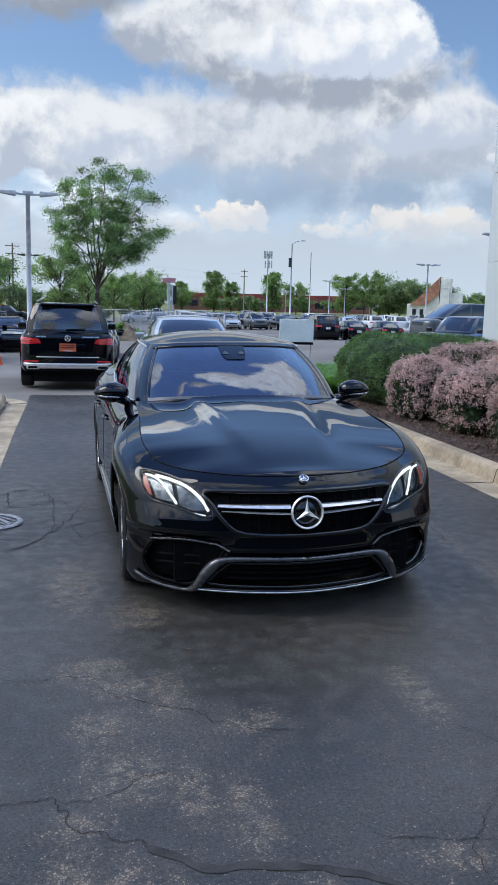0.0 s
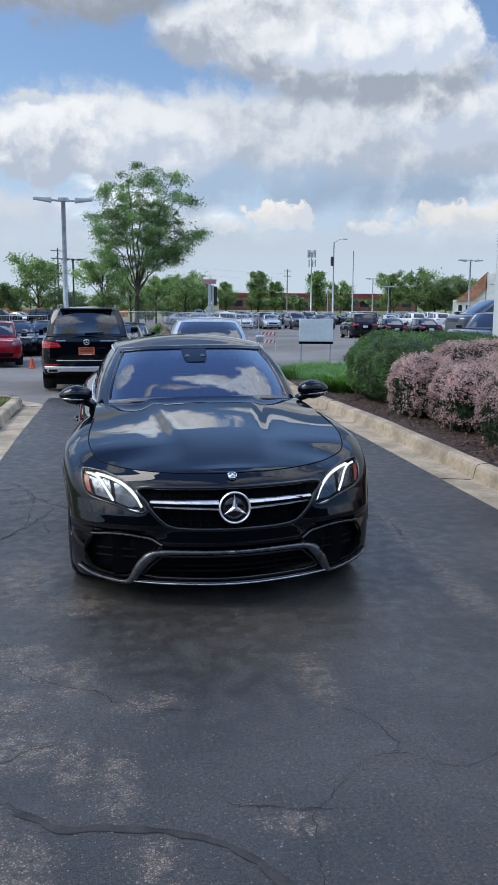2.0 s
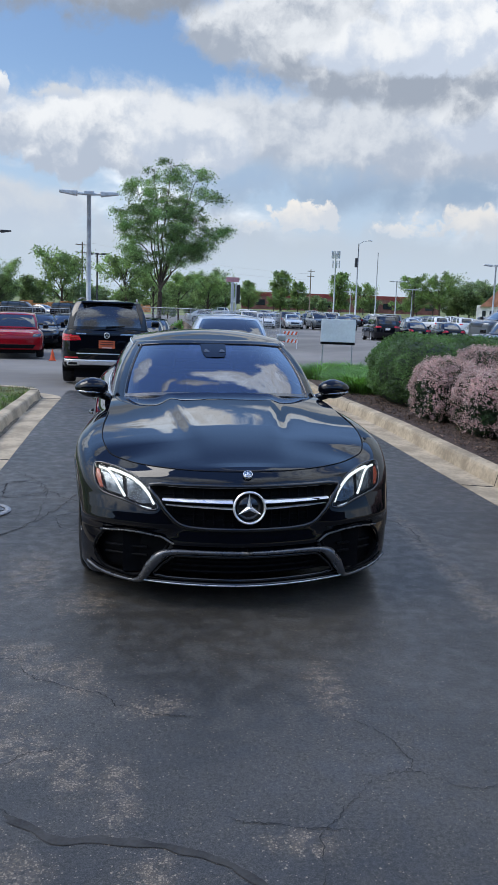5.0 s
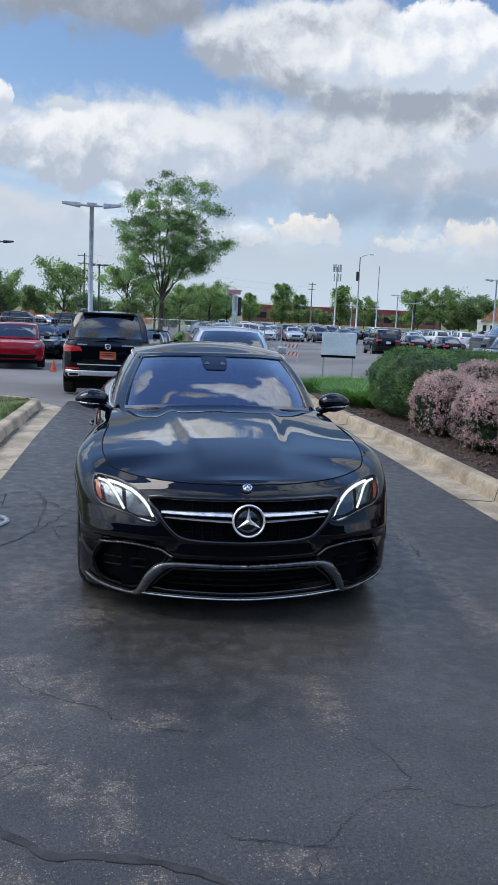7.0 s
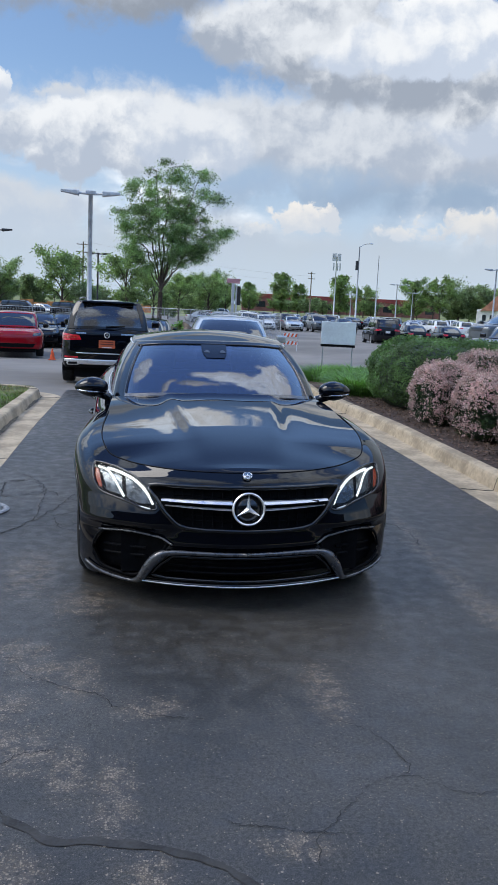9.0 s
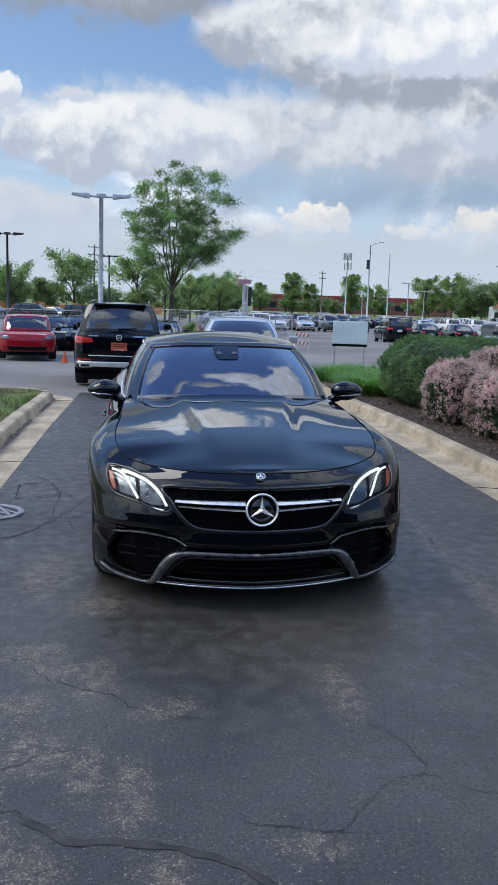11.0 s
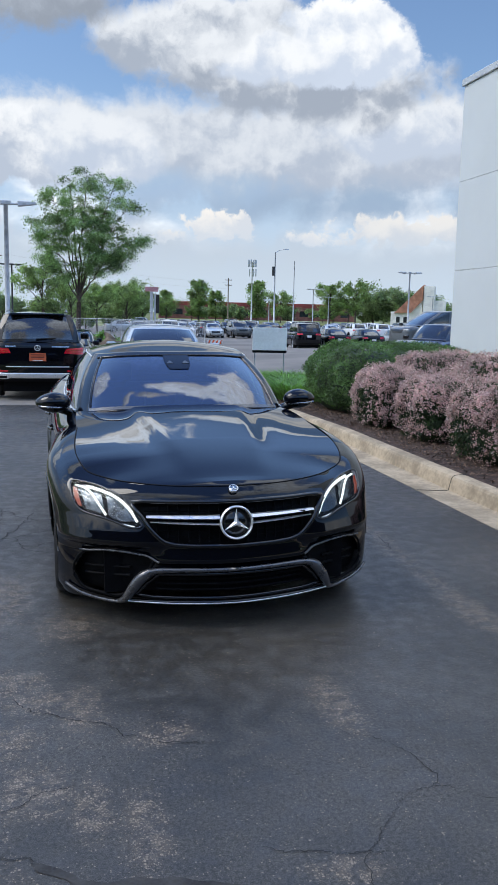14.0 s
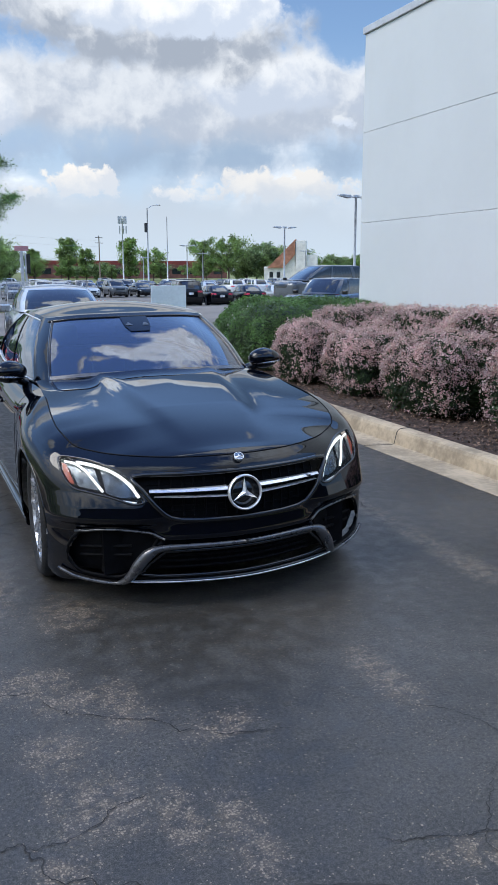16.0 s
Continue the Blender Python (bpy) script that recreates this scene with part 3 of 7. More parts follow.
part("coping", box_bm(WX - 0.035, WY0 - 0.03, WTOP - 0.06, WX + 16.03, WY + 0.035, WTOP + 0.05, 0.008), WALL_CAP, wall, "light grey metal coping")
# added wall behind the camera, never in view; keeps the bumper's reflections dark
part("unseen_back_wall", box_bm(-45, -15.2, -0.1, 45, -14.7, 8.5), PLAIN_DARK)
tagged(bpy.data.objects["unseen_back_wall"], "unseen plain dark wall added to close the yard and darken reflections", "wall", kind="structure")

# ---- cars ----
class Shell:
    """The skin of a car body. A ring in plan (front middle to rear middle) carries an upright profile; local y runs from the nose (0) to the tail."""

    def __init__(self, ring, tuck=0.07, form=None):
        # rows: x, y, bottom, shoulder, top edge, inset of the top edge
        self.ring, self.tuck, self.n, self.form = np.array(ring, float), tuck, len(ring) - 1, form

    def at(self, u, t):
        u, t = np.broadcast_arrays(np.asarray(u, float), np.asarray(t, float))
        r = spline(self.ring, u, True)
        e = 1e-3
        d = spline(self.ring, np.clip(u + e, 0, self.n), True)[..., :2] - spline(self.ring, np.clip(u - e, 0, self.n), True)[..., :2]
        d /= np.linalg.norm(d, axis=-1)[..., None] + 1e-12
        nx, ny = -d[..., 1], d[..., 0]            # inwards
        end = (u < 1e-6) | (u > self.n - 1e-6)
        nx = np.where(end, 0, nx)
        zb, zs, zt, it = (r[..., k] for k in (2, 3, 4, 5))
        tk = self.tuck
        one = np.ones_like(zb)
        I = np.stack([tk * one, 0.25 * tk * one, 0 * one, 0.004 * one, 0.05 * it + 0.008, 0.45 * it, it], -1)
        Z = np.stack([zb, zb + 0.13 * (zs - zb), zb + 0.42 * (zs - zb), zb + 0.75 * (zs - zb), zs, zs + 0.62 * (zt - zs), zt], -1)
        k = np.clip(t, 0, 1 - 1e-9) * 6
        i = k.astype(int)
        f = k - i

        def cr(A):
            A = np.concatenate([2 * A[..., :1] - A[..., 1:2], A, 2 * A[..., -1:] - A[..., -2:-1]], -1)
            g = lambda o: np.take_along_axis(A, (i + o)[..., None], -1)[..., 0]
            a, b, c, d2 = g(0), g(1), g(2), g(3)
            return 0.5 * (2 * b + (c - a) * f + (2 * a - 5 * b + 4 * c - d2) * f ** 2 + (3 * b - a - 3 * c + d2) * f ** 3)

        ins, z = cr(I), cr(Z)
        if self.form:
            ins = ins - self.form(r[..., 0] + nx * ins, r[..., 1] + ny * ins, z)
        return np.stack([np.maximum(r[..., 0] + nx * ins, 0), r[..., 1] + ny * ins, z], -1)

    def find(self, x, z, u0, t0=0.5, key=0):
        """u, t of the skin's point whose coordinate key (0: x, 1: y) and height are given."""
        x, z = np.asarray(x, float), np.asarray(z, float)
        u, t = np.full(x.shape, float(u0)), np.full(x.shape, float(t0))
        for _ in range(30):
            p = self.at(u, t)
            e = 1e-3
            pu, pt = self.at(u + e, t), self.at(u, t + e)
            a, b = (pu[..., key] - p[..., key]) / e, (pt[..., key] - p[..., key]) / e
            c, d = (pu[..., 2] - p[..., 2]) / e, (pt[..., 2] - p[..., 2]) / e
            rx, rz = x - p[..., key], z - p[..., 2]
            det = a * d - b * c
            det = np.where(abs(det) < 1e-6, 1e-6, det)
            u = np.clip(u + np.clip((d * rx - b * rz) / det, -0.4, 0.4), 0, self.n - 1e-4)
            t = np.clip(t + np.clip((a * rz - c * rx) / det, -0.1, 0.1), 0, 1)
        return u, t

    def place(self, x, z, u0, out=0.0, key=0):
        """Points on the skin, pushed outwards by out; x may be negative (mirrored)."""
        x, z = np.asarray(x, float), np.asarray(z, float)
        u, t = self.find(abs(x) if key == 0 else x, z, u0, key=key)
        p = self.at(u, t)
        e = 2e-3
        n = np.cross(self.at(np.clip(u + e, 0, self.n), t) - self.at(np.clip(u - e, 0, self.n), t), self.at(u, t + e) - self.at(u, t - e))
        n /= np.linalg.norm(n, axis=-1)[..., None] + 1e-12
        p = p + n * np.asarray(out)[..., None]
        if key == 0:
            p[..., 0] *= np.where(x < 0, -1, 1)
        return p


def dense(pts, step=0.02, closed=True):
    """More points along a line in the picture plane."""
    P = list(pts) + ([pts[0]] if closed else [])
    out = []
    for a, b in zip(P[:-1], P[1:]):
        n = max(1, int(math.dist(a, b) / step))
        out += [(a[0] + (b[0] - a[0]) * i / n, a[1] + (b[1] - a[1]) * i / n) for i in range(n)]
    return out if closed else out + [P[-1]]


def rounded(pts, n=4, closed=True, step=0.25):
    """A smooth line through few points."""
    P = list(pts)
    if closed:
        Q = spline(P[-2:] + P + P[:3], np.linspace(2, len(P) + 2, n * len(P) + 1)[:-1])
    else:
        Q = spline(P, np.linspace(0, len(P) - 1, n * (len(P) - 1) + 1))
    return [tuple(q) for q in Q]


def skin_patch(shell, poly, u0, out, thick=0.0, step=0.025, key=0):
    """A plate in the outline poly that follows the skin."""
    poly = np.array(poly, float)
    bm = bmesh.new()
    vs = [bm.verts.new((p[0], 0, p[1])) for p in dense([tuple(p) for p in poly], step * 1.5)]
    bm.faces.new(vs)
    lo, hi = poly.min(0), poly.max(0)
    for k, (a, b, nrm) in enumerate(((lo[0], hi[0], (1, 0, 0)), (lo[1], hi[1], (0, 0, 1)))):
        m = max(1, int((b - a) / step))
        for i in range(1, m):
            c = a + (b - a) * i / m
            bmesh.ops.bisect_plane(bm, geom=bm.verts[:] + bm.edges[:] + bm.faces[:], plane_co=(c, 0, 0) if k == 0 else (0, 0, c), plane_no=nrm)
    bmesh.ops.triangulate(bm, faces=bm.faces[:])
    bm.verts.ensure_lookup_table()
    co = np.array([v.co[:] for v in bm.verts])
    p = shell.place(co[:, 0], co[:, 2], u0, out, key)
    for v, q in zip(bm.verts, p):
        v.co = q
    bmesh.ops.recalc_face_normals(bm, faces=bm.faces[:])
    if thick:
        bmesh.ops.solidify(bm, geom=bm.faces[:], thickness=thick)
    return bm


def skin_line(shell, pts, u0, out, radius, closed=False, step=0.02, sides=8, key=0):
    P = np.array(dense(pts, step, closed))
    return tube(shell.place(P[:, 0], P[:, 1], u0, out, key), radius, sides, closed)


def skin_bar(shell, x0, z0, h0, x1, z1, h1, u0, out, depth, n=24):
    """A bevelled bar along the skin whose height goes from h0 to h1."""
    s = np.linspace(0, 1, n)
    x, z, h = x0 + (x1 - x0) * s, z0 + (z1 - z0) * s, h0 + (h1 - h0) * s
    rows = [shell.place(x, z + k * h, u0, o) for k, o in ((-1, out - depth), (-1, out - depth * 0.2), (-0.7, out), (0.5, out - depth * 0.25), (1, out - depth * 0.6), (1, out - depth))]
    V = np.stack(rows, 1).reshape(-1, 3)
    F = [(i * 6 + k, i * 6 + (k + 1) % 6, (i + 1) * 6 + (k + 1) % 6, (i + 1) * 6 + k) for i in range(n - 1) for k in range(6)]
    return V, F + [tuple(range(6)), tuple((n - 1) * 6 + k for k in reversed(range(6)))]


def mirror_x(v, f):
    v = np.array(v, float)
    v[:, 0] *= -1
    return v, [tuple(reversed(q)) for q in f]


def both(v, f):
    return joined((v, f), mirror_x(v, f))


def grid_faces(nu, nt, keep=None):
    return [(i * nt + j, i * nt + j + 1, (i + 1) * nt + j + 1, (i + 1) * nt + j) for i in range(nu - 1) for j in range(nt - 1) if keep is None or keep[i, j]]


def build_wheel(r, w, rim, spokes, parent, pos, turn=0.0, side=1):
    """A tyre with a spoked alloy rim; side +1: its face looks to +x."""
    hub = new("wheel")
    hub.parent = parent
    hub.location, hub.rotation_euler = pos, (0, 0, turn)
    h = w / 2
    ri = r * 0.76
    tv, tf = lathe([(ri, -h * 0.86), (ri + 0.02, -h), (r - 0.03, -h * 1.02), (r - 0.008, -h * 0.86), (r, -h * 0.5), (r, h * 0.5), (r - 0.008, h * 0.86), (r - 0.03, h * 1.02), (ri + 0.02, h), (ri, h * 0.86)], "x", 40)
    mesh_object("tyre", tv, tf, RUBBER, hub)
    a, b = side * h * 0.90, side * h * 0.78
    bits = [lathe([(ri + 0.004, a), (ri - 0.018, a), (ri - 0.03, b), (ri - 0.04, -a)], "x", 40), lathe([(0.0, b + side * 0.012), (0.05, b + side * 0.01), (0.062, b - side * 0.02)], "x", 16)]
    for k in range(spokes):
        g = 2 * math.pi * k / spokes
        c, s = math.cos(g), math.sin(g)
        q = []
        for rr, ww, dx in ((0.045, 0.022, 0.0), (ri - 0.012, 0.015, side * 0.02)):
            for sgn in (-1, 1):
                for dd in (0.0, -side * 0.03):
                    q.append((b + dx + dd, c * rr - s * ww * sgn, s * rr + c * ww * sgn))
        bits.append((q, [(0, 2, 6, 4), (1, 5, 7, 3), (0, 4, 5, 1), (2, 3, 7, 6)]))
    mesh_object("rim", *joined(*bits), rim, hub, smooth=False)
    mesh_object("brake_disc", *lathe([(0.0, b - side * 0.05), (ri * 0.78, b - side * 0.05), (ri * 0.78, b - side * 0.07)], "x", 24), SATIN, hub)
    return hub


class CarBody:
    """Body, roof, glass and wheels that all cars share; returns the pieces for the details of each kind."""

    def __init__(self, name, ring, base, roof, centre, mats, axles, wheel, split, hi=True, crown=0.05, tuck=0.07, glass_u=None, belt_t=0.06, dome=0.0, holes=(), hole_u=1.0, gap=0.045, inset=0.022, turn=0.0, rim=None, spokes=10, form=None):
        self.root = root = new(name)
        self.sh = sh = Shell(ring, tuck, form)
        paint_m, glass_m = mats
        n = sh.n
        nu, nt = (n * 22 + 1, 121 if form else 61) if hi else (n * 6 + 1, 15)
        u = np.linspace(0, n, nu)
        t = np.linspace(0, 1, nt)
        P = sh.at(u[:, None], t[None, :])
        C = (P[1:, 1:] + P[:-1, 1:] + P[1:, :-1] + P[:-1, :-1]) / 4
        keep = np.ones(C.shape[:2], bool)
        wr = wheel[0] + gap
        for ya in axles:
            keep &= ((C[..., 1] - ya) ** 2 + (C[..., 2] - wheel[0]) ** 2 > wr ** 2) | (C[..., 0] < 0.45)
        for poly in holes:
            keep &= ~(inside(poly, C[..., 0], C[..., 2]) & (C[..., 1] < 0.7))
        f = grid_faces(nu, nt, keep)
        body = mesh_object("body", *both(P.reshape(-1, 3), f), paint_m, root)
        self.body = body
        # bonnet and boot lid: the skin's top edge filled across
        T = sh.at(u, np.ones_like(u))
        yc = np.linspace(0, sh.ring[-1, 1], 400)
        zc = np.interp(yc, *np.array(centre, float).T)
        kern = np.hanning(41) / np.hanning(41).sum()
        zc = np.convolve(np.pad(zc, 20, mode="edge"), kern, "valid")
        nq = 49 if hi else 11
        q = np.linspace(-1, 1, nq)

        def lid(nm, sel, dome):
            W = T[sel]
            x = W[:, :1] * q
            z = W[:, 2:3] + (np.interp(W[:, 1], yc, zc)[:, None] - W[:, 2:3]) * (1 - abs(q) ** 2.3) * np.clip(W[:, :1] / 0.25, 0, 1)
            y = np.repeat(W[:, 1:2], nq, 1)
            if dome:
                # twin ridges that spread towards the screen, a soft valley outside them, and a rear edge that follows the screen
                rr = 0.17 + 0.20 * (W[:, 1:2] - 0.3) / 1.2
                wd = 0.13 - 0.05 * np.clip((W[:, 1:2] - 0.3) / 1.1, 0, 1)
                s1 = np.clip((rr + wd - abs(x)) / wd, 0, 1)
                fade = np.clip((W[:, 1:2] - 0.22) / 0.5, 0, 1)
                z = z + dome * fade * s1 * s1 * (3 - 2 * s1) - 0.003 * fade * np.exp(-((abs(x) - rr - wd - 0.05) / 0.07) ** 2)
                k = np.clip((y - 0.75) / 0.7, 0, 1)
                k = k * k * (3 - 2 * k)
                y = y + k * (np.interp(abs(x), np.array(base)[:3, 0], np.array(base)[:3, 1]) - base[0][1] + 0.03)
                z = z + 0.026 * k
            return mesh_object(nm, np.stack([x, y, z], -1).reshape(-1, 3), [tuple(reversed(k)) for k in grid_faces(len(W), nq)], paint_m, root)

        self.hood = lid("bonnet", T[:, 1] < split[0], dome)
        lid("boot_lid", T[:, 1] > split[1], 0)
        # greenhouse
        B, R = np.array(base, float), np.array(roof, float)
        g = glass_u                      # u bounds of the windscreen, side windows, rear window
        m = len(B) - 1
        cuts = sorted({0.0, float(m), *[c for pr in g for c in pr[1:]]})
        dens = 16 if hi else 4
        gu = np.unique(np.concatenate([np.linspace(a, b, max(2, int((b - a) * dens) + 1)) for a, b in zip(cuts[:-1], cuts[1:])]))
        gt = np.unique(np.concatenate([[0, belt_t], np.linspace(belt_t, 0.93, 14 if hi else 5), [0.965, 1.0]]))
        lo, up = spline(B, gu, True), spline(R, gu, True)
        tt = gt[None, :, None]
        G = lo[:, None] * (1 - tt) + up[:, None] * tt
        d = np.gradient(lo[:, :2], axis=0)
        d /= np.linalg.norm(d, axis=1)[:, None]
        bow = 0.028 * np.sin(np.pi * gt)
        G[..., 0] += (d[:, 1, None] * bow)
        G[..., 1] += (-d[:, 0, None] * bow)
        G[..., 2] += 0.02 * np.sin(np.pi * gt)[None, :]
        G[0, :, 0] = G[-1, :, 0] = 0
        nt2 = len(gt)
        cu, ct = (gu[1:] + gu[:-1]) / 2, (gt[1:] + gt[:-1]) / 2
        frame_keep = np.ones((len(gu) - 1, nt2 - 1), bool)
        vert = ct > belt_t
        vert &= ct < 0.93
        self.G, self.gu, self.gt = G, gu, gt
        for nm, a, b in g:
            k = ((cu > a) & (cu < b))[:, None] & vert[None, :]
            frame_keep &= ~k
            sunk = G.copy()
            sunk[..., 0] -= d[:, 1, None] * 0.006
            sunk[..., 1] += d[:, 0, None] * 0.006
            used = grid_faces(len(gu), nt2, k)
            v = sunk.reshape(-1, 3)
            idx = sorted({i for q4 in used for i in q4})
            mp = {o: i for i, o in enumerate(idx)}
            v2, f2 = v[idx], [tuple(mp[i] for i in q4) for q4 in used]
            if nm in ("windscreen", "rear_window"):
                mesh_object(nm, *both(v2, f2), glass_m, root, "tinted glass")
            else:
                mesh_object(nm, v2, f2, glass_m, root, "tinted glass")
                mesh_object(nm, *mirror_x(v2, f2), glass_m, root, "tinted glass")
        mesh_object("pillar_frame", *both(G.reshape(-1, 3), grid_faces(len(gu), nt2, frame_keep)), paint_m, root)
        E = G[:, -1]
        x = E[:, :1] * q
        rise = np.clip((E[:, 1:2] - E[0, 1]) / 0.8, 0, 1) * np.clip((E[-1, 1] - E[:, 1:2]) / 0.7, 0, 1)
        z = E[:, 2:3] + crown * (1 - abs(q) ** 2) * np.sin(rise * np.pi / 2)
        mesh_object("roof", np.stack([x, np.repeat(E[:, 1:2], nq, 1), z], -1).reshape(-1, 3), [tuple(reversed(k)) for k in grid_faces(len(gu), nq)], paint_m, root)
        # floor pan, wheel houses, wheels
        L = sh.ring[-1, 1]
        wmax = sh.ring[:, 0].max()
        part("underbody", box_bm(-wmax + 0.30, 0.25, 0.17, wmax - 0.30, L - 0.25, 0.55), MATT_BLACK, root)
        for ya in axles:
            for sd in (-1, 1):
                a = np.linspace(-0.25, np.pi + 0.25, 18)
                ring1 = [(sd * (wmax - 0.035 - (inset - 0.022) * 1.5), ya + (wr + 0.012) * math.cos(k), wheel[0] + (wr + 0.012) * math.sin(k)) for k in a]
                ring2 = [(sd * (wmax - 0.42), y, z) for _, y, z in ring1]
                mesh_object("wheel_house", ring1 + ring2, [(i, i + 1, 18 + i + 1, 18 + i) for i in range(17)] + [tuple(18 + i for i in range(18))], MATT_BLACK, root)
                build_wheel(wheel[0], wheel[1], rim or RIM, spokes, root, (sd * (wmax - wheel[1] / 2 - inset), ya, wheel[0]), turn if ya == axles[0] else 0, sd)

    def arch_lips(self, axles, wheel, gap, mat, rad=0.011):
        for ya in axles:
            a = np.linspace(0.0, np.pi, 30)
            y, z = ya + (wheel[0] + gap) * np.cos(a), wheel[0] + (wheel[0] + gap) * np.sin(a)
            u0 = np.interp(ya, self.sh.ring[:, 1], np.arange(self.sh.n + 1))
            p = self.sh.place(y, z, u0, -0.006, 1)
            for s in (1, -1):
                v, f = tube(p * (s, 1, 1), rad, 6)
                mesh_object("arch_lip", v, f, mat, self.root)


def skin_piece(car, name, poly, u0, out, mat, thick=0.0, label="", step=0.025, parent=None, sides=(1, -1), key=0):
    obs = []
    for s in sides:
        pl = [(s * x if key == 0 else x, z) for x, z in poly]
        if key == 1 and s < 0:
            bm = skin_patch(car.sh, pl, u0, out, thick, step, key)
            bmesh.ops.scale(bm, vec=(-1, 1, 1), verts=bm.verts[:])
            bmesh.ops.reverse_faces(bm, faces=bm.faces[:])
        else:
            bm = skin_patch(car.sh, pl, u0, out, thick, step, key)
        obs.append(part(name, bm, mat, parent or car.root, label, True))
    return obs

# ---- the black sports saloon ----
HERO = pose(1.258, 4.20, 0, 0, -0.8, 0.8)
HERO_RING = [
    # x, y, bottom, shoulder, top edge, inset of the top edge
    (0.00, 0.030, 0.125, 0.60, 0.765, 0.10),
    (0.305, 0.078, 0.125, 0.60, 0.765, 0.10),
    (0.56, 0.178, 0.125, 0.61, 0.770, 0.12),
    (0.765, 0.300, 0.125, 0.63, 0.780, 0.165),
    (0.905, 0.450, 0.110, 0.67, 0.808, 0.17),
    (0.962, 0.655, 0.13, 0.745, 0.858, 0.17),
    (0.982, 0.900, 0.20, 0.800, 0.910, 0.185),
    (0.958, 1.250, 0.20, 0.825, 0.955, 0.190),
    (0.925, 1.650, 0.20, 0.82, 0.965, 0.170),
    (0.925, 2.400, 0.20, 0.84, 0.975, 0.120),
    (0.930, 3.200, 0.20, 0.86, 0.995, 0.130),
    (0.945, 3.780, 0.22, 0.88, 1.030, 0.190),
    (0.920, 4.300, 0.24, 0.90, 1.060, 0.230),
    (0.840, 4.700, 0.26, 0.90, 1.070, 0.200),
    (0.600, 4.920, 0.26, 0.88, 1.075, 0.160),
    (0.000, 4.990, 0.26, 0.88, 1.080, 0.140),
]


def hero_form(x, y, z):
    """How far the front bumper stands out: a shelf under the headlamps, a ridge above the lower mouth."""
    front = np.clip((0.52 - y) / 0.22, 0, 1)
    front = front * front * (3 - 2 * front)
    c = np.clip((x - 0.34) / 0.18, 0, 1)
    c = c * c * (3 - 2 * c)
    corner = np.interp(z, (0.30, 0.405, 0.435, 0.455, 0.475, 0.53, 0.60, 0.70), (0.0, -0.010, 0.008, 0.036, 0.044, 0.032, 0.010, 0.0))
    middle = np.interp(z, (0.28, 0.335, 0.352, 0.366, 0.385, 0.44, 0.50), (0.0, -0.008, -0.004, 0.014, 0.013, 0.003, 0.0))
    return front * (c * corner + (1 - c) * middle)


HERO_BASE = [(0, 1.46, 1.000), (0.44, 1.51, 0.995), (0.715, 1.70, 0.965), (0.785, 2.02, 0.965), (0.80, 2.60, 0.972), (0.80, 3.20, 0.990), (0.745, 3.85, 1.030), (0.64, 4.18, 1.065), (0.34, 4.32, 1.080), (0, 4.35, 1.085)]
HERO_ROOF = [(0, 2.17, 1.385), (0.345, 2.20, 1.380), (0.555, 2.32, 1.362), (0.595, 2.55, 1.376), (0.60, 2.85, 1.385), (0.575, 3.15, 1.380), (0.54, 3.45, 1.362), (0.49, 3.58, 1.350), (0.27, 3.66, 1.355), (0, 3.68, 1.360)]
HERO_CENTRE = [(0.13, 0.765), (0.4, 0.850), (0.7, 0.915), (1.0, 0.962), (1.3, 0.995), (1.6, 1.015), (4.2, 1.11), (4.9, 1.10), (5.0, 1.08)]
HERO_GLASS = [("windscreen", 0.0, 1.80), ("side_window", 2.35, 3.95), ("side_window", 4.08, 5.6), ("rear_window", 7.6, 9.0)]
GRILLE = [(0, 0.690), (0.30, 0.688), (0.53, 0.678), (0.49, 0.61), (0.42, 0.515), (0.32, 0.462), (0, 0.456)]
GRILLE = [(0, 0.690)] + rounded(GRILLE, 3, False)[1:-1] + [(0, 0.456)]
LAMP = [(0.846, 0.740), (0.822, 0.758), (0.765, 0.754), (0.69, 0.742), (0.605, 0.712), (0.548, 0.670), (0.515, 0.610), (0.490, 0.560), (0.55, 0.551), (0.63, 0.578), (0.73, 0.602), (0.80, 0.620), (0.838, 0.668)]
INTAKE = [(0.785, 0.392), (0.60, 0.415), (0.475, 0.397), (0.43, 0.362), (0.52, 0.240), (0.60, 0.155), (0.70, 0.160), (0.80, 0.190), (0.845, 0.280)]
MOUTH = [(0, 0.303), (0.40, 0.300), (0.47, 0.240), (0.52, 0.178), (0.44, 0.165), (0, 0.163)]
AX_H, WH_H = (0.87, 3.81), (0.352, 0.265)


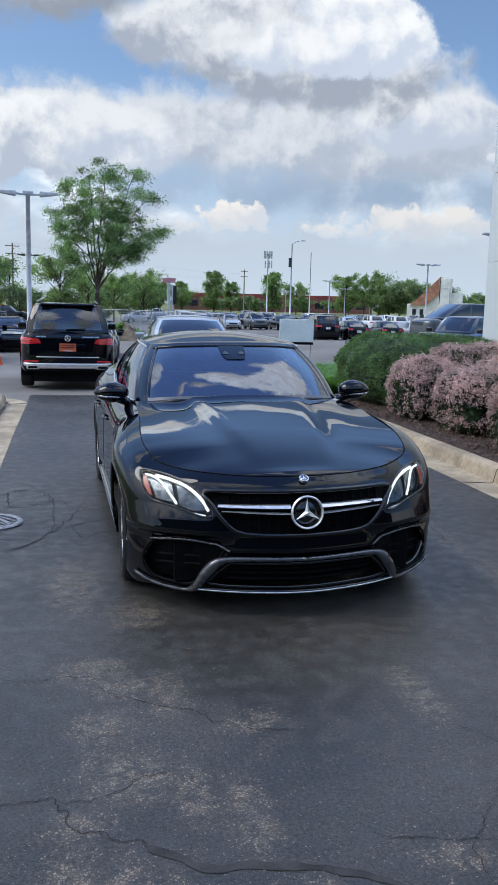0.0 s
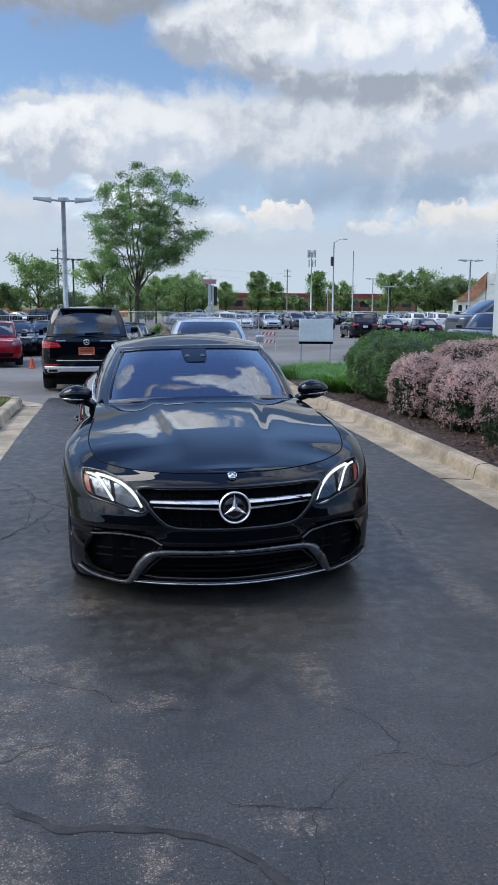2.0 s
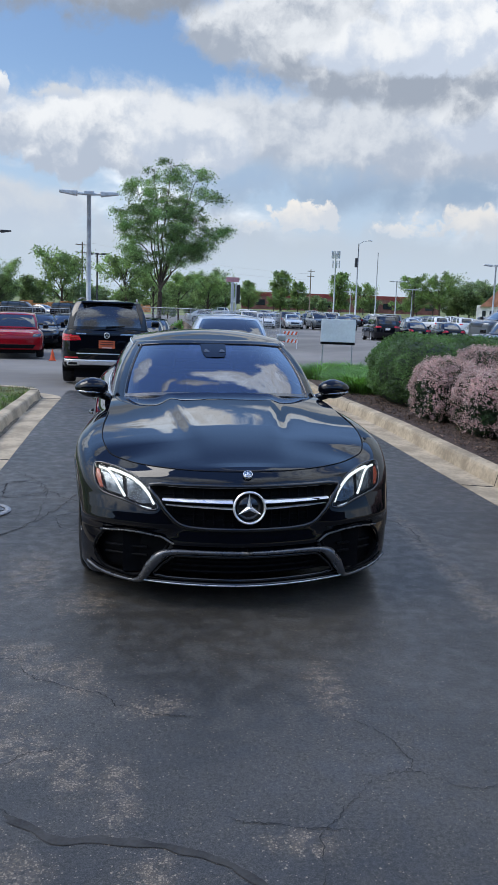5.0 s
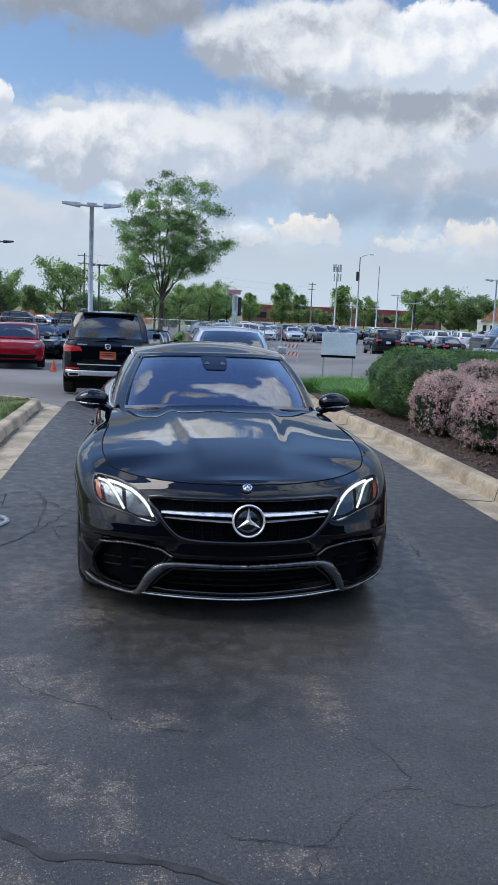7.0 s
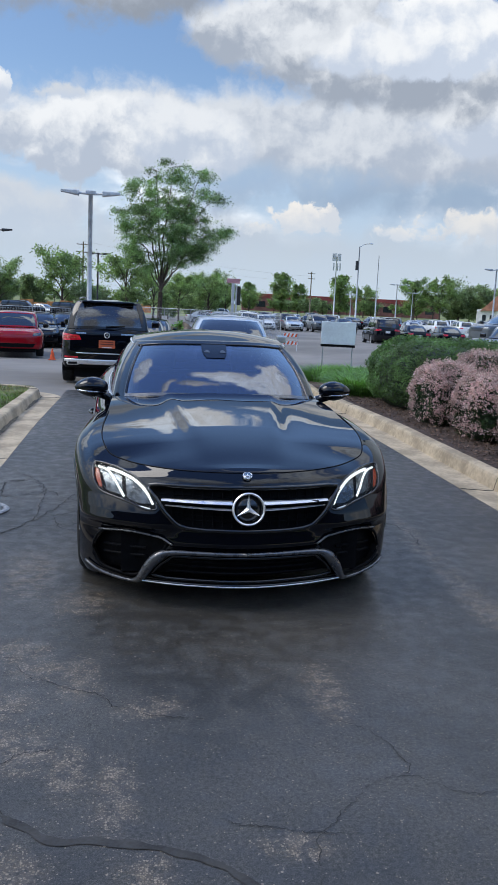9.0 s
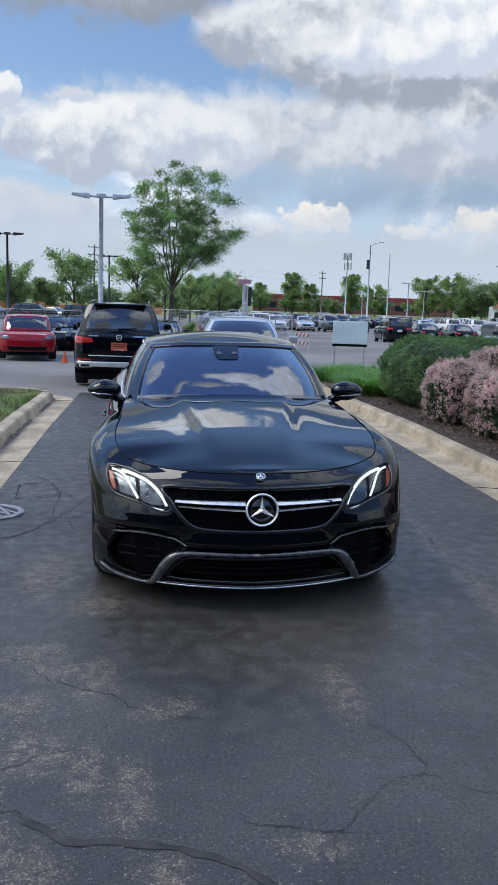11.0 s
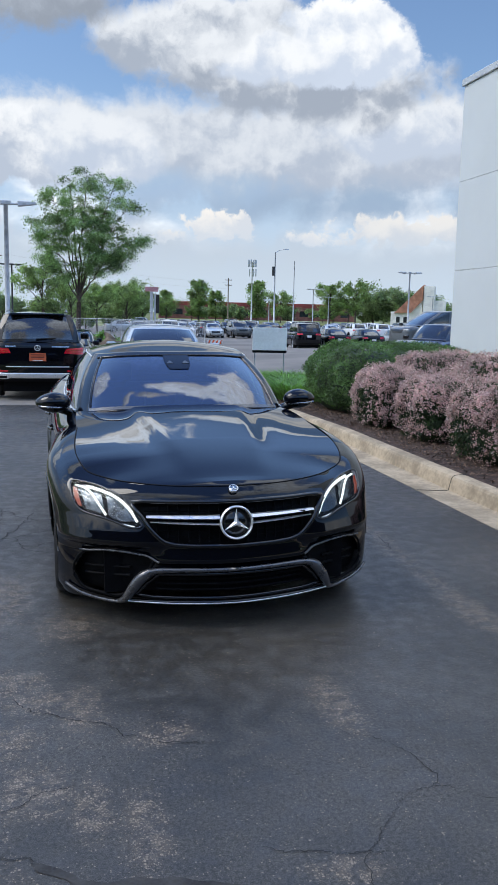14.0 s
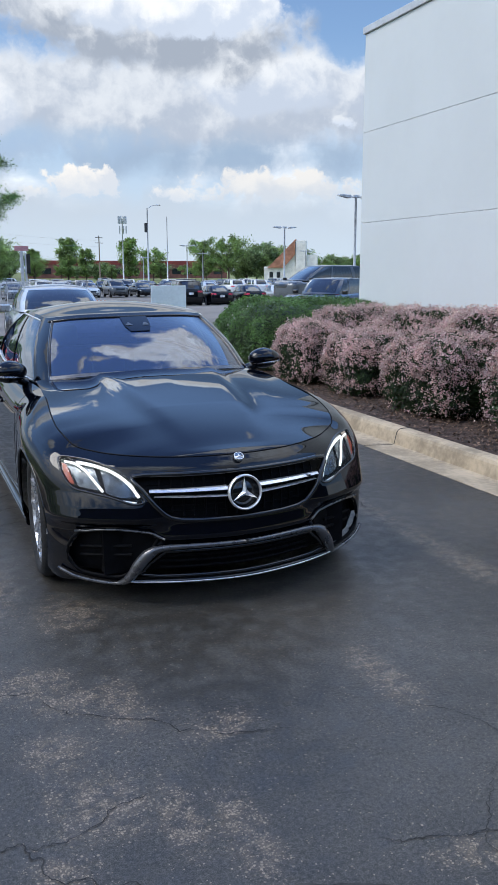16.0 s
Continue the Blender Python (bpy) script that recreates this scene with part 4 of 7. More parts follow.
def hero_car():
    car = CarBody("saloon_car", HERO_RING, HERO_BASE, HERO_ROOF, HERO_CENTRE, (PAINT_BLACK, GLASS), AX_H, WH_H, (1.50, 4.20), crown=0.062, tuck=0.045, form=hero_form,
                  glass_u=HERO_GLASS, belt_t=0.05, dome=0.018, holes=[GRILLE, INTAKE, MOUTH, LAMP], gap=0.03, inset=0.054, turn=radians(-2))
    root, sh = car.root, car.sh
    tagged(root, "glossy black sports saloon with lit daytime lights, parked on asphalt", "car")
    car.arch_lips(AX_H, WH_H, 0.03, PAINT_BLACK)
    # recessed backs of the openings
    full = lambda half: [(x, z) for x, z in half] + [(-x, z) for x, z in reversed(half) if x > 0]
    grow = lambda poly, k: [(sum(p[0] for p in poly) / len(poly) * (1 - k) + x * k, sum(p[1] for p in poly) / len(poly) * (1 - k) + z * k) for x, z in poly]
    grille = part("grille", skin_patch(sh, grow(full(GRILLE), 1.03), 1.2, -0.05), MATT_BLACK, root, "matt black grille")
    part("lower_intake", skin_patch(sh, grow(full(MOUTH), 1.04), 1.2, -0.05), MATT_BLACK, root)
    for s in (1, -1):
        part("side_intake", skin_patch(sh, [(s * x, z) for x, z in grow(INTAKE, 1.16)], 3, -0.05), MATT_BLACK, root)
    # rims of the openings
    for s in (1, -1):
        mesh_object("intake_rim", *skin_line(sh, [(s * x, z) for x, z in rounded(INTAKE, 3)], 3, -0.004, 0.010, True), MATT_BLACK, root)
    mesh_object("grille_surround", *skin_line(sh, full(GRILLE), 1.2, 0.0, 0.014, True), GLOSS_BLACK, grille)
    mesh_object("intake_rim", *skin_line(sh, full(MOUTH), 1.2, 0.0, 0.010, True), GLOSS_BLACK, root)
    # upright bars and mesh of the grille
    for k in range(-8, 9):
        x = k * 0.055 + 0.0275
        top = 0.675
        bot = float(np.interp(abs(x), (0, 0.32, 0.42, 0.49), (0.468, 0.474, 0.525, 0.615)))
        if bot < top - 0.03:
            mesh_object("grille_bar", *skin_line(sh, [(x, bot), (x, top)], 1.2, -0.042, 0.005, sides=6), MATT_BLACK, grille)
    for z in (0.50, 0.53, 0.645):
        w = float(np.interp(z, (0.46, 0.515, 0.61, 0.68), (0.30, 0.40, 0.47, 0.50)))
        mesh_object("grille_bar", *skin_line(sh, [(-w, z), (w, z)], 1.2, -0.045, 0.004, sides=5), MATT_BLACK, grille)
    # twin louvres in chrome
    for s in (1, -1):
        for zz, zz2, hh, a, b in ((0.612, 0.610, 0.0125, 0.085, 0.462), (0.574, 0.583, 0.0045, 0.085, 0.445)):
            mesh_object("louvre", *skin_bar(sh, s * a, zz, hh, s * b, zz2, hh * 0.7, 1.2, 0.020, 0.04), CHROME, grille, "chrome louvre", False)
    bm = box_bm(0.335, -0.002, 0.606, 0.405, 0.002, 0.616, 0.001)
    pl = part("script_badge", bm, GLOSS_BLACK, grille, "small dark script badge on the louvre")
    q = sh.place(np.array([0.37]), np.array([0.61]), 1.2, 0.012)[0]
    pl.location, pl.rotation_euler = (float(q[0]) - 0.37, float(q[1]) - 0.0, 0.0), (0, 0, 0)
    # round emblems: a ring with a plain three-armed shape
    for nm, x, z, r, out, par in (("emblem", 0.0, 0.581, 0.091, 0.012, grille), ("bonnet_badge", 0.0, 0.748, 0.026, 0.006, root)):
        c, c2 = sh.place(np.array([0.002, 0.002]), np.array([z, z + 0.005]), 0.1, 0.0)
        up = Vector(c2 - c).normalized()
        rt = Vector((1, 0, 0))
        nn = up.cross(rt).normalized()
        m = Matrix((rt, nn, up)).transposed().to_4x4()
        m.translation = Vector(c) - nn * out
        if nm == "bonnet_badge":
            m = pose(0, 0.097, 0.757, -58)
        th = min(1.0, r / 0.09) * (0.2 if nm == "bonnet_badge" else 1.0)
        bits = [lathe([(r * 0.86, 0.0), (r * 0.88, -0.010 * th), (r * 0.94, -0.014 * th), (r, -0.008 * th), (r, 0.006 * th)], "y", 48)]
        for k in range(3):
            a = math.pi / 2 + k * 2 * math.pi / 3
            ca, sa = math.cos(a), math.sin(a)
            w = r * 0.20
            vs = [(ca * r * 0.88, -0.004 * th, sa * r * 0.88), (-sa * w * 0.9 - ca * w * 0.5, 0.0, ca * w * 0.9 - sa * w * 0.5), (0, -0.016 * th, 0), (sa * w * 0.9 - ca * w * 0.5, 0.0, -ca * w * 0.9 - sa * w * 0.5)]
            bits.append((vs, [(0, 1, 2), (0, 2, 3)]))
        v, f = joined(*bits)
        v = np.array([tuple(m @ Vector(p)) for p in v])
        e = mesh_object(nm, v, f, CHROME, par, "chrome ring emblem", False)
        dv, df = lathe([(0.0, 0.004), (r * 0.88, 0.004), (r * 0.9, 0.02)], "y", 40)
        mesh_object("emblem_disc", np.array([tuple(m @ Vector(p)) for p in dv]), df, SATIN if par is root else GLOSS_BLACK, root if par is root else grille)
    # headlamps
    for s in (1, -1):
        flip = lambda P: [(s * x, z) for x, z in P]
        hl = part("headlamp", skin_patch(sh, flip(grow(LAMP, 1.02)), 2.6, -0.045), MATT_BLACK, root, "clear headlamp with glowing light strips", True)
        part("reflector", skin_patch(sh, flip([(0.82, 0.742), (0.70, 0.735), (0.69, 0.615), (0.79, 0.632), (0.825, 0.69)]), 2.6, -0.035), LAMP_WHITE, hl, "", True)
        part("reflector", skin_patch(sh, flip([(0.675, 0.725), (0.60, 0.70), (0.55, 0.65), (0.53, 0.59), (0.60, 0.585), (0.67, 0.605)]), 2.6, -0.035), LAMP_WHITE, hl, "", True)
        c = sh.place(np.array([s * 0.618]), np.array([0.643]), 2.6, -0.03)[0]
        v, f = lathe([(0.0, -0.028), (0.018, -0.024), (0.030, -0.012), (0.036, 0.0), (0.043, 0.0), (0.046, 0.01)], "y", 28, c)
        mesh_object("projector", v, f, LENS, hl, "round projector lens")
        for line, rad in (([(0.822, 0.744), (0.775, 0.735), (0.735, 0.700), (0.706, 0.655), (0.678, 0.608)], 0.0065), ([(0.765, 0.744), (0.690, 0.730), (0.612, 0.698), (0.556, 0.648), (0.515, 0.586)], 0.009)):
            mesh_object("light_strip", *skin_line(sh, flip(rounded(line, 5, False)), 2.6, -0.018, rad), DRL, hl, "glowing white light strip")
        mesh_object("light_strip", *skin_line(sh, flip([(0.66, 0.583), (0.60, 0.567), (0.53, 0.557)]), 2.6, -0.008, 0.0055), CHROME, hl)
        part("side_reflector", skin_patch(sh, flip([(0.838, 0.735), (0.818, 0.73), (0.798, 0.640), (0.818, 0.645), (0.838, 0.69)]), 3.6, -0.012), AMBER, hl, "amber side reflector", True)
        part("lens", skin_patch(sh, flip(LAMP), 2.6, -0.001), LENS, hl, "clear lens", True)
        mesh_object("lamp_seal", *skin_line(sh, flip(rounded(LAMP, 3)), 2.6, -0.002, 0.006, True), GLOSS_BLACK, hl)
    # front wing blade, splitter, and paler intake edge lines that imitate a sky highlight
    blade = [(0.875, 0.195), (0.80, 0.160), (0.70, 0.136), (0.615, 0.128), (0.568, 0.160), (0.523, 0.232), (0.478, 0.288), (0.42, 0.316), (0.30, 0.324), (0.0, 0.325)]
    rr = np.interp(np.linspace(0, 1, 10), (0, 0.35, 0.5, 0.7, 0.8, 1), (0.008, 0.010, 0.031, 0.031, 0.014, 0.011))
    for s in (1, -1):
        P = np.array(rounded([(s * x, z) for x, z in blade], 6, False))
        R2 = np.interp(np.linspace(0, 9, len(P)), np.arange(10), rr)
        mesh_object("front_blade", *tube(sh.place(P[:, 0], P[:, 1], 2.5, 0.016), R2, 12), BLADE, root)
        mesh_object("trim_or_highlight", *skin_line(sh, rounded([(s * x, z) for x, z in ((0.80, 0.398), (0.70, 0.420), (0.58, 0.420), (0.47, 0.400), (0.40, 0.368))], 4, False), 3, 0.012, 0.006), BLADE, root)
        for z in (0.27, 0.32):
            mesh_object("intake_slat", *skin_line(sh, [(s * 0.80, z - 0.01), (s * 0.56, z)], 3, -0.035, 0.008, sides=6), MATT_BLACK, root)
    P = np.array(dense([(-0.56, 0.13), (0.56, 0.13)], 0.03, False))
    lip = sh.place(P[:, 0], np.full(len(P), 0.158), 1.2, 0.012)
    mesh_object("splitter", *tube(lip - (0, 0, 0.012), 0.012, 8), GLOSS_BLACK, root)
    mesh_object("splitter_edge", *tube(lip - (0, 0.020, 0.012), 0.0045, 6), CHROME, root, "thin bright splitter edge")
    for z in (0.20, 0.235, 0.265):
        mesh_object("intake_slat", *skin_line(sh, [(-0.43, z), (0.43, z)], 1.2, -0.03, 0.006, sides=6), MATT_BLACK, root)
    # shut line round the bonnet, cowl, wipers
    uu = np.linspace(0, sh.n * 0.5, 160)
    T = sh.at(uu, np.full(160, 0.992))
    T = T[T[:, 1] < 1.60] + (0, 0, 0.0005)
    mesh_object("shut_line", *tube(np.concatenate([(T * (-1, 1, 1))[::-1], T[1:]]), 0.0035, 6), MATT_BLACK, root)
    W = car.G[:, 0]
    cowl = W[car.gu <= 1.9]
    cw = np.concatenate([(cowl * (-1, 1, 1))[::-1], cowl[1:]])
    v = np.concatenate([cw + (0, -0.04, -0.03), cw + (0, 0.02, 0.012)])
    n = len(cw)
    mesh_object("cowl", v, [(i, i + 1, n + i + 1, n + i) for i in range(n - 1)], MATT_BLACK, root)
    for x0, x1 in ((0.62, 0.02), (-0.02, -0.60)):
        pts = [(x, float(np.interp(x, cw[:, 0], cw[:, 1])) + 0.005, float(np.interp(x, cw[:, 0], cw[:, 2])) - 0.012) for x in np.linspace(x0, x1, 14)]
        mesh_object("wiper", *tube(pts, 0.008, 6), MATT_BLACK, root)
    # grey band along the foot of the screen, standing in for dash edge and reflection
    iw = np.where(car.gu <= 1.801)[0]
    lo, hi2 = car.G[iw, 1] - (0, 0.004, -0.008), car.G[iw, 2] - (0, 0.004, -0.008)
    lo, hi2 = lo + (hi2 - lo) * 0.02, lo + (hi2 - lo) * 0.62
    bd = np.concatenate([np.concatenate([(q * (-1, 1, 1))[::-1], q[1:]]) for q in (lo, hi2)])
    nb = len(bd) // 2
    mesh_object("screen_band", bd, [(i, i + 1, nb + i + 1, nb + i) for i in range(nb - 1)], BAND, root, "grey band at the foot of the screen, imitating a reflection")
    # windscreen border: black band round the glass
    iu = car.gu <= 1.801
    for tt, rad in ((1, 0.006), (len(car.gt) - 3, 0.009)):
        e = car.G[iu, tt]
        mesh_object("screen_seal", *tube(np.concatenate([(e * (-1, 1, 1))[::-1], e[1:]]), rad, 6), GLOSS_BLACK, root)
    k = int(np.argmin(abs(car.gu - 1.80)))
    for s in (1, -1):
        mesh_object("screen_seal", *tube(car.G[k, 1:-2] * (s, 1, 1), 0.010, 6), GLOSS_BLACK, root)
        k2 = int(np.argmin(abs(car.gu - 2.35)))
        sel = (car.gu >= 2.35) & (car.gu <= 5.6)
        mesh_object("window_trim", *tube(car.G[sel, 1] * (s, 1, 1), 0.008, 6), CHROME, root, "chrome waist line")
        mesh_object("window_trim", *tube(car.G[sel, -3] * (s, 1, 1), 0.006, 6), CHROME, root)
    # door mirrors
    for s in (1, -1):
        bm = bmesh.new()
        bmesh.ops.create_uvsphere(bm, u_segments=24, v_segments=14, radius=1.0)
        for v2 in bm.verts:
            x, y, z = v2.co
            if y > 0.25:
                y = 0.25 + (y - 0.25) * 0.12
            taper = 1.0 - 0.22 * max(0.0, x)
            v2.co = (x * 0.124, y * 0.092, z * 0.074 * taper)
        bm.transform(pose(s * 0.910, 1.87, 1.045, 0, 0, s * 8) @ Matrix.Diagonal((s, 1, 1, 1)))
        if s < 0:
            bmesh.ops.reverse_faces(bm, faces=bm.faces[:])
        mir = part("door_mirror", bm, PAINT_BLACK, root, "black door mirror", True)
        mesh_object("mirror_trim", *tube([(s * (0.815 + 0.195 * k / 8), 1.870 - 0.088 * math.sin(math.pi * (0.15 + 0.7 * k / 8)), 1.012 + 0.012 * k / 8) for k in range(9)], 0.008, 6), SATIN, mir, "bright indicator strip")
        mesh_object("mirror_arm", *tube([(s * 0.76, 1.93, 0.955), (s * 0.82, 1.915, 0.98), (s * 0.88, 1.89, 1.005)], 0.032, 10), GLOSS_BLACK, mir)
        # door lines, handles and sill
        for y0 in (1.62, 2.72, 3.62):
            uu0 = float(np.interp(y0, sh.ring[:, 1], np.arange(sh.n + 1)))
            z = np.linspace(0.30, 0.95, 20)
            mesh_object("shut_line", *tube(sh.place(np.full(20, y0), z, uu0, -0.001, 1) * (s, 1, 1), 0.003, 5), MATT_BLACK, root)
        for y0 in (2.38, 3.36):
            uu0 = float(np.interp(y0, sh.ring[:, 1], np.arange(sh.n + 1)))
            yy = np.linspace(y0 - 0.10, y0 + 0.10, 9)
            p = sh.place(yy, np.full(9, 0.80), uu0, 0.0, 1)
            p[:, 0] += 0.028 * np.sin(np.linspace(0, np.pi, 9)) ** 0.5
            mesh_object("door_handle", *tube(p * (s, 1, 1), 0.012, 8), PAINT_BLACK, root)
        yy = np.linspace(1.25, 3.40, 24)
        p = np.stack([np.full(24, 0.905 * s), yy, np.full(24, 0.205)], 1)
        mesh_object("sill", *tube(p, 0.028, 8), GLOSS_BLACK, root)
        p = np.stack([np.full(24, 0.93 * s), yy, np.full(24, 0.222)], 1)
        mesh_object("sill_trim", *tube(p, 0.006, 6), GLOSS_BLACK, root, "gloss black sill strip")
    # cabin
    dash = part("dashboard", box_bm(-0.70, 1.56, 0.80, 0.70, 2.05, 0.95, 0.05), DASH, root)
    v, f = lathe([(0.165, -0.012), (0.180, -0.008), (0.185, 0.0), (0.180, 0.010), (0.165, 0.012), (0.160, 0.0), (0.165, -0.012)], "y", 28)
    wheel2 = mesh_object("steering_wheel", v, f, SEAT, root)
    wheel2.matrix_local = pose(0.36, 2.12, 0.93, -24)
    for x in (-0.37, 0.37):
        bm = box_bm(x - 0.25, 2.40, 0.40, x + 0.25, 2.92, 0.58, 0.06)
        box_bm(x - 0.24, 2.84, 0.50, x + 0.24, 2.98, 1.08, 0.06, bm)
        box_bm(x - 0.13, 2.88, 1.10, x + 0.13, 2.98, 1.27, 0.04, bm)
        part("seat", bm, SEAT, root)
        part("sun_visor", box_bm(x - 0.20, 2.24, 1.32, x + 0.20, 2.42, 1.345, 0.008), DASH, root)
    part("rear_bench", box_bm(-0.62, 3.45, 0.45, 0.62, 3.62, 1.05, 0.06), SEAT, root)
    part("rear_mirror", box_bm(-0.12, 2.12, 1.245, 0.12, 2.15, 1.30, 0.012), MATT_BLACK, root)
    # sensor window at the top of the screen: a dark print with two pale openings
    gi = [i for i in range(len(car.gu)) if car.gu[i] <= 1.8 and abs(car.G[i, -6][0]) < 0.125]
    up = np.array([0.0, -0.5, 0.87])
    rows = [car.G[gi, -3 - k] * ((1.0, 0.99, 0.95, 0.86, 0.66)[k], 1, 1) + up * 0.004 for k in range(5)]
    c0, dn = rows[0][0] + up * 0.004, (rows[4] - rows[0])[0]
    rows = [np.concatenate([(q * (-1, 1, 1))[::-1], q[1:]]) for q in rows]
    m = len(rows[0])
    mesh_object("sensor_window", np.concatenate(rows), [(a * m + i, a * m + i + 1, (a + 1) * m + i + 1, (a + 1) * m + i) for a in range(4) for i in range(m - 1)], SCREEN_PRINT, root, "dark sensor window behind the screen")
    for s in (1, -1):
        q = [c0 + np.array([s * x, 0, 0]) + dn * k for x, k in ((0.034, 0.62), (0.040, 0.66), (0.078, 0.66), (0.084, 0.62), (0.064, 0.46), (0.054, 0.46))]
        mesh_object("sensor_lens", np.array(q), [(0, 1, 2, 3, 4, 5)], SENSOR_PALE, root, "pale sensor opening", False)
    root.matrix_world = HERO
    return car


hero_car()

# ---- plants ----
def leaves(P, N, size, rng, aspect=0.55, spread=0.8):
    """Small pointed leaves at P that look roughly along N."""
    n = len(P)
    D = N + spread * rng.normal(size=(n, 3))
    D /= np.linalg.norm(D, axis=1)[:, None] + 1e-9
    A = np.cross(D, rng.normal(size=(n, 3)))
    A /= np.linalg.norm(A, axis=1)[:, None] + 1e-9
    B = np.cross(D, A)
    s = (size * rng.uniform(0.6, 1.35, n))[:, None]
    V = np.stack([P - A * s * 0.5, P + B * s * 0.5 * aspect + D * s * 0.06, P + A * s * 0.5, P - B * s * 0.5 * aspect + D * s * 0.06], 1).reshape(-1, 3)
    return V, np.arange(4 * n).reshape(n, 4)


def fast_mesh(name, V, F, mat, parent=None, label=""):
    me = bpy.data.meshes.new(name)
    n, k = F.shape
    me.vertices.add(len(V))
    me.vertices.foreach_set("co", np.asarray(V, np.float32).ravel())
    me.loops.add(n * k)
    me.loops.foreach_set("vertex_index", F.ravel().astype(np.int32))
    me.polygons.add(n)
    me.polygons.foreach_set("loop_start", np.arange(0, n * k, k, dtype=np.int32))
    me.materials.append(mat)
    me.update(calc_edges=True)
    ob = new(name, me)
    if parent is not None:
        ob.parent = parent
    return tagged(ob, label) if label else ob


def lumpy(rx, ry, h, n, rng, lump=0.12, freq=2.2, seed=0.0, flat=0.75):
    """Points and outward directions on a clipped, uneven mound that stands on z = 0."""
    d = rng.normal(size=(n, 3))
    d[:, 2] = np.where(rng.uniform(0, 1, n) < 0.34, -0.95 * rng.uniform(0, 1, n), abs(d[:, 2]) * 0.9)
    d /= np.linalg.norm(d, axis=1)[:, None]
    k = np.array([1 + lump * noise.fractal(tuple(q * freq + seed), 1.0, 2.0, 3) + lump * 0.8 * abs(noise.noise(tuple(q * freq * 2.6 + seed + 7))) for q in d])
    e = np.sign(d) * abs(d) ** flat
    e /= (abs(e) ** 3).sum(1)[:, None] ** (1 / 3)
    c = h * 0.42
    P = e * k[:, None] * np.array([rx, ry, h - c]) + np.array([0, 0, c])
    low = P[:, 2] < c
    P[low, 2] = c + (P[low, 2] - c) * 0.75
    P[:, 2] = np.maximum(P[:, 2], 0.02)
    return P, d


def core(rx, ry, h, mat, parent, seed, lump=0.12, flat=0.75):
    """A solid dark green lump inside a bush; its colour imitates the shade between leaves."""
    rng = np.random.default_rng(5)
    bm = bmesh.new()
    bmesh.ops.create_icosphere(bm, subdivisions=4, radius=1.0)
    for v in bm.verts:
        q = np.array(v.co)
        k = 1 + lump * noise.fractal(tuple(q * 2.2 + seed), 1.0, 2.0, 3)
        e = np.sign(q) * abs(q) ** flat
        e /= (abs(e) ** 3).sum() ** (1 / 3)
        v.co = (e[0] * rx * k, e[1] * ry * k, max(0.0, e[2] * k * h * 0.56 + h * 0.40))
    return part("shade_core", bm, mat, parent, "", True)


def green_bush(rx, ry, h, seed):
    rng = np.random.default_rng(seed)
    root = new("green_bush")
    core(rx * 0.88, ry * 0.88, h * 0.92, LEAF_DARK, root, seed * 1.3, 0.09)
    n = int(44000 * rx * ry / 1.5)
    P, N = lumpy(rx, ry, h, n, rng, 0.09, 2.2, seed * 1.3)
    P += N * rng.normal(0, 0.018, (n, 1)) - N * rng.exponential(0.02, (n, 1))
    fast_mesh("foliage", *leaves(P, N + (0, 0, 0.35), 0.034, rng, 0.55, 0.7), LEAF_GREEN, root)
    return tagged(root, "clipped dense dark green shrub in the mulch bed", "bush")


def pink_bush(rx, ry, h, seed):
    rng = np.random.default_rng(seed)
    root = new("flowering_bush")
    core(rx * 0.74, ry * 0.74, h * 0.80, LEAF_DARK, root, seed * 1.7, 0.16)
    n = 13000
    P, N = lumpy(rx, ry, h, n, rng, 0.16, 2.4, seed * 1.7)
    P -= N * rng.exponential(0.035, (n, 1))
    fast_mesh("foliage", *leaves(P, N, 0.042, rng, 0.5, 0.9), LEAF_DARK, root, "dark green leaves")
    # flower heads in small clumps, fewer near the ground
    m = 2600
    C, NC = lumpy(rx * 1.01, ry * 1.01, h * 1.01, m, rng, 0.16, 2.4, seed * 1.7)
    patch = np.array([noise.noise(tuple(c * 3.4 + seed)) for c in C])
    ok = rng.uniform(0, 1, m) < np.clip(0.02 + 1.25 * (C[:, 2] / h - 0.10) + 0.8 * patch, 0.06, 0.98)
    C, NC = C[ok], NC[ok]
    for nm, mat, cnt, off in (("blossom", PETAL, 9, 0.018), ("pale_blossom", PETAL_PALE, 7, 0.026)):
        sel = np.repeat(np.arange(len(C)), cnt)
        P = C[sel] + NC[sel] * (off + rng.normal(0, 0.014, (len(sel), 1))) + rng.normal(0, 0.019, (len(sel), 3))
        fast_mesh(nm, *leaves(P, NC[sel], 0.0175, rng, 0.85, 0.9), mat, root, "pink flower heads" if cnt == 9 else "pale pink flower heads")
    return tagged(root, "rounded shrub covered in pale pink blossom", "bush", "flowering bushes along the kerb")


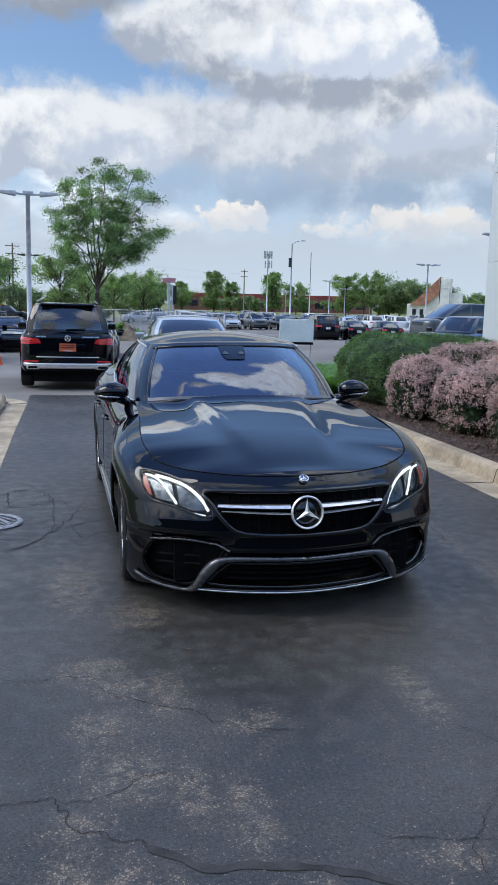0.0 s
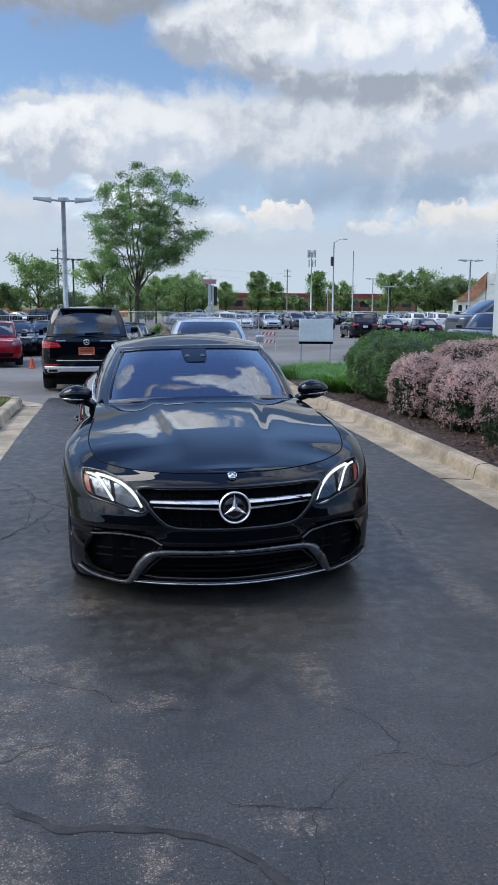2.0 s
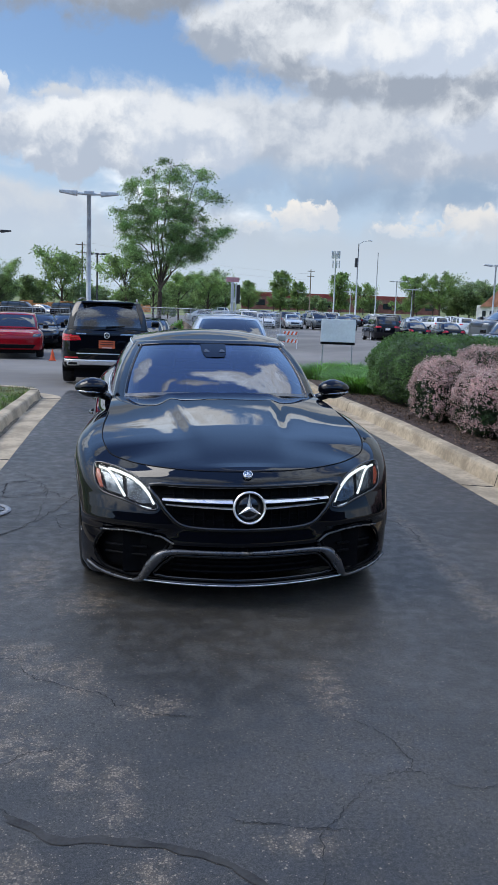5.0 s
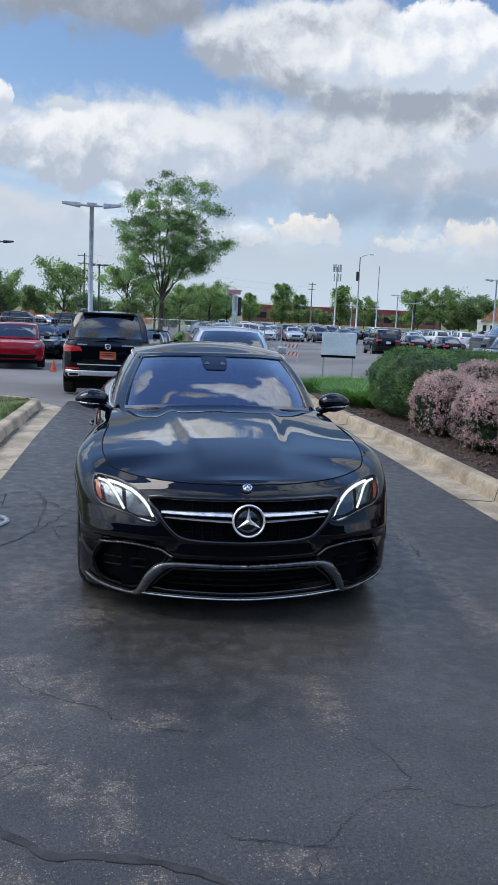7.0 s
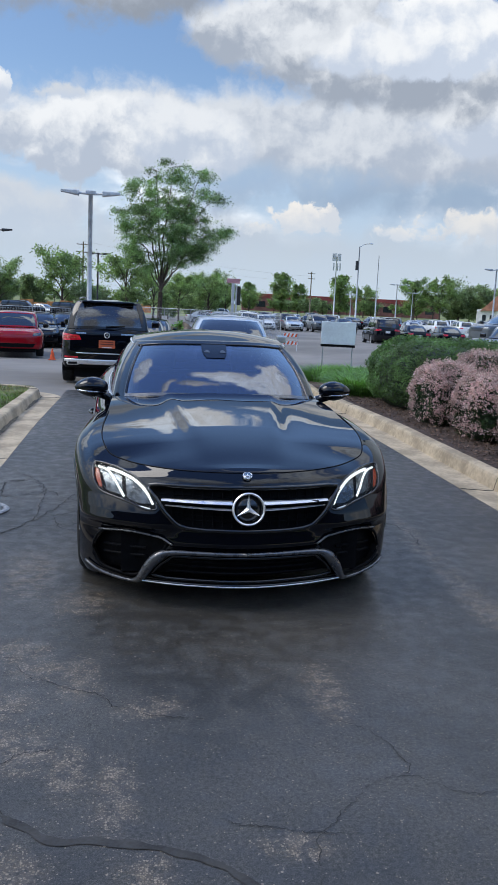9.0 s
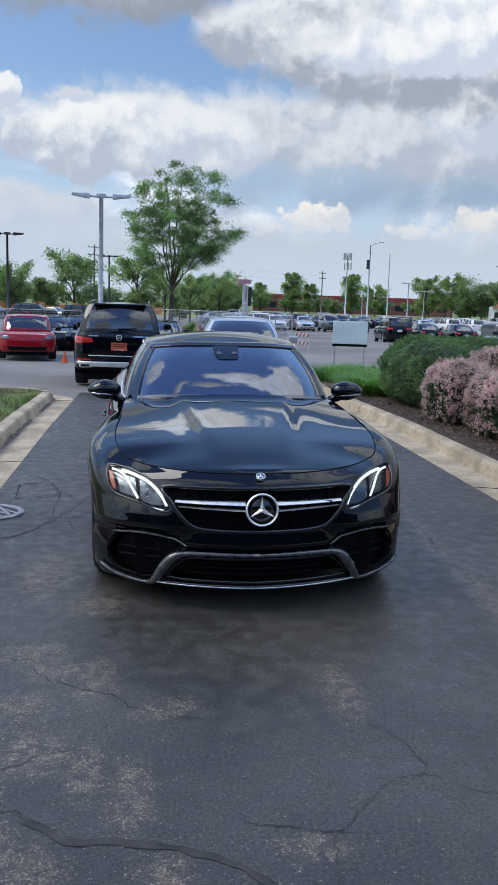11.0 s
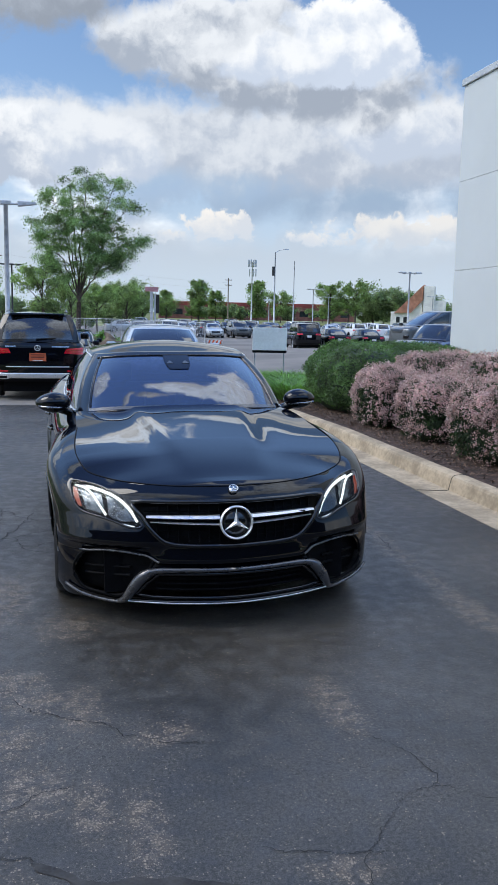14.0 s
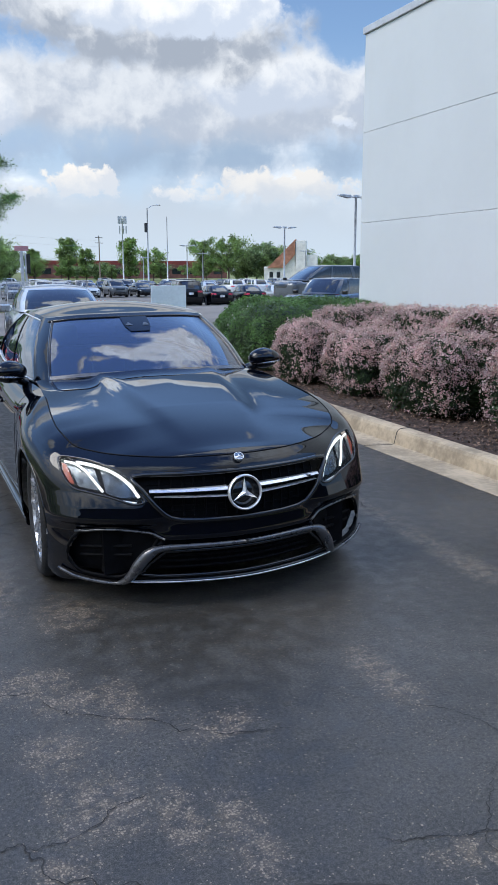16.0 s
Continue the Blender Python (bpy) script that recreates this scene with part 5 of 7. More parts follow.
def blade_clump(seed):
    """A clump of arching strap leaves."""
    rng = np.random.default_rng(seed)
    n = 620
    a = rng.uniform(0, 2 * np.pi, n)
    L = rng.uniform(0.26, 0.46, n)
    r0 = rng.uniform(0, 0.34, n)
    V, F = [], []
    for k in range(n):
        d = np.array([math.cos(a[k]), math.sin(a[k]), 0])
        side = np.array([-d[1], d[0], 0]) * 0.009
        o = d * r0[k]
        lean = rng.uniform(0.7, 1.15)
        for s in (0, 0.35, 0.7, 1.0):
            q = o + d * L[k] * lean * s ** 1.5 + np.array([0, 0, L[k] * (s * 1.25 - 0.55 * lean * s * s * 1.3)])
            w = side * (1 - s * 0.85)
            V += [q - w, q + w]
        b = k * 8
        F += [(b, b + 1, b + 3, b + 2), (b + 2, b + 3, b + 5, b + 4), (b + 4, b + 5, b + 7, b + 6)]
    ob = fast_mesh("grass_clump", np.array(V), np.array(F), LEAF_LILY)
    return tagged(ob, "bright green clump of arching strap leaves", "plant", "strap-leaf clumps on the island")


BED_Z = 0.13
green_bush(1.40, 1.42, 1.16, 3).matrix_world = pose(6.05, 13.6, ground_z(13.5) + BED_Z)
front = [pink_bush(0.44, 0.48, 0.80, 11), pink_bush(0.47, 0.52, 0.76, 23), pink_bush(0.56, 0.60, 0.84, 37)]
front[0].matrix_world = pose(5.02, 11.25, BED_Z)
front[1].matrix_world = pose(5.18, 9.90, BED_Z)
front[2].matrix_world = pose(5.22, 8.22, BED_Z)
for k, x, y, rz, s in ((1, 5.38, 6.62, 130, 1.2), (2, 5.40, 4.9, 60, 1.05), (2, 6.10, 11.85, 200, 1.16), (2, 6.38, 10.35, 80, 1.18), (1, 6.42, 8.95, 300, 1.36), (0, 6.45, 7.2, 30, 1.36), (1, 6.4, 5.6, 220, 1.3)):
    copy_thing(front[k], pose(x, y, BED_Z, 0, 0, rz)).scale = (s, s, s)
clump = blade_clump(4)
clump.matrix_world = pose(4.75, 15.6, BED_Z - 0.05)
rng = np.random.default_rng(8)
for k in range(64):
    x, y = rng.uniform(4.85, 8.2), rng.uniform(15.4, 21.5)
    if x > 4.7 + (y - 14.5) * 0.9:
        x = 4.85 + rng.uniform(0, 1) * (y - 14.8) * 0.8
    s = rng.uniform(0.95, 1.4)
    copy_thing(clump, pose(x, y, ground_z(y) + BED_Z - 0.02, 0, 0, rng.uniform(0, 360))).scale = (s, s, s)

# lawn blades and bark chips
rng = np.random.default_rng(2)
n = 16000
P = np.stack([-1.2 - 3.2 * rng.uniform(0, 1, n) ** 1.4, rng.uniform(5.5, 15.2, n), np.zeros(n)], 1)
h = rng.uniform(0.03, 0.07, n)
a = rng.uniform(0, 2 * np.pi, n)
w = np.stack([np.cos(a), np.sin(a), np.zeros(n)], 1) * 0.005
tip = P + np.stack([rng.normal(0, 0.02, n), rng.normal(0, 0.02, n), h], 1)
gz = np.array([ground_z(y) for y in P[:, 1]])[:, None] * np.array([0, 0, 1.0]) + np.array([0, 0, 0.115])
V = np.stack([P - w, P + w, tip], 1) + gz[:, None]
pick = np.array([noise.noise((p[0] * 0.8, p[1] * 0.8, 0)) for p in P]) + rng.normal(0, 0.25, n) > 0.05
for sel, mat, lab in ((pick, GRASS_DRY, "dry straw-coloured grass blades"), (~pick, GRASS, "short green grass blades")):
    v = V[sel].reshape(-1, 3)
    tagged(fast_mesh("grass", v, np.arange(len(v)).reshape(-1, 3), mat), lab, "grass", kind="stuff")
n = 9000
P = np.stack([rng.uniform(4.36, 5.6, n), rng.uniform(4.5, 16.0, n), np.full(n, BED_Z + 0.02)], 1)
P[:, 2] += [ground_z(y) for y in P[:, 1]]
v, f = leaves(P, np.tile((0, 0, 1.0), (n, 1)), 0.038, rng, 0.4, 0.45)
tagged(fast_mesh("bark_chips", v, f, material("bark_chip", (0.13, 0.085, 0.06), 0.9, 0, 0.3, 5, island=0.6)), "loose brown bark chips on the bed", "mulch", kind="stuff")


def grow_tree(name, height, spread, trunk, seed, leaf_mat, leaf_size, n_leaf, label, lean=0.0, clear=0.22, limbs=9, wisp=0.5):
    """Trunk, rising limbs with side shoots, and leaves in loose sprays round the shoots."""
    rng = np.random.default_rng(seed)
    root = new(name)
    wood, tips = [], []
    n = 9
    base = np.array([[lean * height * (s ** 2) + 0.10 * trunk * math.sin(5 * s), 0.1 * trunk * math.cos(4 * s), height * 0.80 * s] for s in np.linspace(0, 1, n)])
    wood.append(tube(base, trunk * np.linspace(1.15, 0.16, n) * 0.5, 9))
    for k in range(limbs):
        s = clear + (0.95 - clear) * (k + 0.5 * rng.uniform()) / limbs
        o = base[0] + (base[-1] - base[0]) * s
        o[0] = lean * height * s ** 2
        a = k * 2.4 + rng.normal(0, 0.3)
        ln = spread * (0.40 + 0.62 * math.sin(math.pi * min(1, 0.05 + s * 0.95))) * rng.uniform(0.8, 1.1)
        rise = ln * rng.uniform(0.75, 1.2) * (0.85 + 0.5 * s)
        pts = np.array([o + np.array([math.cos(a) * ln * q, math.sin(a) * ln * q, rise * q ** 0.8 - 0.12 * ln * q ** 3]) + rng.normal(0, 0.04 * ln, 3) * q for q in np.linspace(0, 1, 7)])
        wood.append(tube(pts, trunk * 0.26 * (1.15 - s * 0.5) * np.linspace(1, 0.14, 7), 6))
        for j in range(11):
            q = rng.uniform(0.24, 1.0)
            i = min(5, int(q * 6))
            b = pts[i] + (pts[i + 1] - pts[i]) * (q * 6 - i if i < 6 else 0)
            g = a + rng.normal(0, 0.95)
            l2 = ln * rng.uniform(0.22, 0.48)
            e = b + np.array([math.cos(g) * l2, math.sin(g) * l2, l2 * rng.uniform(-0.05, 0.85)])
            mid = (b + e) / 2 + rng.normal(0, 0.05 * l2, 3)
            wood.append(tube([b, mid, e], trunk * 0.055 * np.array([1, 0.7, 0.3]), 4))
            tips += [(b * 0.35 + e * 0.65, l2), (e, l2), (mid, l2 * 0.8)]
    mesh_object("trunk", *joined(*wood), BARK, root)
    C = np.array([t[0] for t in tips])
    S = np.array([t[1] for t in tips])
    w = rng.dirichlet(np.ones(len(C)) * 2.0)
    idx = rng.choice(len(C), n_leaf, p=w)
    off = rng.normal(0, 1, (n_leaf, 3))
    off *= (rng.uniform(0, 1, n_leaf) ** 0.5 * 1.75 * S[idx] * wisp / np.linalg.norm(off, axis=1))[:, None] * np.array([1, 1, 0.8])
    P = C[idx] + off
    P[:, 2] = np.maximum(P[:, 2], height * clear * 0.75)
    N = off / (np.linalg.norm(off, axis=1)[:, None] + 1e-9) * 0.4 + np.array([0, 0, 0.5])
    fast_mesh("crown", *leaves(P, N, leaf_size, rng, 0.6, 0.9), leaf_mat, root, "loose crown of small leaves")
    return tagged(root, label, "tree")


def vase_tree():
    """A tall tree whose short trunk forks into rising leaders; the leaves hang along fine drooping twigs, with gaps between the sprays."""
    rng = np.random.default_rng(21)
    root = new("tree")
    fork = np.array([0.1, 0.0, 3.0])
    wood = [tube([(0, 0, 0), (0.03, 0, 0.6), (0.06, 0.02, 1.5), tuple(fork)], (0.30, 0.22, 0.195, 0.18), 10)]
    P, D = [], []
    for x, y, h, r in ((-2.9, 0.4, 9.2, 0.075), (-2.0, -1.0, 11.2, 0.09), (-0.5, 0.9, 12.4, 0.11), (0.8, -0.4, 12.9, 0.12), (3.1, 0.3, 12.2, 0.10), (3.9, -0.9, 10.4, 0.09), (4.9, 0.7, 8.0, 0.08),
                       (1.6, 2.6, 10.4, 0.09), (-1.0, -2.6, 9.0, 0.08), (3.2, -2.2, 7.4, 0.07), (-2.4, 1.8, 6.6, 0.06), (1.2, -1.6, 8.0, 0.07)):
        top = np.array([x, y, h * 1.07 - 0.6])
        pts = np.array([fork + (top - fork) * np.array([s ** 1.35, s ** 1.35, s]) + rng.normal(0, 0.10, 3) * s * (1 - s) * 4 for s in np.linspace(0, 1, 11)])
        wood.append(tube(pts, r * np.linspace(0.9, 0.12, 11), 6))
        a0 = math.atan2(y, x)
        for j in range(26):
            s = 1.0 - 0.60 * rng.uniform() ** 1.4
            i = min(9, int(s * 10))
            b = pts[i] + (pts[i + 1] - pts[i]) * (s * 10 - i)
            a = a0 + rng.normal(0, 1.1) if j % 3 else rng.uniform(0, 2 * np.pi)
            ln = rng.uniform(0.7, 1.9) * (1.25 - 0.55 * s)
            out = np.array([math.cos(a), math.sin(a), 0])
            tw = np.array([b + out * ln * q + np.array([0, 0, ln * (0.75 * q - 0.62 * q * q)]) for q in (0, 0.35, 0.7, 1.0)])
            wood.append(tube(tw, 0.026 * np.array([1, 0.8, 0.55, 0.2]), 4))
            for m in range(6):
                q = rng.uniform(0.25, 1.0)
                k = min(2, int(q * 3))
                c = tw[k] + (tw[k + 1] - tw[k]) * (q * 3 - k)
                g = a + rng.normal(0, 0.9)
                l2 = rng.uniform(0.35, 0.85)
                o2 = np.array([math.cos(g), math.sin(g), 0])
                n = int(rng.integers(24, 46))
                f = rng.uniform(0.05, 1.0, n)[:, None]
                P.append(c + o2 * l2 * f + np.array([0, 0, 1.0]) * l2 * (0.35 * f - 0.70 * f * f) + rng.normal(0, 0.165, (n, 3)))
                D.append(np.tile(o2 * 0.2 + np.array([0, 0, 0.9]), (n, 1)))
    mesh_object("trunk", *joined(*wood), BARK, root)
    P, D = np.concatenate(P), np.concatenate(D)
    keep = P[:, 2] > 4.3 + 0.5 * np.sin(P[:, 0] * 3.1) + 0.4 * np.sin(P[:, 1] * 2.3)
    D, P = D[keep], P[keep]
    fast_mesh("crown", *leaves(P, D, 0.155, rng, 0.40, 0.75), TREE_LEAF, root, "loose crown of drooping leaf sprays")
    return tagged(root, "tall airy green tree with an open crown, on a verge", "tree")


vase_tree().matrix_world = pose(2.35, 70, ground_z(70))
mid = grow_tree("tree", 8.6, 2.9, 0.34, 5, TREE_LEAF_LIGHT, 0.25, 8000, "round young light green tree behind the car park", 0, 0.20, 12, 0.58)
mid.matrix_world = pose(-0.6, 92, ground_z(92))
mid.scale = (0.82, 0.82, 0.82)
oak = grow_tree("tree", 9.0, 3.6, 0.4, 9, TREE_LEAF_LIGHT, 0.32, 7500, "spreading green tree at the far verge", 0, 0.20, 12, 0.60)
oak.matrix_world = pose(-10.6, 130, ground_z(130))
thick = grow_tree("tree", 7.5, 3.4, 0.4, 14, TREE_LEAF_DEEP, 0.42, 10500, "dense dark green tree in the far row", 0, 0.03, 12, 0.75)
thick.matrix_world = pose(-15.2, 134, ground_z(134))
thick.scale = (0.62, 0.62, 0.62)
poplar = grow_tree("tree", 10.0, 1.7, 0.3, 31, TREE_LEAF_LIGHT, 0.34, 9000, "slim pale green tree in the far row", 0, 0.06, 16, 1.0)
poplar.matrix_world = pose(33, 250, ground_z(250))
for src, x, y, s, rz in ((mid, 2.4, 97, 0.72, 70), (mid, 5.6, 104, 0.66, 160), (thick, -6.6, 128, 0.50, 250), (thick, 4.8, 118, 0.45, 10), (thick, 7.8, 112, 0.42, 80), (thick, -4.6, 132, 0.42, 50),
                         (oak, 9.5, 108, 0.62, 30), (oak, 12.0, 140, 0.8, 120), (oak, -19.5, 128, 0.8, 200), (oak, -25.0, 132, 0.9, 10), (thick, -21.5, 140, 0.7, 300),
                         (poplar, 46, 240, 1.0, 60)):
    copy_thing(src, pose(x, y, ground_z(y), 0, 0, rz)).scale = (s, s, s)
rng = np.random.default_rng(77)
for k in range(58):
    f = k / 57
    an = radians(-14 + 50 * f + rng.normal(0, 0.4))
    d = rng.uniform(225, 285)
    src = (thick, oak, thick, mid, oak, thick)[int(rng.integers(0, 6))]
    s = rng.uniform(0.75, 1.2) * (0.46 if 0.44 < f < 0.66 else 0.55 if f < 0.3 else 0.85)
    copy_thing(src, pose(d * math.sin(an), d * math.cos(an), ground_z(d), 0, 0, rng.uniform(0, 360))).scale = (s * 1.25, s * 1.25, s)
for src, an, d, s in ((poplar, 9.7, 236, 1.3), (oak, 15.2, 232, 0.9), (poplar, 13.6, 245, 1.35), (mid, 18.5, 228, 1.25), (oak, 20.2, 226, 1.2), (thick, 21.4, 238, 1.1), (thick, 23.0, 236, 1.15)):
    a = radians(an)
    copy_thing(src, pose(d * math.sin(a), d * math.cos(a), ground_z(d), 0, 0, an * 40)).scale = (s, s, s)

def soil_mound():
    """A heap of brown soil with weeds growing over it."""
    rng = np.random.default_rng(5)
    V, F, R, A = [], [], 12, 36
    for i in range(R + 1):
        for k in range(A):
            a, r = 2 * math.pi * k / A, i / R
            x, y = 1.9 * r * math.cos(a), 1.4 * r * math.sin(a)
            V.append((x, y, 1.0 * (1 - r * r) ** 1.3 * (0.85 + 0.5 * noise.noise((x * 1.4, y * 1.4, 3.0))) + 0.05 * noise.noise((x * 6, y * 6, 1.0)) - 0.04))
    F = [(i * A + k, i * A + (k + 1) % A, (i + 1) * A + (k + 1) % A, (i + 1) * A + k) for i in range(R) for k in range(A)]
    root = new("soil_mound")
    mesh_object("mound_body", V, F, material("loose_soil", (0.17, 0.125, 0.085), 0.95, 0, 0.3, 2.0, 0.03, 20), root)
    P = np.array(V)[rng.integers(0, len(V), 2600)] + rng.normal(0, 0.11, (2600, 3)) * (1, 1, 0.4)
    P = P[np.array([noise.noise((p[0] * 1.3, p[1] * 1.3, 9.0)) for p in P]) > -0.12]
    fast_mesh("weeds", *leaves(P + (0, 0, 0.05), np.tile((0, 0, 1.0), (len(P), 1)), 0.11, rng, 0.5, 0.9), LEAF_LILY, root, "patchy green weeds")
    return tagged(root, "heap of brown soil overgrown with weeds", "soil mound")


soil_mound().matrix_world = pose(3.3, 52, ground_z(52))

# ---- other vehicles ----
def scaled_ring(w, L, h_bottom, belt, nose=0.765, tail=1.05, flat_tail=False):
    """A plain car's outline from a few sizes: half width, length, sill, waist height, nose and tail heights."""
    b = belt
    return [
        (0.00, 0.00, h_bottom + 0.04, nose - 0.18, nose, 0.12), (w * 0.5, 0.05, h_bottom + 0.04, nose - 0.17, nose + 0.01, 0.13), (w * 0.83, 0.22, h_bottom + 0.02, nose - 0.12, nose + 0.03, 0.16),
        (w * 0.97, 0.60, h_bottom, nose - 0.05, nose + 0.09, 0.18), (w, 0.95, h_bottom, b - 0.19, b - 0.07, 0.19), (w * 0.99, 1.55, h_bottom, b - 0.15, b - 0.01, 0.16), (w * 0.985, L * 0.5, h_bottom, b - 0.13, b, 0.11),
        (w, L * 0.76, h_bottom, b - 0.11, b + 0.03, 0.13 if flat_tail else 0.18), (w * 0.97, L - 0.5, h_bottom + 0.03, b - 0.10, b + 0.05, 0.10 if flat_tail else 0.2),
        (w * 0.86, L - 0.15, h_bottom + 0.05, tail - 0.17, tail, 0.06 if flat_tail else 0.14), (w * 0.55, L - 0.03, h_bottom + 0.05, tail - 0.17, tail, 0.05 if flat_tail else 0.12), (0, L, h_bottom + 0.05, tail - 0.17, tail, 0.05 if flat_tail else 0.12)]


def plain_car(name, kind, paint_m, hi=False, label="", rim=None, w=0.93, L=4.8, H=1.46, group="", screen=1.30, rake=0.0):
    suv = kind == "suv"
    hb = 0.33 if suv and hi and 1.75 < H < 2 else 0.26 if suv else 0.20
    belt = H * 0.63 if suv else H * 0.655
    nose = belt - (0.10 if suv else 0.20)
    ring = scaled_ring(w, L, hb, belt, nose, belt + (0.02 if suv else 0.07), suv)
    if suv:
        ye, yr = L - 0.12, L - 0.42
    else:
        ye, yr = L - 0.62, L - 1.32
    ws = screen
    base = [(0, ws, belt + 0.02), (w * 0.5, ws + 0.04, belt + 0.015), (w * 0.76, ws + 0.2, belt), (w * 0.84, ws + 0.6, belt), (w * 0.87, L * 0.5, belt), (w * 0.86, L * 0.68, belt + 0.02), (w * (0.86 if suv else 0.80), ye - 0.45, belt + 0.03), (w * (0.80 if suv else 0.68), ye - 0.13, belt + 0.04), (w * 0.4, ye - 0.02, belt + 0.05), (0, ye, belt + 0.05)]
    rz = H - 0.06
    rf = ws + rake if rake else ws + (0.62 if suv else 0.75)
    big = suv and hi and 1.75 < H < 2
    wide = 1.02 if big else 1.12 if suv else 1.0
    roof = [(0, rf, rz - 0.01), (w * 0.38, rf + 0.03, rz - 0.015), (w * 0.60 * wide, rf + 0.13, rz - 0.03), (w * 0.655 * wide, rf + 0.4, rz - 0.015), (w * 0.665 * wide, L * 0.52, rz), (w * 0.66 * wide, L * 0.64, rz), (w * (0.675 if big else 0.74 if suv else 0.60), yr - 0.28, rz - 0.01), (w * (0.63 if big else 0.70 if suv else 0.54), yr - 0.10, rz - 0.02), (w * 0.3, yr - 0.02, rz - 0.01), (0, yr, rz - 0.01)]
    centre = [(0.1, nose), (0.5, nose + 0.10), (1.1, belt), (1.6, belt + 0.02), (L * 0.6, belt + 0.02), (L - 0.6, belt + 0.08), (L, belt + 0.06)]
    ax, wh = (0.92, L - 1.08), (0.37 if suv else 0.335, 0.25)
    glass = [("windscreen", 0.0, 1.8), ("side_window", 2.4, 3.9), ("side_window", 4.05, 5.4)] + ([("side_window", 5.55, 6.5)] if suv else []) + [("rear_window", 7.25 if big else 7.5, 9.0)]
    car = CarBody(name, ring, base, roof, centre, (paint_m, GLASS_DARK), ax, wh, (ws + 0.05, ye - 0.1), hi=hi, crown=0.035 if suv else 0.06, glass_u=glass, belt_t=0.08, gap=0.04, rim=rim or RIM_SILVER, spokes=7 if not hi else 10)
    car.arch_lips(ax, wh, 0.04, paint_m if not suv else MATT_BLACK, 0.014)
    n, sh = car.sh.n, car.sh
    st = 0.03 if hi else 0.08
    # lamps, grille, plates and door mirrors
    skin_piece(car, "headlamp", [(w * 0.58, nose - 0.14), (w * 0.86, nose - 0.12), (w * 0.89, nose - 0.02), (w * 0.62, nose - 0.05)], 2.0, 0.004, LAMP_WHITE, 0, "clear headlamp", st)
    gm = [(-w * 0.5, nose - 0.08), (w * 0.5, nose - 0.08), (w * 0.42, nose - 0.26), (-w * 0.42, nose - 0.26)]
    if name != "electric_car":
        part("grille", skin_patch(sh, gm, 1.0, 0.004, 0, st), GLOSS_BLACK, car.root)
    part("lower_intake", skin_patch(sh, [(-w * 0.7, hb + 0.22), (w * 0.7, hb + 0.22), (w * 0.6, hb + 0.09), (-w * 0.6, hb + 0.09)], 1.0, 0.004, 0, st), MATT_BLACK, car.root)
    if not suv or not hi:
        skin_piece(car, "tail_lamp", [(w * 0.45, belt - 0.13), (w * 0.90, belt - 0.16), (w * 0.92, belt - 0.04), (w * 0.48, belt - 0.03)], n - 1.5, 0.004, TAIL_RED, 0, "red tail lamp", st)
        bm = skin_patch(sh, [(-0.16, belt - 0.30), (0.16, belt - 0.30), (0.16, belt - 0.15), (-0.16, belt - 0.15)], n - 0.6, 0.008, 0, st)
        part("number_plate", bm, BARS_WHITE, car.root)
        bm = skin_patch(sh, [(-w * 0.7, hb + 0.18), (w * 0.7, hb + 0.18), (w * 0.66, hb + 0.06), (-w * 0.66, hb + 0.06)], n - 0.6, 0.004, 0, st)
        part("rear_skirt", bm, MATT_BLACK, car.root)
    for s in (1, -1):
        bm = box_bm(s * w - 0.02, ws + 0.24, belt + 0.0, s * w + s * 0.18, ws + 0.38, belt + 0.15, 0.035) if s > 0 else box_bm(s * w - 0.18, ws + 0.24, belt, s * w + 0.02, ws + 0.38, belt + 0.15, 0.035)
        part("door_mirror", bm, paint_m if not suv else GLOSS_BLACK, car.root)
    tagged(car.root, label, "car", group)
    return car


FLIP = lambda x, y, a=0.0: pose(x, y, ground_z(y, x), 0, 0, a)


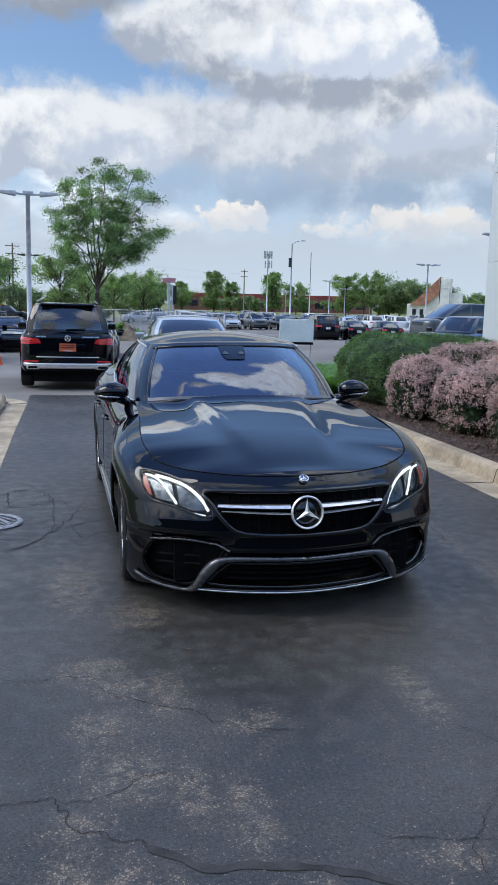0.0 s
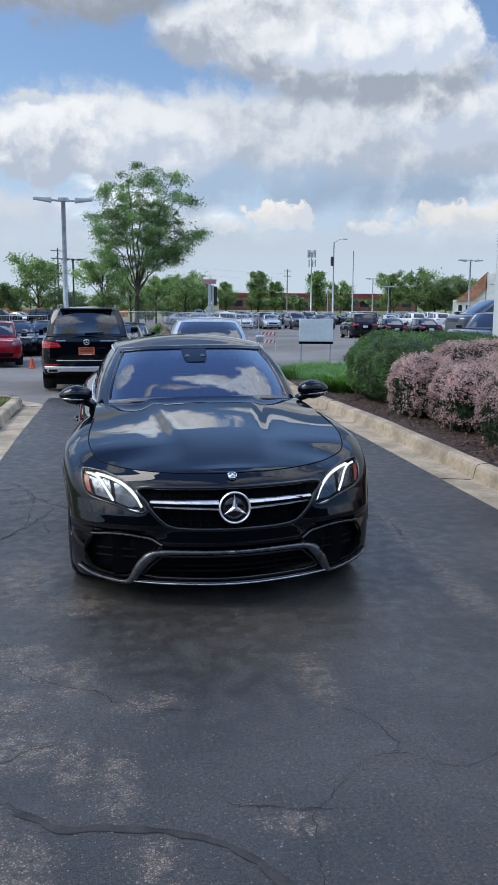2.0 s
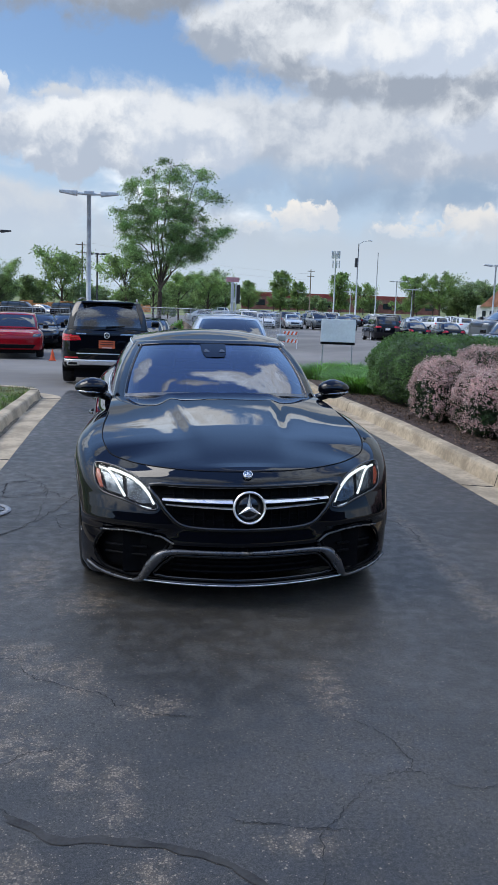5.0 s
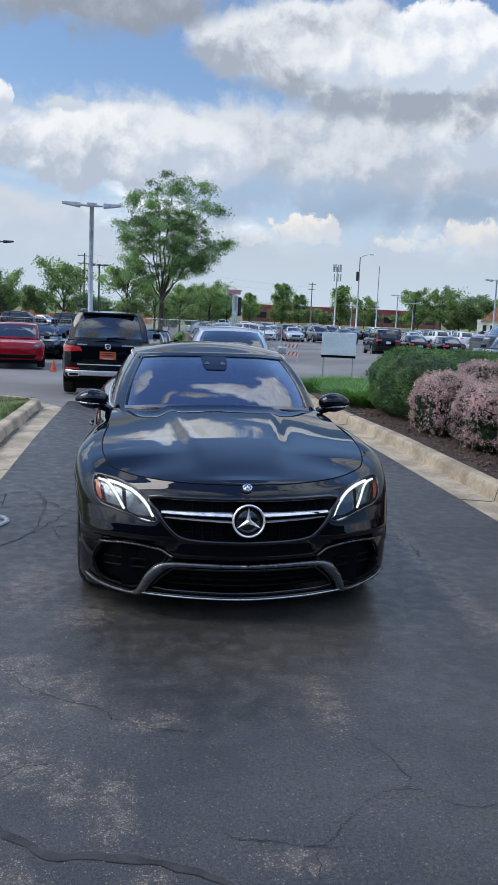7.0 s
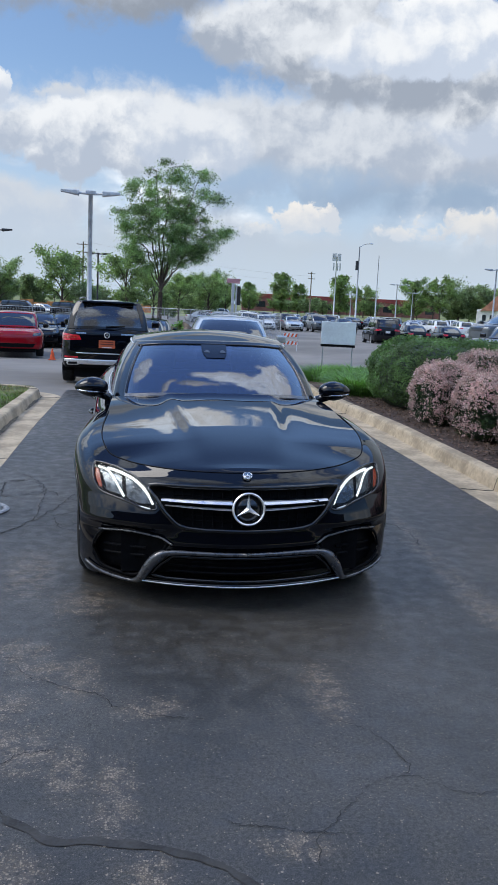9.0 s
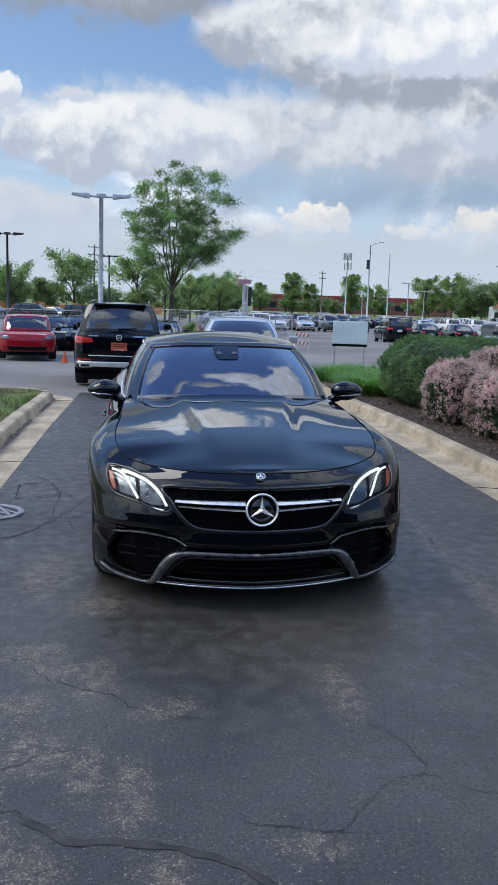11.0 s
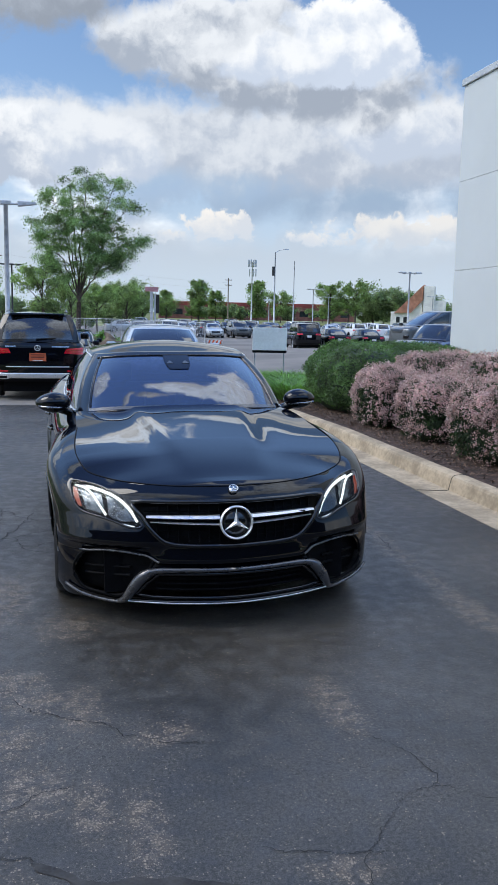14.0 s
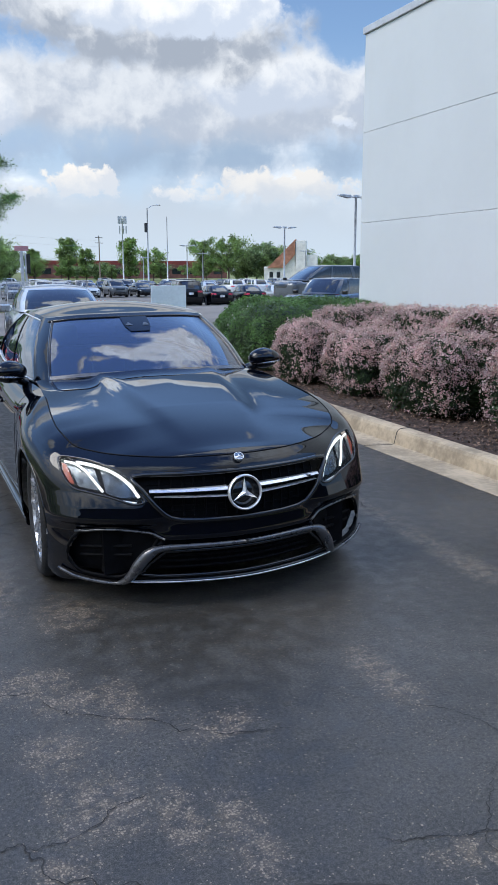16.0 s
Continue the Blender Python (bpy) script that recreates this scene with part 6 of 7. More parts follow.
def big_suv():
    car = plain_car("suv_car", "suv", PAINT_BLACK, True, "black luxury SUV with an orange dealer plate, seen from behind", RIM, 0.978, 5.2, 1.80)
    root, sh, n = car.root, car.sh, car.sh.n
    uz = n - 1.5
    for s in (1, -1):
        f = lambda P: [(s * x, z) for x, z in P]
        tl = part("tail_lamp", skin_patch(sh, f([(0.52, 0.955), (0.90, 0.93), (0.945, 1.02), (0.93, 1.075), (0.56, 1.045)]), uz, 0.006, 0.0), TAIL_RED, root, "red tail lamp", True)
        for z in (0.985, 1.02):
            mesh_object("lamp_strip", *skin_line(sh, f([(0.56, z), (0.90, z)]), uz, 0.008, 0.006), AMBER, tl)
        part("bumper_reflector", skin_patch(sh, f([(0.58, 0.585), (0.86, 0.575), (0.86, 0.61), (0.58, 0.615)]), uz, 0.006), TAIL_RED, root, "red reflector")
        ex = part("tailpipe", skin_patch(sh, f([(0.56, 0.44), (0.80, 0.43), (0.82, 0.475), (0.79, 0.515), (0.57, 0.52)]), uz, 0.010, 0.012), CHROME, root, "chrome tailpipe surround", True)
        # flat black patch painted as the dark inside of the pipe
        part("tailpipe_shade", skin_patch(sh, f([(0.60, 0.457), (0.77, 0.45), (0.785, 0.475), (0.765, 0.497), (0.60, 0.502)]), uz, 0.014), HOLE_SHADE, ex)
        mesh_object("roof_rail", *tube([(s * 0.60, y, 1.775 + 0.035 * math.sin(math.pi * k / 12)) for k, y in enumerate(np.linspace(2.2, 4.7, 13))], 0.016, 8), SATIN, root, "satin roof rail")
        part("side_glint", skin_patch(sh, f([(0.86, 0.70), (0.955, 0.66), (0.955, 0.80), (0.87, 0.80)]), uz, 0.004), PAINT_BLACK, root)
    bm = skin_patch(sh, [(-0.56, 0.455), (0.56, 0.455), (0.60, 0.50), (0.86, 0.50), (0.87, 0.56), (-0.87, 0.56), (-0.86, 0.50), (-0.60, 0.50)], n - 0.8, 0.014, 0.014)
    part("bumper_strip", bm, CHROME, root, "chrome bumper strip", True)
    part("rear_skirt", skin_patch(sh, [(-0.86, 0.34), (0.86, 0.34), (0.86, 0.50), (-0.86, 0.50)], n - 0.8, 0.004), MATT_BLACK, root)
    mesh_object("trim_or_highlight", *skin_line(sh, [(-0.62, 0.685), (0.62, 0.685)], n - 0.8, 0.008, 0.011), CHROME, root, "chrome tailgate strip")
    part("plate_recess", skin_patch(sh, [(-0.60, 0.72), (0.60, 0.72), (0.50, 0.80), (-0.50, 0.80)], n - 0.8, 0.005), GLOSS_BLACK, root)
    pl = part("dealer_plate", skin_patch(sh, [(-0.165, 0.80), (0.165, 0.80), (0.165, 0.96), (-0.165, 0.96)], n - 0.5, 0.012, 0.006), PLATE_ORANGE, root, "orange dealer plate with plain bars")
    for z, a, hgt, m in ((0.925, 0.125, 0.016, BARS_DARK), (0.88, 0.13, 0.022, BARS_DARK), (0.812, 0.10, 0.014, BARS_WHITE)):
        part("print_bar", skin_patch(sh, [(-a, z - hgt / 2), (a, z - hgt / 2), (a, z + hgt / 2), (-a, z + hgt / 2)], n - 0.5, 0.022), m, pl)
    v, f = lathe([(0.048, 0.0), (0.050, 0.008), (0.056, 0.010), (0.060, 0.0)], "y", 24)
    c = sh.place(np.array([0.001]), np.array([1.06]), n - 0.2, 0.01)[0]
    em = mesh_object("emblem", v + c, f, CHROME, root, "chrome ring emblem")
    for k in range(3):
        a = math.pi / 2 + k * 2 * math.pi / 3
        mesh_object("emblem_arm", *tube([c + (0, 0.004, 0), c + (0.05 * math.cos(a), 0.004, 0.05 * math.sin(a))], 0.005, 5), CHROME, em)
    for x0, x1 in ((-0.62, -0.28), (0.42, 0.62)):
        part("script_badge", skin_patch(sh, [(x0, 1.075), (x1, 1.075), (x1, 1.10), (x0, 1.10)], n - 0.8, 0.008), SATIN, root, "small bright script badge")
    # rear wiper and roof spoiler
    mesh_object("rear_wiper", *tube([(0.03, 5.105, 1.235), (-0.36, 5.09, 1.255)], 0.012, 6), MATT_BLACK, root)
    part("roof_spoiler", box_bm(-0.54, 4.62, 1.715, 0.54, 4.86, 1.75, 0.018), PAINT_BLACK, root)
    return car.root


suv = big_suv()
suv.matrix_world = pose(0.02, 17.45 + 5.2, ground_z(18.5), 0, 0, 180)
silver = plain_car("coupe_car", "sedan", PAINT_SILVER, True, "silver coupe with dark tinted windscreen, parked in the drive", RIM, 0.98, 4.85, 1.47)
silver.root.matrix_world = pose(2.58, 16.7, ground_z(18.5), 0, 0, -3) @ Matrix.Scale(1.06, 4)
red = plain_car("electric_car", "suv", PAINT_RED, True, "glossy red crossover car on the car park", RIM_SILVER, 0.99, 5.0, 1.54)
red.root.matrix_world = FLIP(-3.45, 29.2, 8)
dark = plain_car("sedan_car", "sedan", PAINT_BLACK, True, "black saloon parked in the car park", RIM_SILVER, 0.92, 4.8, 1.45)
dark.root.matrix_world = FLIP(-3.45, 36.5, 6)
copy_thing(dark.root, FLIP(-2.35, 37.0, 3))
copy_thing(dark.root, FLIP(0.68, 27.0, -2))
copy_thing(dark.root, FLIP(1.05, 33.0, -4))

LOT = "cars in the far car park"
kit = {}
for nm, kind, pm, lab, w, L, H in (
        ("sedan_car", "sedan", PAINT_WHITE, "white saloon in the far car park", 0.92, 4.7, 1.45), ("sedan_car", "sedan", PAINT_SILVER, "silver saloon in the far car park", 0.92, 4.7, 1.45),
        ("sedan_car", "sedan", PAINT_BLACK, "black saloon in the far car park", 0.93, 4.9, 1.45), ("sedan_car", "sedan", PAINT_BLUE, "dark blue saloon in the far car park", 0.92, 4.7, 1.45),
        ("suv_car", "suv", PAINT_BLACK, "black SUV in the far car park", 0.96, 5.0, 1.80), ("suv_car", "suv", PAINT_WHITE, "white SUV in the far car park", 0.95, 4.7, 1.70),
        ("suv_car", "suv", PAINT_GREY, "grey SUV in the far car park", 0.95, 4.7, 1.70), ("suv_car", "suv", PAINT_BLUE, "dark blue crossover in the far car park", 0.95, 4.7, 1.66)):
    c = plain_car(nm, kind, pm, False, lab, None, w, L, H, LOT).root
    kit[(kind, pm.name)] = c
PLACES = [   # kind, paint, x, y of the nose, turn
    ("suv", "black_paint", 17.7, 60.0, 175), ("sedan", "black_paint", 19.95, 60.0, 175), ("sedan", "black_paint", 22.4, 60.0, 175), ("sedan", "silver_paint", 24.8, 60.0, 175),
    ("suv", "blue_paint", 12.3, 27.5, -56), ("sedan", "white_paint", 14.6, 88.0, 0), ("sedan", "blue_paint", 8.0, 73.0, 0), ("suv", "white_paint", 10.5, 73.0, 0),
    ("sedan", "silver_paint", 11.0, 103.0, 95), ("suv", "white_paint", 17.0, 139.0, 95), ("suv", "black_paint", -4.2, 98.0, 80), ("sedan", "silver_paint", -8.2, 100.0, 55), ("suv", "black_paint", -9.5, 96.0, 80), ("suv", "grey_paint", -14.5, 98.0, 80),
    ("sedan", "blue_paint", 27.2, 60.0, 175)]
used = set()
for kind, pm, x, y, a in PLACES:
    key = (kind, pm)
    m = FLIP(x, y, a)
    if key in used:
        copy_thing(kit[key], m)
    else:
        kit[key].matrix_world = m
        used.add(key)
rng = np.random.default_rng(12)
keys = list(kit)
wts = np.array([5, 5, 3, 2, 1.5, 4, 2, 1.5])
wts = wts / wts.sum()
for y, x0, x1, a in ((82, 10.5, 24, 0), (90, 13, 45, 180), (104, 14, 62, 0), (112, 15, 66, 180), (124, 16, 72, 0)):
    x = x0
    while x < x1:
        k = keys[int(rng.choice(len(keys), p=wts))]
        if rng.uniform() < 0.88:
            copy_thing(kit[k], FLIP(x, y, a + rng.normal(0, 1.5)))
        x += 2.75


def van():
    """A tall dark van with a sloping windscreen."""
    c = plain_car("van", "suv", PAINT_GREY, True, "tall grey van with a long sloping windscreen", None, 1.0, 5.6, 2.25, "", 0.85, 1.35)
    return c.root


van().matrix_world = FLIP(17.6, 41.0, -75)

# ---- street furniture ----
def lamp_post(height, r, arm, label, mat=STEEL, heads=2, name="street_lamp"):
    root = new(name)
    mesh_object("pole", *tube([(0, 0, 0), (0, 0, height * 0.5), (0, 0, height)], (r, r * 0.9, r * 0.8), 12), mat, root)
    part("base", box_bm(-r * 2, -r * 2, 0, r * 2, r * 2, 0.35, 0.03), CONCRETE, root)
    for s in ((-1, 1) if heads == 2 else (1,)):
        mesh_object("arm", *tube([(0, 0, height - 0.06), (s * arm * 0.45, 0, height - 0.02)], r * 0.45, 8), mat, root)
        bm = box_bm(-0.5, -0.18, -0.07, 0.5, 0.18, 0.07, 0.03)
        for v in bm.verts:
            v.co.z *= 1.25 - 0.9 * s * v.co.x
            v.co.y *= 1.1 - 0.5 * s * v.co.x
        bm.transform(pose(s * arm * 0.70, 0, height, 0, -s * 4, 0) @ Matrix.Diagonal((arm * 0.62, 1, 1, 1)))
        part("lamp_head", bm, mat, root, "flat box lamp head")
    part("hub", box_bm(-0.24, -0.11, height - 0.09, 0.24, 0.11, height + 0.10, 0.03), mat, root)
    return tagged(root, label, "street lamp")


lamp_post(7.12, 0.125, 1.38, "grey steel car park lamp with two flat heads").matrix_world = FLIP(-1.72, 42, 2)
far = lamp_post(7.4, 0.11, 1.3, "distant steel car park lamp with two flat heads", STEEL_DARK)
far.matrix_world = FLIP(-4.0, 100, 5)
for x, y, s in ((-10.6, 70, 0.98), (-8.2, 132, 0.95)):
    copy_thing(far, FLIP(x, y)).scale = (s, s, s)
pale = lamp_post(7.4, 0.10, 1.5, "distant pale steel car park lamp with two flat heads", STEEL)
pale.matrix_world = FLIP(39.6, 90, 8)
for x, y, s in ((26.8, 50, 0.92), (30.5, 118, 0.62), (47.0, 150, 0.98), (50.0, 150, 0.80), (58.5, 92, 0.6), (66.0, 140, 0.85)):
    copy_thing(pale, FLIP(x, y, 10)).scale = (s, s, s)


def utility_pole(h, arms, label):
    root = new("utility_pole")
    mesh_object("pole", *tube([(0, 0, 0), (0, 0, h)], (0.17, 0.10), 8), WOODPOLE, root)
    for z in arms:
        part("crossarm", box_bm(-1.1, -0.05, h - z, 1.1, 0.05, h - z + 0.12, 0.01), WOODPOLE, root)
        for x in (-0.95, -0.35, 0.35, 0.95):
            part("insulator", box_bm(x - 0.04, -0.04, h - z + 0.12, x + 0.04, 0.04, h - z + 0.28, 0.015), STEEL, root)
    return tagged(root, label, "pole")


up = utility_pole(11.2, (0.5, 1.7), "weathered wooden utility pole with crossarms")
up.matrix_world = FLIP(-8.2, 140, 20)
copy_thing(up, FLIP(35.2, 170, 30)).scale = (0.85, 0.85, 0.85)


def mast(h, r, kind, label):
    root = new("mast")
    mesh_object("pole", *tube([(0, 0, 0), (0, 0, h)], (r, r * 0.55), 10), STEEL, root)
    if kind == "cell":
        for z in (h - 0.2, h - 2.6):
            for k in range(6 if z > h - 1 else 3):
                a = k * math.pi / 3
                part("antenna", box_bm(math.cos(a) * 1.0 - 0.15, math.sin(a) * 1.0 - 0.1, z - 1.1, math.cos(a) * 1.0 + 0.15, math.sin(a) * 1.0 + 0.1, z + 0.8, 0.03), STEEL, root)
                mesh_object("bracket", *tube([(0, 0, z), (math.cos(a) * 1.0, math.sin(a) * 1.0, z)], 0.06, 5), STEEL, root)
    if kind == "arm":
        mesh_object("arm", *tube([(0, 0, h - 0.1), (0.7, 0, h + 0.35), (1.5, 0, h + 0.5)], 0.06, 6), STEEL, root)
        part("lamp_head", box_bm(1.4, -0.14, h + 0.42, 2.1, 0.14, h + 0.56, 0.03), STEEL, root)
        part("equipment_box", box_bm(-0.45, -0.2, h - 3.6, -0.1, 0.2, h - 2.2, 0.03), STEEL_DARK, root)
    return tagged(root, label, "mast")


mast(15.8, 0.20, "cell", "grey phone mast with antenna panels").matrix_world = FLIP(51.8, 220)
mast(12.2, 0.14, "arm", "tall steel pole with a bent lamp arm").matrix_world = FLIP(34.4, 130)
mast(11.6, 0.10, "plain", "slim pale steel pole").matrix_world = FLIP(40.4, 140)
# wires between the far poles
for dz in (0.0, -1.2):
    pts = [(-8.2 + 43.4 * s, 140 + 30 * s, 10.4 + dz - 2.6 * s - 3.2 * s * (1 - s)) for s in np.linspace(0, 1, 22)]
    tagged(mesh_object("power_line", *tube(pts, 0.012, 4), STEEL), "thin overhead wire between poles", "wire")


def sign_board():
    root = new("sign_board")
    part("panel", box_bm(-0.42, -0.02, 1.03, 0.42, 0.02, 1.58, 0.008), SIGN_WHITE, root, "blank pale panel")
    part("lower_rail", box_bm(-0.42, -0.028, 0.97, 0.42, 0.028, 1.028, 0.004), MATT_BLACK, root, "black lower rail")
    for x in (-0.36, 0.36):
        part("post", box_bm(x - 0.012, 0.03, 0, x + 0.012, 0.05, 1.5, 0.004), ALU_POST, root)
    return tagged(root, "white sign seen from its blank side, black lower rail", "sign")


sign_board().matrix_world = pose(5.50, 20.1, ground_z(20) - 0.03, 0, 0, -8)


def traffic_cone():
    root = new("traffic_cone")
    part("base", box_bm(-0.19, -0.19, 0, 0.19, 0.19, 0.04, 0.012), CONE, root)
    mesh_object("cone", *lathe([(0.145, 0.04), (0.03, 0.60), (0.025, 0.62), (0.0, 0.62)], "z", 20), CONE, root)
    return tagged(root, "orange plastic traffic cone on the asphalt", "traffic cone")


traffic_cone().matrix_world = FLIP(-2.15, 28.6) @ Matrix.Diagonal((0.62, 0.62, 0.6, 1))


def barricade():
    root = new("barricade")
    for x in (-0.55, 0.55):
        mesh_object("leg", *tube([(x, -0.25, 0), (x, 0, 1.1)], 0.02, 6), STEEL, root)
        mesh_object("leg", *tube([(x, 0.25, 0), (x, 0, 1.1)], 0.02, 6), STEEL, root)
    for z in (0.95, 0.5):
        b = part("board", box_bm(-0.62, -0.03, z - 0.1, 0.62, -0.01, z + 0.1, 0.004), BARS_WHITE, root)
        for k in range(4):
            bm = bmesh.new()
            vs = [bm.verts.new(q) for q in ((-0.60 + k * 0.32, -0.034, z - 0.1), (-0.46 + k * 0.32, -0.034, z - 0.1), (-0.34 + k * 0.32, -0.034, z + 0.1), (-0.48 + k * 0.32, -0.034, z + 0.1))]
            bm.faces.new(vs)
            part("stripe", bm, CONE, b)
    return tagged(root, "folding barricade with orange and white stripes", "barricade")


barricade().matrix_world = FLIP(8.2, 41.5, -10) @ Matrix.Diagonal((0.6, 0.6, 0.85, 1))


def fence(a, b, h, label, panel=2.4):
    """Mesh fence panels between posts."""
    root = new("fence")
    a, b = Vector(a), Vector(b)
    L = (b - a).length
    n = max(1, round(L / panel))
    bits = []
    for i in range(n + 1):
        p = a.lerp(b, i / n)
        mesh_object("post", *tube([(p.x, p.y, ground_z(p.y)), (p.x, p.y, ground_z(p.y) + h)], 0.028, 6), STEEL, root)
    for i in range(n):
        p, q = a.lerp(b, i / n), a.lerp(b, (i + 1) / n)
        zp, zq = ground_z(p.y), ground_z(q.y)
        for z in (0.12, h - 0.03):
            bits.append(tube([(p.x, p.y, zp + z), (q.x, q.y, zq + z)], 0.018, 4))
        for k in range(1, 24):
            s = k / 24
            x, y, z = p.x + (q.x - p.x) * s, p.y + (q.y - p.y) * s, zp + (zq - zp) * s
            bits.append(tube([(x, y, z + 0.12), (x, y, z + h - 0.03)], 0.0045, 3))
        for k in range(1, 9):
            z = 0.12 + (h - 0.15) * k / 9
            bits.append(tube([(p.x, p.y, zp + z), (q.x, q.y, zq + z)], 0.0045, 3))
    mesh_object("wire_mesh", *joined(*bits), STEEL, root, "thin galvanised wire mesh", False)
    return tagged(root, label, "fence")


fence((7.6, 41.0), (4.2, 58.0), 1.8, "temporary galvanised mesh fence on the car park")
fence((4.2, 58.0), (-1.0, 62.0), 1.8, "temporary galvanised mesh fence on the car park")
fence((-4.0, 60.0), (-24.0, 58.0), 1.5, "galvanised mesh fence round the far car park")


def totem():
    root = new("pylon_sign")
    part("column", box_bm(-0.35, -0.15, 0, -0.05, 0.15, 4.6, 0.02), STEEL, root)
    part("column", box_bm(0.10, -0.15, 0, 0.28, 0.15, 4.4, 0.02), STEEL, root)
    part("panel", box_bm(0.24, -0.2, 2.3, 0.62, 0.2, 4.3, 0.02), GLOSS_BLACK, root, "black sign panel")
    part("top_panel", box_bm(-0.9, -0.12, 4.6, 0.5, 0.12, 5.1, 0.02), material("faded_red_panel", (0.5, 0.25, 0.27), 0.6), root, "faded red top panel")
    return tagged(root, "tall grey pylon sign with a red top panel", "sign")


totem().matrix_world = FLIP(11.0, 92)


def drain():
    root = new("drain_cover")
    mesh_object("frame", *lathe([(0.245, 0.0), (0.245, 0.008), (0.29, 0.009), (0.305, 0.0)], "z", 40), CAST_IRON, root)
    # flat black disc in place of a shaded pit below the bars
    mesh_object("pit_shade", *lathe([(0.0, 0.003), (0.25, 0.003)], "z", 32), HOLE_SHADE, root)
    for k in range(-4, 5):
        y = k * 0.054
        w = math.sqrt(0.245 ** 2 - y * y)
        part("bar", box_bm(-w, y - 0.011, 0.004, w, y + 0.011, 0.010, 0.002), CAST_IRON, root)
    for x in (-0.10, 0.10):
        part("cross_bar", box_bm(x - 0.016, -0.21, 0.0105, x + 0.016, 0.21, 0.0115), CAST_IRON, root)
    return tagged(root, "round cast iron drain grate set in asphalt", "drain")


drain().matrix_world = pose(-0.57, 6.44, 0.006, 0, 0, 25) @ Matrix.Diagonal((0.78, 0.78, 1, 1))


# ---- cracks ----
def crack(line, width, mat, label, z=0.004, jitter=0.012, seed=0):
    """A ragged strip along a plan line."""
    width = width if width > 0.03 else width * 0.5
    P = spline(line, np.linspace(0, len(line) - 1, 30 * (len(line) - 1) + 1))
    m = len(P)
    P = P + np.array([(noise.noise((q[0] * 9, q[1] * 9, seed)), noise.noise((q[0] * 9, q[1] * 9, seed + 40))) for q in P]) * jitter * 1.8
    P = P + np.array([(noise.noise((q[0] * 40, q[1] * 40, seed)), noise.noise((q[0] * 40, q[1] * 40, seed + 40))) for q in P]) * jitter * 0.9
    T = np.gradient(P, axis=0)
    T /= np.linalg.norm(T, axis=1)[:, None]
    N = np.stack([-T[:, 1], T[:, 0]], 1)
    n = len(P)
    fq = 11 if width > 0.03 else 12
    w = width * np.clip(0.5 + (0.5 if width > 0.03 else 0.9) * np.array([(noise.noise((q[0] * fq, q[1] * fq, 3.3 + seed)), noise.noise((q[0] * fq, q[1] * fq, 9.3 + seed))) for q in P]), 0.10, 1.2)
    taper = np.clip(np.minimum(np.arange(n), np.arange(n)[::-1]) / 6, 0.15, 1)[:, None]
    A, B = P + N * w[:, :1] * taper, P - N * w[:, 1:] * taper
    V = np.concatenate([np.c_[A, np.full(n, z)], np.c_[B, np.full(n, z)]])
    F = [(i, n + i, n + i + 1, i + 1) for i in range(n - 1)]
    return tagged(mesh_object("road_crack", V, F, mat, smooth=False), label, "crack", kind="structure")


crack([(0.22, 2.40), (0.39, 2.275), (0.54, 2.245), (0.70, 2.21), (0.89, 2.12), (1.01, 2.01), (1.10, 1.85), (1.17, 1.70), (1.2, 1.4)], 0.035, TAR, "wide crack sealed with black tar", 0.002, 0.005, 1)
crack([(-0.45, 2.74), (-0.17, 2.69), (-0.05, 2.67), (0.0, 2.54), (0.12, 2.45), (0.25, 2.385)], 0.009, CRACK, "thin ragged open crack in the asphalt", 0.003, 0.02, 12)
LAB = "thin ragged open crack in the asphalt"
for k, line in enumerate([[(-0.75, 6.9), (-0.4, 6.95), (-0.14, 7.1)], [(-0.14, 7.18), (0.05, 6.9), (0.22, 6.75), (0.36, 6.9)], [(-0.12, 6.5), (-0.35, 6.3), (-0.62, 6.25)], [(-0.29, 7.64), (-0.05, 7.75), (0.12, 7.6)],
                          [(0.02, 6.28), (0.1, 5.95), (0.26, 5.8)], [(-0.62, 5.95), (-0.25, 5.95), (0.1, 6.0), (0.4, 6.15)], [(2.6, 6.3), (2.75, 5.9), (2.7, 5.5)]]):
    crack(line, 0.011, CRACK, LAB, 0.003, 0.02, 30 + k)
crack([(-0.05, 2.67), (0.09, 2.68), (0.24, 2.78), (0.37, 2.83)], 0.006, CRACK, LAB, 0.003, 0.02, 13)
crack([(-0.31, 3.65), (-0.12, 3.63), (0.07, 3.63), (0.23, 3.39), (0.46, 3.27), (0.60, 3.13), (0.78, 3.04), (0.95, 3.01)], 0.006, CRACK, LAB, 0.003, 0.02, 2)
crack([(2.25, 2.62), (1.95, 2.45), (1.83, 2.43), (1.74, 2.51), (1.64, 2.56), (1.50, 2.51), (1.42, 2.43), (1.34, 2.33), (1.25, 2.22), (1.21, 2.0), (1.16, 1.7)], 0.0055, CRACK, LAB, 0.003, 0.016, 3)
crack([(1.64, 2.56), (1.67, 2.63), (1.65, 2.79), (1.57, 2.93), (1.41, 3.03)], 0.006, CRACK, LAB, 0.003, 0.016, 4)
crack([(-0.66, 8.22), (-0.29, 7.64), (-0.14, 7.18), (-0.12, 6.68), (-0.12, 6.18), (-0.3, 5.78), (-0.66, 5.6)], 0.011, CRACK, LAB, 0.003, 0.02, 5)
crack([(-0.53, 7.49), (-0.33, 7.52), (-0.15, 7.27), (-0.15, 7.04), (-0.43, 6.90), (-0.50, 7.25), (-0.53, 7.49)], 0.016, CRACK, LAB, 0.003, 0.015, 14)
